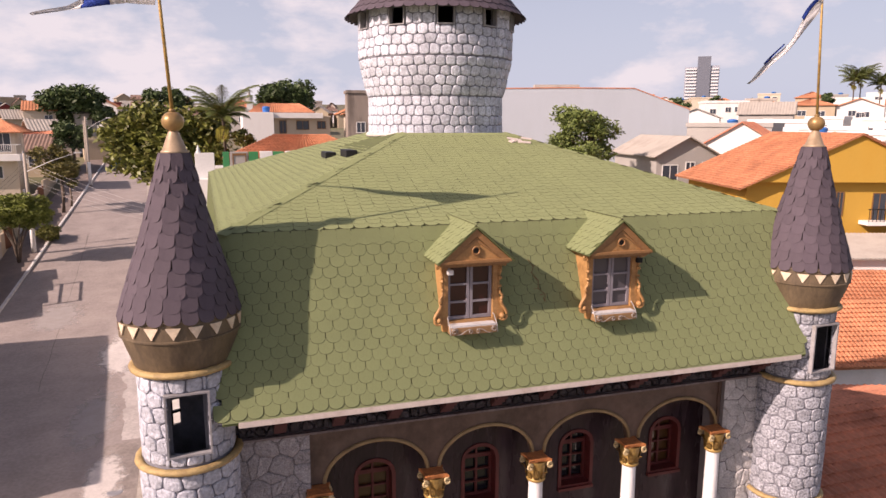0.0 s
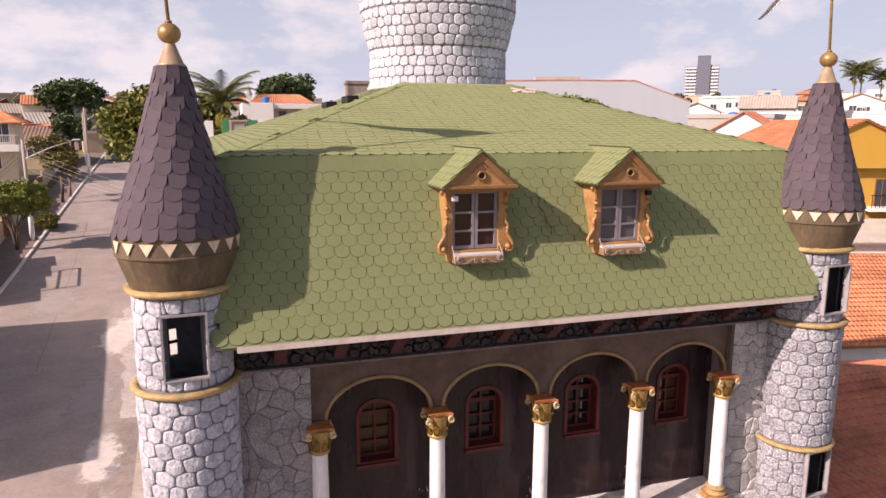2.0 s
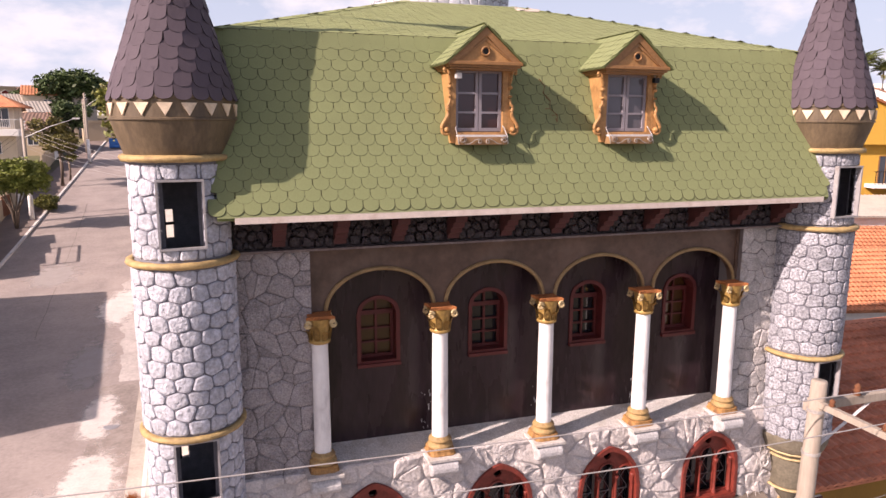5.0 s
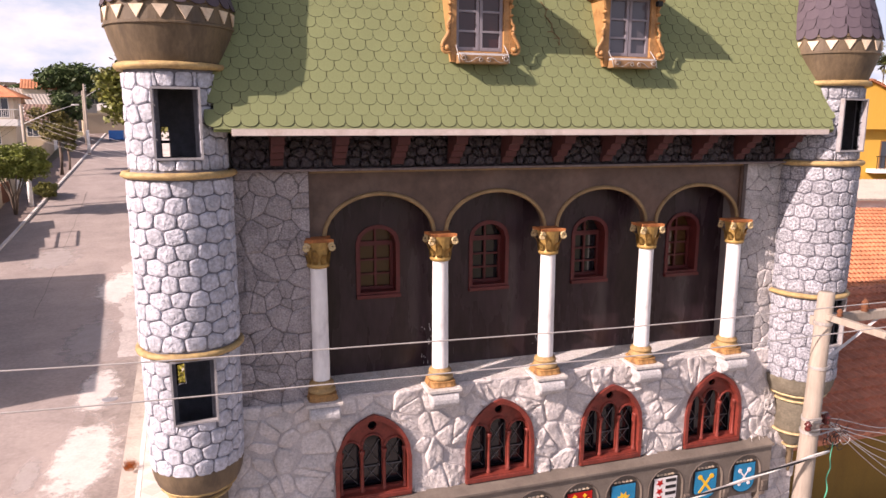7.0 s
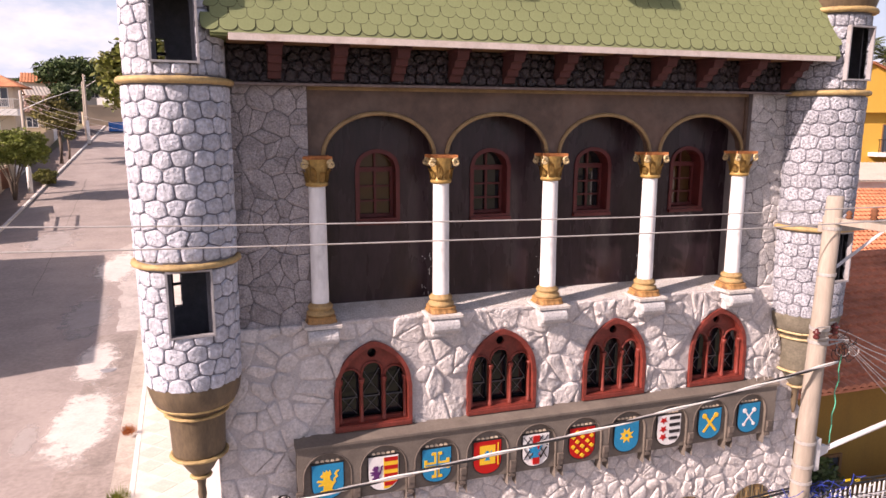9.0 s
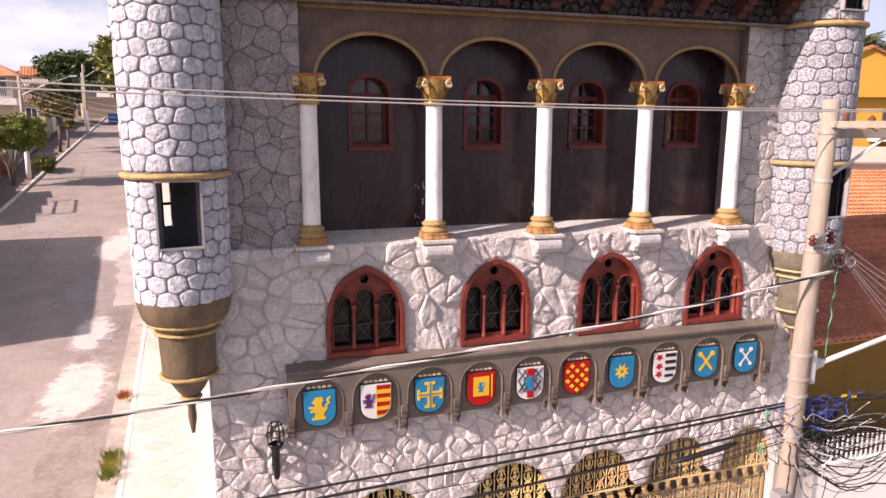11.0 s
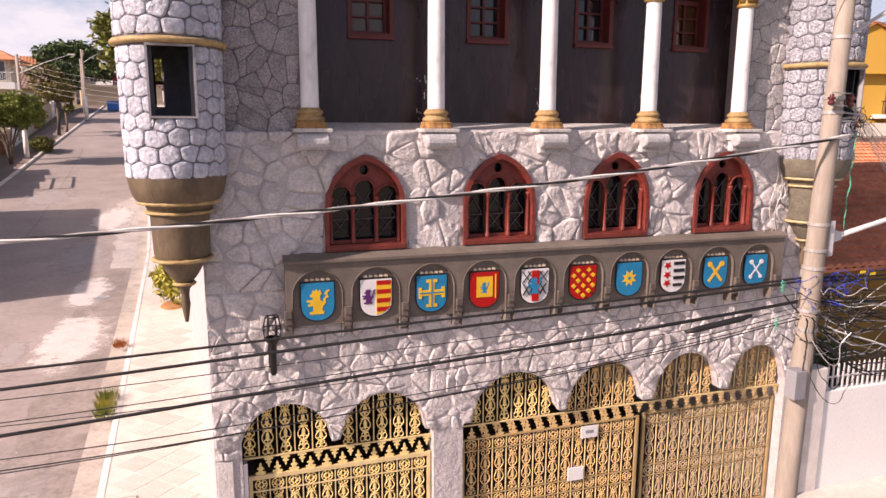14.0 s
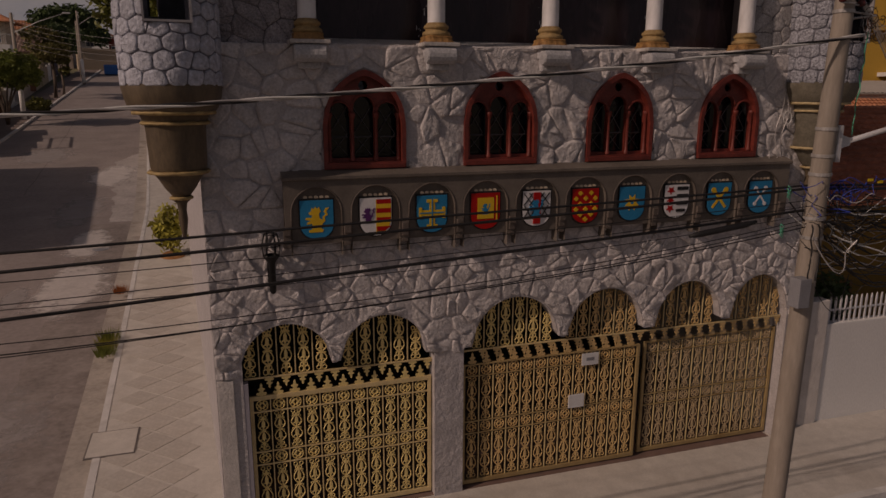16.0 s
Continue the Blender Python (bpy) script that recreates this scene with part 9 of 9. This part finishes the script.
for k, (pa, pb, sag) in enumerate(spans):
    pa, pb = Vector(pa), Vector(pb)
    mid = pa.lerp(pb, 0.5)
    wire = thing("street_wire", "thin pale service wire over the street" if k < 5 else "thin dark wire along the far pavement", "cable", mid)
    bm = B()
    tube(bm, [pa.lerp(pb, i / 16) - Vector((0, 0, 4 * sag * (i / 16) * (1 - i / 16))) for i in range(17)], 0.008 if k < 5 else 0.009, 4)
    part("strand", bm, "cable_grey" if k < 5 else "cable_black", wire)
bin_ = thing("waste_skip", "blue metal skip at the bend of the street", "skip", (-15.4, 106, rise(106)))
bm = B()
box(bm, -16.4, -14.4, 105.2, 106.8, rise(106) - 0.1, rise(106) + 1.3, 0.06)
part("body", bm, "plastic_blue", bin_)

tree("broad olive-green street tree with large leaves", -4.1, 54.0, rise(53), 10.7, 17.8, 5.9, "leaf_broad", 41, 46, 460, 0.27)
palm("palm with arching feathery fronds", 0.2, 50.0, rise(50), 16.4, 2.2, 42)
tree("leafy garden shrub under the palm", 1.7, 49.6, rise(49), 14.0, 15.6, 1.2, "leaf_mid", 49, 9, 130, 0.17)
tree("tall dark trees behind the houses", -28.0, 151.0, rise(151), 15.5, 23.6, 7.8, "leaf_dark", 43, 26, 260, 0.5)
tree("dark tree behind the low houses", -37.0, 156.0, rise(156), 15.0, 20.5, 4.5, "leaf_dark", 44, 14, 220, 0.5)
tree("broad flat-topped dark tree on the hill", 12.4, 126.0, rise(126), 17.6, 24.4, 6.4, "leaf_dark", 45, 26, 240, 0.42)
tree("distant dark tree on the ridge", -15.0, 210.0, rise(210), 18.5, 26.2, 8.0, "leaf_dark", 46, 20, 200, 0.6)
tree("leafy round tree beside the white warehouse", 35.2, 53.4, rise(53), 10.4, 18.1, 4.2, "leaf_round", 47, 32, 420, 0.19)
for k, (x, y, z) in enumerate(((131.5, 109, 25.3), (134.5, 110, 25.8), (138.0, 108, 24.6))):
    palm("tall palm behind the white houses", x, y, rise(y), z, 2.9, 50 + k)

# behind the roof and to its sides
house("low plain white building behind the castle house", 1.4, 37.4, 6.2, 6.0, 0.0, 12.9, 13.1, "paint_white", "fibre_roof", "flat")
terrace = thing("rear_terrace", "plastered terrace block with green and white merlons behind the roof", "terrace", (1.6, 16.6, -0.3))
bm = B()
box(bm, -1.2, 5.6, 15.45, 18.0, -0.3, 14.0, 0.02)
part("block", bm, "paint_white", terrace)
for xa, xb, top, mat, look_ in ((-0.95, -0.29, 14.90, "paint_white", "white merlon"), (0.0, 0.23, 14.93, "green_paint", "green merlon"), (0.25, 0.88, 14.93, "paint_grey", "grey plastered merlon"), (0.90, 1.24, 14.93, "green_paint", "green merlon"), (1.30, 1.75, 14.94, "paint_white", "white merlon"), (1.77, 2.16, 14.93, "green_paint", "green merlon"), (2.22, 2.66, 14.94, "paint_white", "white merlon"), (2.70, 3.06, 14.93, "green_paint", "green merlon")):
    bm = B()
    box(bm, xa, xb, 15.9, 16.15, 13.99, top, 0.015)
    merlon = part("merlon", bm, mat, terrace, look_)
    if mat == "paint_grey":
        bm = B()
        for x0, x1, z0, z1 in ((0.33, 0.82, 14.80, 14.88), (0.33, 0.37, 14.30, 14.80), (0.78, 0.82, 14.30, 14.80)):
            box(bm, x0, x1, 15.88, 15.92, z0, z1)
        part("frame", bm, "dark_wood", merlon, "dark frame")
bm = B()
lathe(bm, [(0.07, 14.89), (0.085, 14.94), (0.045, 15.0), (0.05, 15.05), (0.012, 15.18)], 10, -0.83, 16.02)
part("finial", bm, "paint_white", terrace, "small white finial", smooth=True)
house("house with broad orange tile roof", 6.1, 47.3, 10.3, 6.4, -8.0, 13.6, 15.1, "paint_cream", "tile_orange", "hip", pitch=0.35)
wh = house("white house with hipped orange roof behind a parapet", 9.75, 83.4, 7.1, 8.0, 0.0, 16.9, 17.0, "paint_cream", "fibre_roof", "flat", [("f", -2.35, 14.9, 0.75, 1.45), ("f", 0.1, 15.35, 1.45, 1.0), ("f", 2.45, 15.45, 0.95, 0.85)], trim="dark_wood")
bm = B()
box(bm, 2.5, 6.2, 77.6, 87.0, 7.0, 17.4, 0.04)
part("side_block", bm, "paint_white", wh, "plain white side block")
bm = B()
box(bm, 6.2, 12.3, 78.3, 79.4, 16.7, 17.36, 0.04)
part("eaves_band", bm, "paint_white", wh, "white eaves parapet")
for pts4 in (((3.4, 79.6, 17.4), (11.5, 79.6, 17.4), (9.8, 82.6, 18.6), (4.9, 82.6, 18.6)), ((11.5, 79.6, 17.4), (11.5, 86.0, 17.4), (9.8, 82.7, 18.6), (9.8, 82.6, 18.6)), ((3.4, 86.0, 17.4), (3.4, 79.6, 17.4), (4.9, 82.6, 18.6), (4.9, 82.7, 18.6))):
    bm = B()
    ribbed(bm, *[Vector(p) for p in pts4], 0.3, 0.07)
    part("roof", bm, "tile_orange", wh, "hipped orange tile roof")
bm = B()
lathe(bm, [(0.42, 17.4), (0.48, 17.95), (0.5, 18.0), (0.33, 18.12), (0.02, 18.16)], 14)
for v in bm.verts:
    v.co += Vector((5.4, 79.0, 0))
part("water_tank", bm, "plastic_blue", wh, "blue plastic water tank", smooth=True)
church = thing("church_tower", "slender white church tower with pointed spire on the skyline", "church", (7.0, 170.0, 16))
bm = B()
box(bm, 6.3, 7.7, 169.3, 170.7, 12.0, 22.0)
part("shaft", bm, "paint_white", church)
bm = B()
lathe(bm, [(0.95, 22.0), (0.6, 22.6), (0.28, 23.4), (0.03, 24.6)], 8)
for v in bm.verts:
    v.co += Vector((7.0, 170.0, 0))
part("spire", bm, "paint_grey", church)
house("stained raw concrete stair tower", 16.4, 77.3, 2.6, 3.0, -4.0, 19.8, 20.1, "stained_concrete", "fibre_roof", "flat", [("f", 0.3, 15.0, 1.0, 1.2)])
house("cream house with small windows", 20.5, 84.0, 9.0, 7.0, -8.0, 17.4, 18.2, "paint_cream", "tile_orange", "gable", [("f", -2.0, 15.2, 1.0, 1.0), ("f", 1.0, 15.2, 1.0, 1.0)])
# white warehouse with its sloping parapet
ware = thing("warehouse", "large plain white warehouse wall", "warehouse", (52, 82, 6))
mw = frame_box(1, 1, (38.6, 85.2, 0), -18.3)
bm = B()
front = [(0, 4.0), (28.0, 4.0), (28.0, 18.2), (19.8, 21.15), (10.2, 21.2), (0, 21.1)]
a = [bm.verts.new(mw @ Vector((x, 0, z))) for x, z in front]
c = [bm.verts.new(mw @ Vector((x, 18, z))) for x, z in front]
bm.faces.new(a), bm.faces.new(c[::-1])
for i in range(len(a)):
    j = (i + 1) % len(a)
    bm.faces.new((a[j], a[i], c[i], c[j]))
part("wall", bm, "ware_paint", ware)
bm = B()
for (xa, za), (xb, zb) in (((0, 21.1), (10.2, 21.2)), ((10.2, 21.2), (19.8, 21.15)), ((19.8, 21.15), (28.0, 18.2))):
    vs = [mw @ Vector(p) for p in ((xa, -0.08, za), (xb, -0.08, zb), (xb, 0.3, zb), (xa, 0.3, za))]
    up = Vector((0, 0, 0.14))
    quad(bm, vs[0], vs[1], vs[1] + up, vs[0] + up), quad(bm, vs[0] + up, vs[1] + up, vs[2] + up, vs[3] + up)
part("coping", bm, "tile_brown", ware, "thin reddish coping")
bm = B()
box(bm, 5.5, 12.0, 0.6, 3.0, 21.2, 21.75, m=mw)
part("roof_shed", bm, "fibre_roof", ware)

house("grey gabled house with white windows", 47.4, 57.0, 6.6, 12.0, -11.0, 13.0, 14.8, "paint_grey", "fibre_roof", "gable", [("f", 0.4, 11.2, 0.9, 0.9), ("f", -1.8, 10.2, 1.6, 1.6), ("f", 2.2, 11.2, 0.9, 0.9)], over=0.6)
yh = house("mustard yellow house with broad orange tile roof", 49.2, 38.0, 16.6, 12.6, -17.0, 11.5, 15.3, "paint_yellow", "tile_orange", "gable", [("f", -0.8, 8.9, 0.5, 1.8), ("f", 2.4, 8.5, 1.0, 2.1), ("l", -3.5, 8.8, 1.5, 1.3)], over=1.0, pitch=0.32, trim="dark_wood")
my = frame_box(1, 1, (49.2, 38.0, 0), -17.0)
bm = B()
prism(bm, [(-8.2, 11.55), (8.2, 11.55), (0.0, 15.2)], -7.0, -6.3)
for v in bm.verts:
    v.co = my @ v.co
part("gable_front", bm, "paint_yellow", yh, "yellow gable standing out over the balcony")
bm = B()
box(bm, 0.9, 4.4, -7.5, -6.3, 8.2, 8.5, m=my)
part("balcony", bm, "paint_white", yh, "white balcony slab")
for k in range(12):
    bm = B()
    box(bm, 1.0 + 0.3 * k, 1.04 + 0.3 * k, -7.45, -7.41, 8.5, 9.45, m=my)
    part("baluster", bm, "black_iron", yh)
bm = B()
box(bm, 0.9, 4.4, -7.48, -7.40, 9.45, 9.52, m=my)
part("handrail", bm, "black_iron", yh)
yw = thing("boundary_wall", "stained whitewashed boundary wall below the yellow house", "wall", (49, 30, 5))
bm = B()
box(bm, -12, 14, -8.6, -8.3, 1.5, 7.7, m=my)
part("wall_face", bm, "raw_wall", yw)

rnd = random.Random(77)
walls = ["paint_white", "paint_white", "paint_white", "paint_white", "paint_white", "paint_cream", "paint_beige", "paint_grey", "paint_red", "raw_wall"]
roofs = ["tile_orange", "tile_orange", "tile_orange", "tile_brown", "fibre_roof"]
looks = {"paint_white": "white", "paint_cream": "cream", "paint_beige": "beige", "paint_grey": "grey", "paint_red": "dark red", "raw_wall": "stained unpainted"}
tops = {"tile_orange": "orange tile", "tile_brown": "brown tile", "tile_grey": "greyish tile", "fibre_roof": "grey sheet"}
for dist, low, high, step_, a0, a1 in ((84, 13.0, 14.4, 5.2, 41.0, 60), (100, 14.2, 15.8, 4.8, 40.5, 60), (120, 15.2, 17.2, 4.3, 39.5, 61), (146, 16.8, 19.2, 3.8, 38, 62), (180, 18.8, 21.4, 3.2, 36, 62), (230, 21.4, 24.2, 2.7, 33, 62), (310, 24.6, 28.0, 2.3, 28, 62)):
    az = a0
    while az < a1:
        a = radians(az + rnd.uniform(-0.5, 0.5))
        x, y = dist * math.sin(a), -10 + dist * math.cos(a)
        w, d = rnd.uniform(5.5, 10.5), rnd.uniform(6, 10)
        e = rnd.uniform(low, high)
        kind = rnd.choice(["gable", "hip", "cross", "flat", "flat", "flat", "flat"])
        wm, rm = rnd.choice(walls), rnd.choice(roofs)
        r = e + (rnd.uniform(1.3, 2.2) if kind != "flat" else 0.5)
        if kind == "flat":
            rm = "fibre_roof"
        wins = [("f", rnd.uniform(-w / 3, w / 3), e - rnd.uniform(2.0, 2.6), rnd.uniform(1.0, 1.7), 1.1) for _ in range(rnd.choice([1, 2, 2, 3]))]
        style = "flat-roofed" if kind == "flat" else tops[rm] + "-roofed"
        house(f"{looks[wm]} {style} house on the hillside", x, y, w, d, -az + rnd.uniform(-14, 14), e, r, wm, rm, kind, wins, base=e - 9, pitch=0.5, over=0.4, tank=kind == "flat" and rnd.random() < 0.7)
        az += step_ * rnd.uniform(0.8, 1.25)
for dist, low, high, step_, a0, a1 in ((138, 13.4, 15.2, 2.4, -20, -12.5), (165, 16.8, 19.2, 2.4, -21, 6), (200, 18.2, 21.0, 2.1, -21, 14), (250, 20.4, 23.6, 1.8, -22, 20), (320, 23.4, 27.0, 1.6, -22, 27)):
    az = a0
    while az < a1:
        a = radians(az + rnd.uniform(-0.5, 0.5))
        x, y = dist * math.sin(a), -10 + dist * math.cos(a)
        w, d = rnd.uniform(3.6, 7.4), rnd.uniform(5, 8)
        e = rnd.uniform(low, high)
        kind = rnd.choice(["gable", "hip", "cross", "flat"])
        wm, rm = rnd.choice(walls[4:]), rnd.choice(roofs[2:] + ["tile_grey"]) if kind != "flat" else "fibre_roof"
        style = "flat-roofed" if kind == "flat" else tops[rm] + "-roofed"
        house(f"{looks[wm]} {style} house up the street", x, y, w, d, -az + rnd.uniform(-14, 14), e, e + (1.7 if kind != "flat" else 0.5), wm, rm, kind, [("f", rnd.uniform(-2, 2), e - 2.3, 1.4, 1.1)], base=e - 9, pitch=0.5, over=0.4)
        az += step_ * rnd.uniform(0.8, 1.25)
for k in range(12):
    a, dist = radians(rnd.uniform(34, 60)), rnd.uniform(150, 300)
    x, y = dist * math.sin(a), -10 + dist * math.cos(a)
    zt = 15.9 + dist * rnd.uniform(0.032, 0.042)
    tree("small dark tree among the hillside houses", x, y, zt - 9, zt - 4.5, zt, 3.0, "leaf_dark", 90 + k, 8, 120, 0.4)

# far apartment tower
apt = thing("apartment_tower", "grey and white apartment tower on the skyline", "apartment building", (471, 598, 30))
ma = frame_box(1, 1, (471, 600, 0), -38)
bm = B()
box(bm, -4.5, 8.0, -8, 12, 25, 84.5, m=ma)
part("core", bm, "far_grey", apt)
for s, x0, x1 in ((-1, -16.5, -4.5), (1, 8.0, 16.5)):
    bm = B()
    box(bm, x0, x1, -6, 10, 25, 74.5 if s < 0 else 75.5, m=ma)
    wing = part("wing", bm, "far_wing", apt)
    for k in range(14):
        z = 30 + 3.2 * k
        bm = B()
        box(bm, x0 + 1.0, x1 - 0.6, -7.6, -6.0, z, z + 1.2, m=ma)
        part("balcony", bm, "far_white", wing, "white balcony front")

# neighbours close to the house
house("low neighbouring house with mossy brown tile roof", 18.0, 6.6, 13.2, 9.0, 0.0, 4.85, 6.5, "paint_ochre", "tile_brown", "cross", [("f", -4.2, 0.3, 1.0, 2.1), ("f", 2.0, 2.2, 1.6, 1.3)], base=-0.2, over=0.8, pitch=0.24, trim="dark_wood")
fw = thing("front_wall", "whitewashed front wall with metal pickets next door", "wall", (17.5, 0.4, 0))
bm = B()
box(bm, 11.25, 24.0, 0.25, 0.45, -0.1, 2.2, 0.02)
part("wall_face", bm, "paint_white", fw)
for k in range(88):
    bm = B()
    x = 11.9 + 0.14 * k
    prism(bm, [(x - 0.018, 2.2), (x + 0.018, 2.2), (x + 0.018, 2.68), (x, 2.76), (x - 0.018, 2.68)], 0.33, 0.36)
    part("picket", bm, "metal_white", fw)
bm = B()
box(bm, 11.8, 24.0, 0.335, 0.355, 2.45, 2.49)
part("rail", bm, "metal_white", fw)
bm = B()
box(bm, 11.25, 11.75, 0.2, 0.5, -0.1, 2.75, 0.03)
part("gatepost", bm, "plaster", fw, "whitewashed gatepost")
shrub = thing("garden_shrub", "dark green shrub behind the front wall", "shrub", (12.6, 1.2, 0))
bm = B()
leaf_cloud(bm, (12.6, 1.2, 2.4), (0.8, 0.6, 0.75), 1200, 0.09, 61, 0.3)
tube(bm, [(12.6, 1.2, 0), (12.6, 1.2, 2.2)], 0.05, 6)
part("foliage", bm, "leaf_dark", shrub)
house("low house with orange tile roof next door but one", 32.5, 18.5, 11.0, 8.0, -12.0, 4.3, 6.3, "paint_white", "tile_orange", "cross", base=-0.2, pitch=0.24)
house("house with weathered orange tile roof", 40.5, 23.0, 8.0, 7.0, -20.0, 4.9, 6.6, "paint_white", "tile_orange", "cross", base=0.2, pitch=0.26)
house("shed with grey corrugated roof", 45.0, 27.0, 9.0, 5.0, -17.0, 6.9, 7.8, "paint_white", "fibre_roof", "shed", base=0.4, pitch=0.3)
house("white house with grey sheet roof", 26.0, 24.0, 9.0, 9.0, -10.0, 5.4, 6.8, "paint_white", "fibre_roof", "cross", base=0.4, pitch=0.3)
house("house with red-brown tile roof behind the turret", 29.0, 33.0, 10.0, 9.0, -10.0, 7.4, 9.4, "paint_cream", "tile_brown", "hip", base=0.8, pitch=0.3)

# ---- small things on the pavement ----
random.seed(30)
tile_bm = B()
prism(tile_bm, [(-0.43, 0), (0, -0.37), (0.43, 0), (0, 0.37)], 0.0, 0.006)
for v in tile_bm.verts:
    v.co = Vector((v.co.x, v.co.z, v.co.y))
bmesh.ops.recalc_face_normals(tile_bm, faces=tile_bm.faces)
slab_data = link_mesh("slab", tile_bm, "pavement")
for i in range(-5, 40):
    for j in range(7):
        y = 0.41 * i
        x = -2.75 + 0.95 * j + (0.475 if i % 2 else 0.0)
        if side_kerb(y) + 0.45 < x < (-0.8 - 0.07 * y if y > -0.3 else 9) and y > -1.8 and y < 15:
            slope = math.atan2(rise(y + 0.3) - rise(y - 0.3), 0.6)
            piece("slab", slab_data, pavement, Matrix.Translation((x, y, rise(y) - 0.009)) @ Matrix.Rotation(slope, 4, "X"))
planter = thing("kerb_plant", "yellow-green bushy plant in broken orange earth by the kerb", "plant", (-2.9, 17.2, rise(17.2)))
bm = B()
lathe(bm, [(0.02, 0.10), (0.30, 0.09), (0.42, 0.03), (0.47, -0.04)], 14)
for v in bm.verts:
    v.co = Vector((-2.2 + v.co.x * (1 + 0.2 * noise.noise(v.co * 5)), 17.0 + v.co.y * 1.3, rise(17.0) + v.co.z))
part("earth_mound", bm, "orange_earth", planter, "mound of orange earth", smooth=True)
bm = B()
for k in range(7):
    a = 0.9 * k
    tube(bm, [(-2.2, 17.1, rise(17)), (-2.2 + 0.12 * math.cos(a), 17.1 + 0.15 * math.sin(a), rise(17) + 0.5), (-2.2 + 0.3 * math.cos(a), 17.1 + 0.4 * math.sin(a), rise(17) + 1.35 + 0.08 * k)], [0.015, 0.012, 0.005], 4)
part("stems", bm, "bark", planter)
bm = B()
leaf_cloud(bm, (-2.3, 17.1, rise(17) + 1.0), (0.78, 0.75, 1.12), 1050, 0.14, 71, 0.1)
part("foliage", bm, "leaf_yellow", planter)
for i, (x, y, s) in enumerate(((-3.42, 9.0, 0.36), (-3.40, 8.5, 0.34), (-3.36, 8.0, 0.32), (-3.60, 13.0, 0.30))):
    weed = thing("weed", "dry reddish weeds at the kerb" if i == 3 else "yellow-green weeds growing at the kerb", "weed", (x, y, rise(y)))
    bm = B()
    for k in range(int(900 * s)):
        a, q = random.uniform(0, 6.28), random.uniform(0, 0.75 * s)
        p = Vector((x + 0.2 * s + q * math.cos(a), y + 1.3 * q * math.sin(a), rise(y)))
        hgt = random.uniform(0.25, 0.95) * s
        lean = Vector((math.cos(a), math.sin(a), 0)) * 0.35 * hgt
        bm.faces.new([bm.verts.new(v) for v in (p, p + Vector((0.014, 0.012, 0.02)), p + lean + Vector((0, 0, hgt)))])
    part("foliage", bm, "rust_clay" if i == 3 else "leaf_yellow" if i % 2 else "leaf_light", weed)

lid = thing("pavement_lid", "concrete inspection lid in the pavement", "lid", (-2.55, 3.35, rise(3.35)))
bm = B()
box(bm, -3.02, -2.10, 2.95, 3.95, rise(3.4) - 0.02, rise(3.4) + 0.009, 0.003)
for v in bm.verts:
    v.co.z += rise(v.co.y) - rise(3.4)
part("frame", bm, "tar", lid, "dark gap round the lid")
bm = B()
box(bm, -2.99, -2.13, 2.98, 3.92, rise(3.4) - 0.02, rise(3.4) + 0.016, 0.006)
for v in bm.verts:
    v.co.z += rise(v.co.y) - rise(3.4)
part("slab", bm, "pavement_joint", lid)
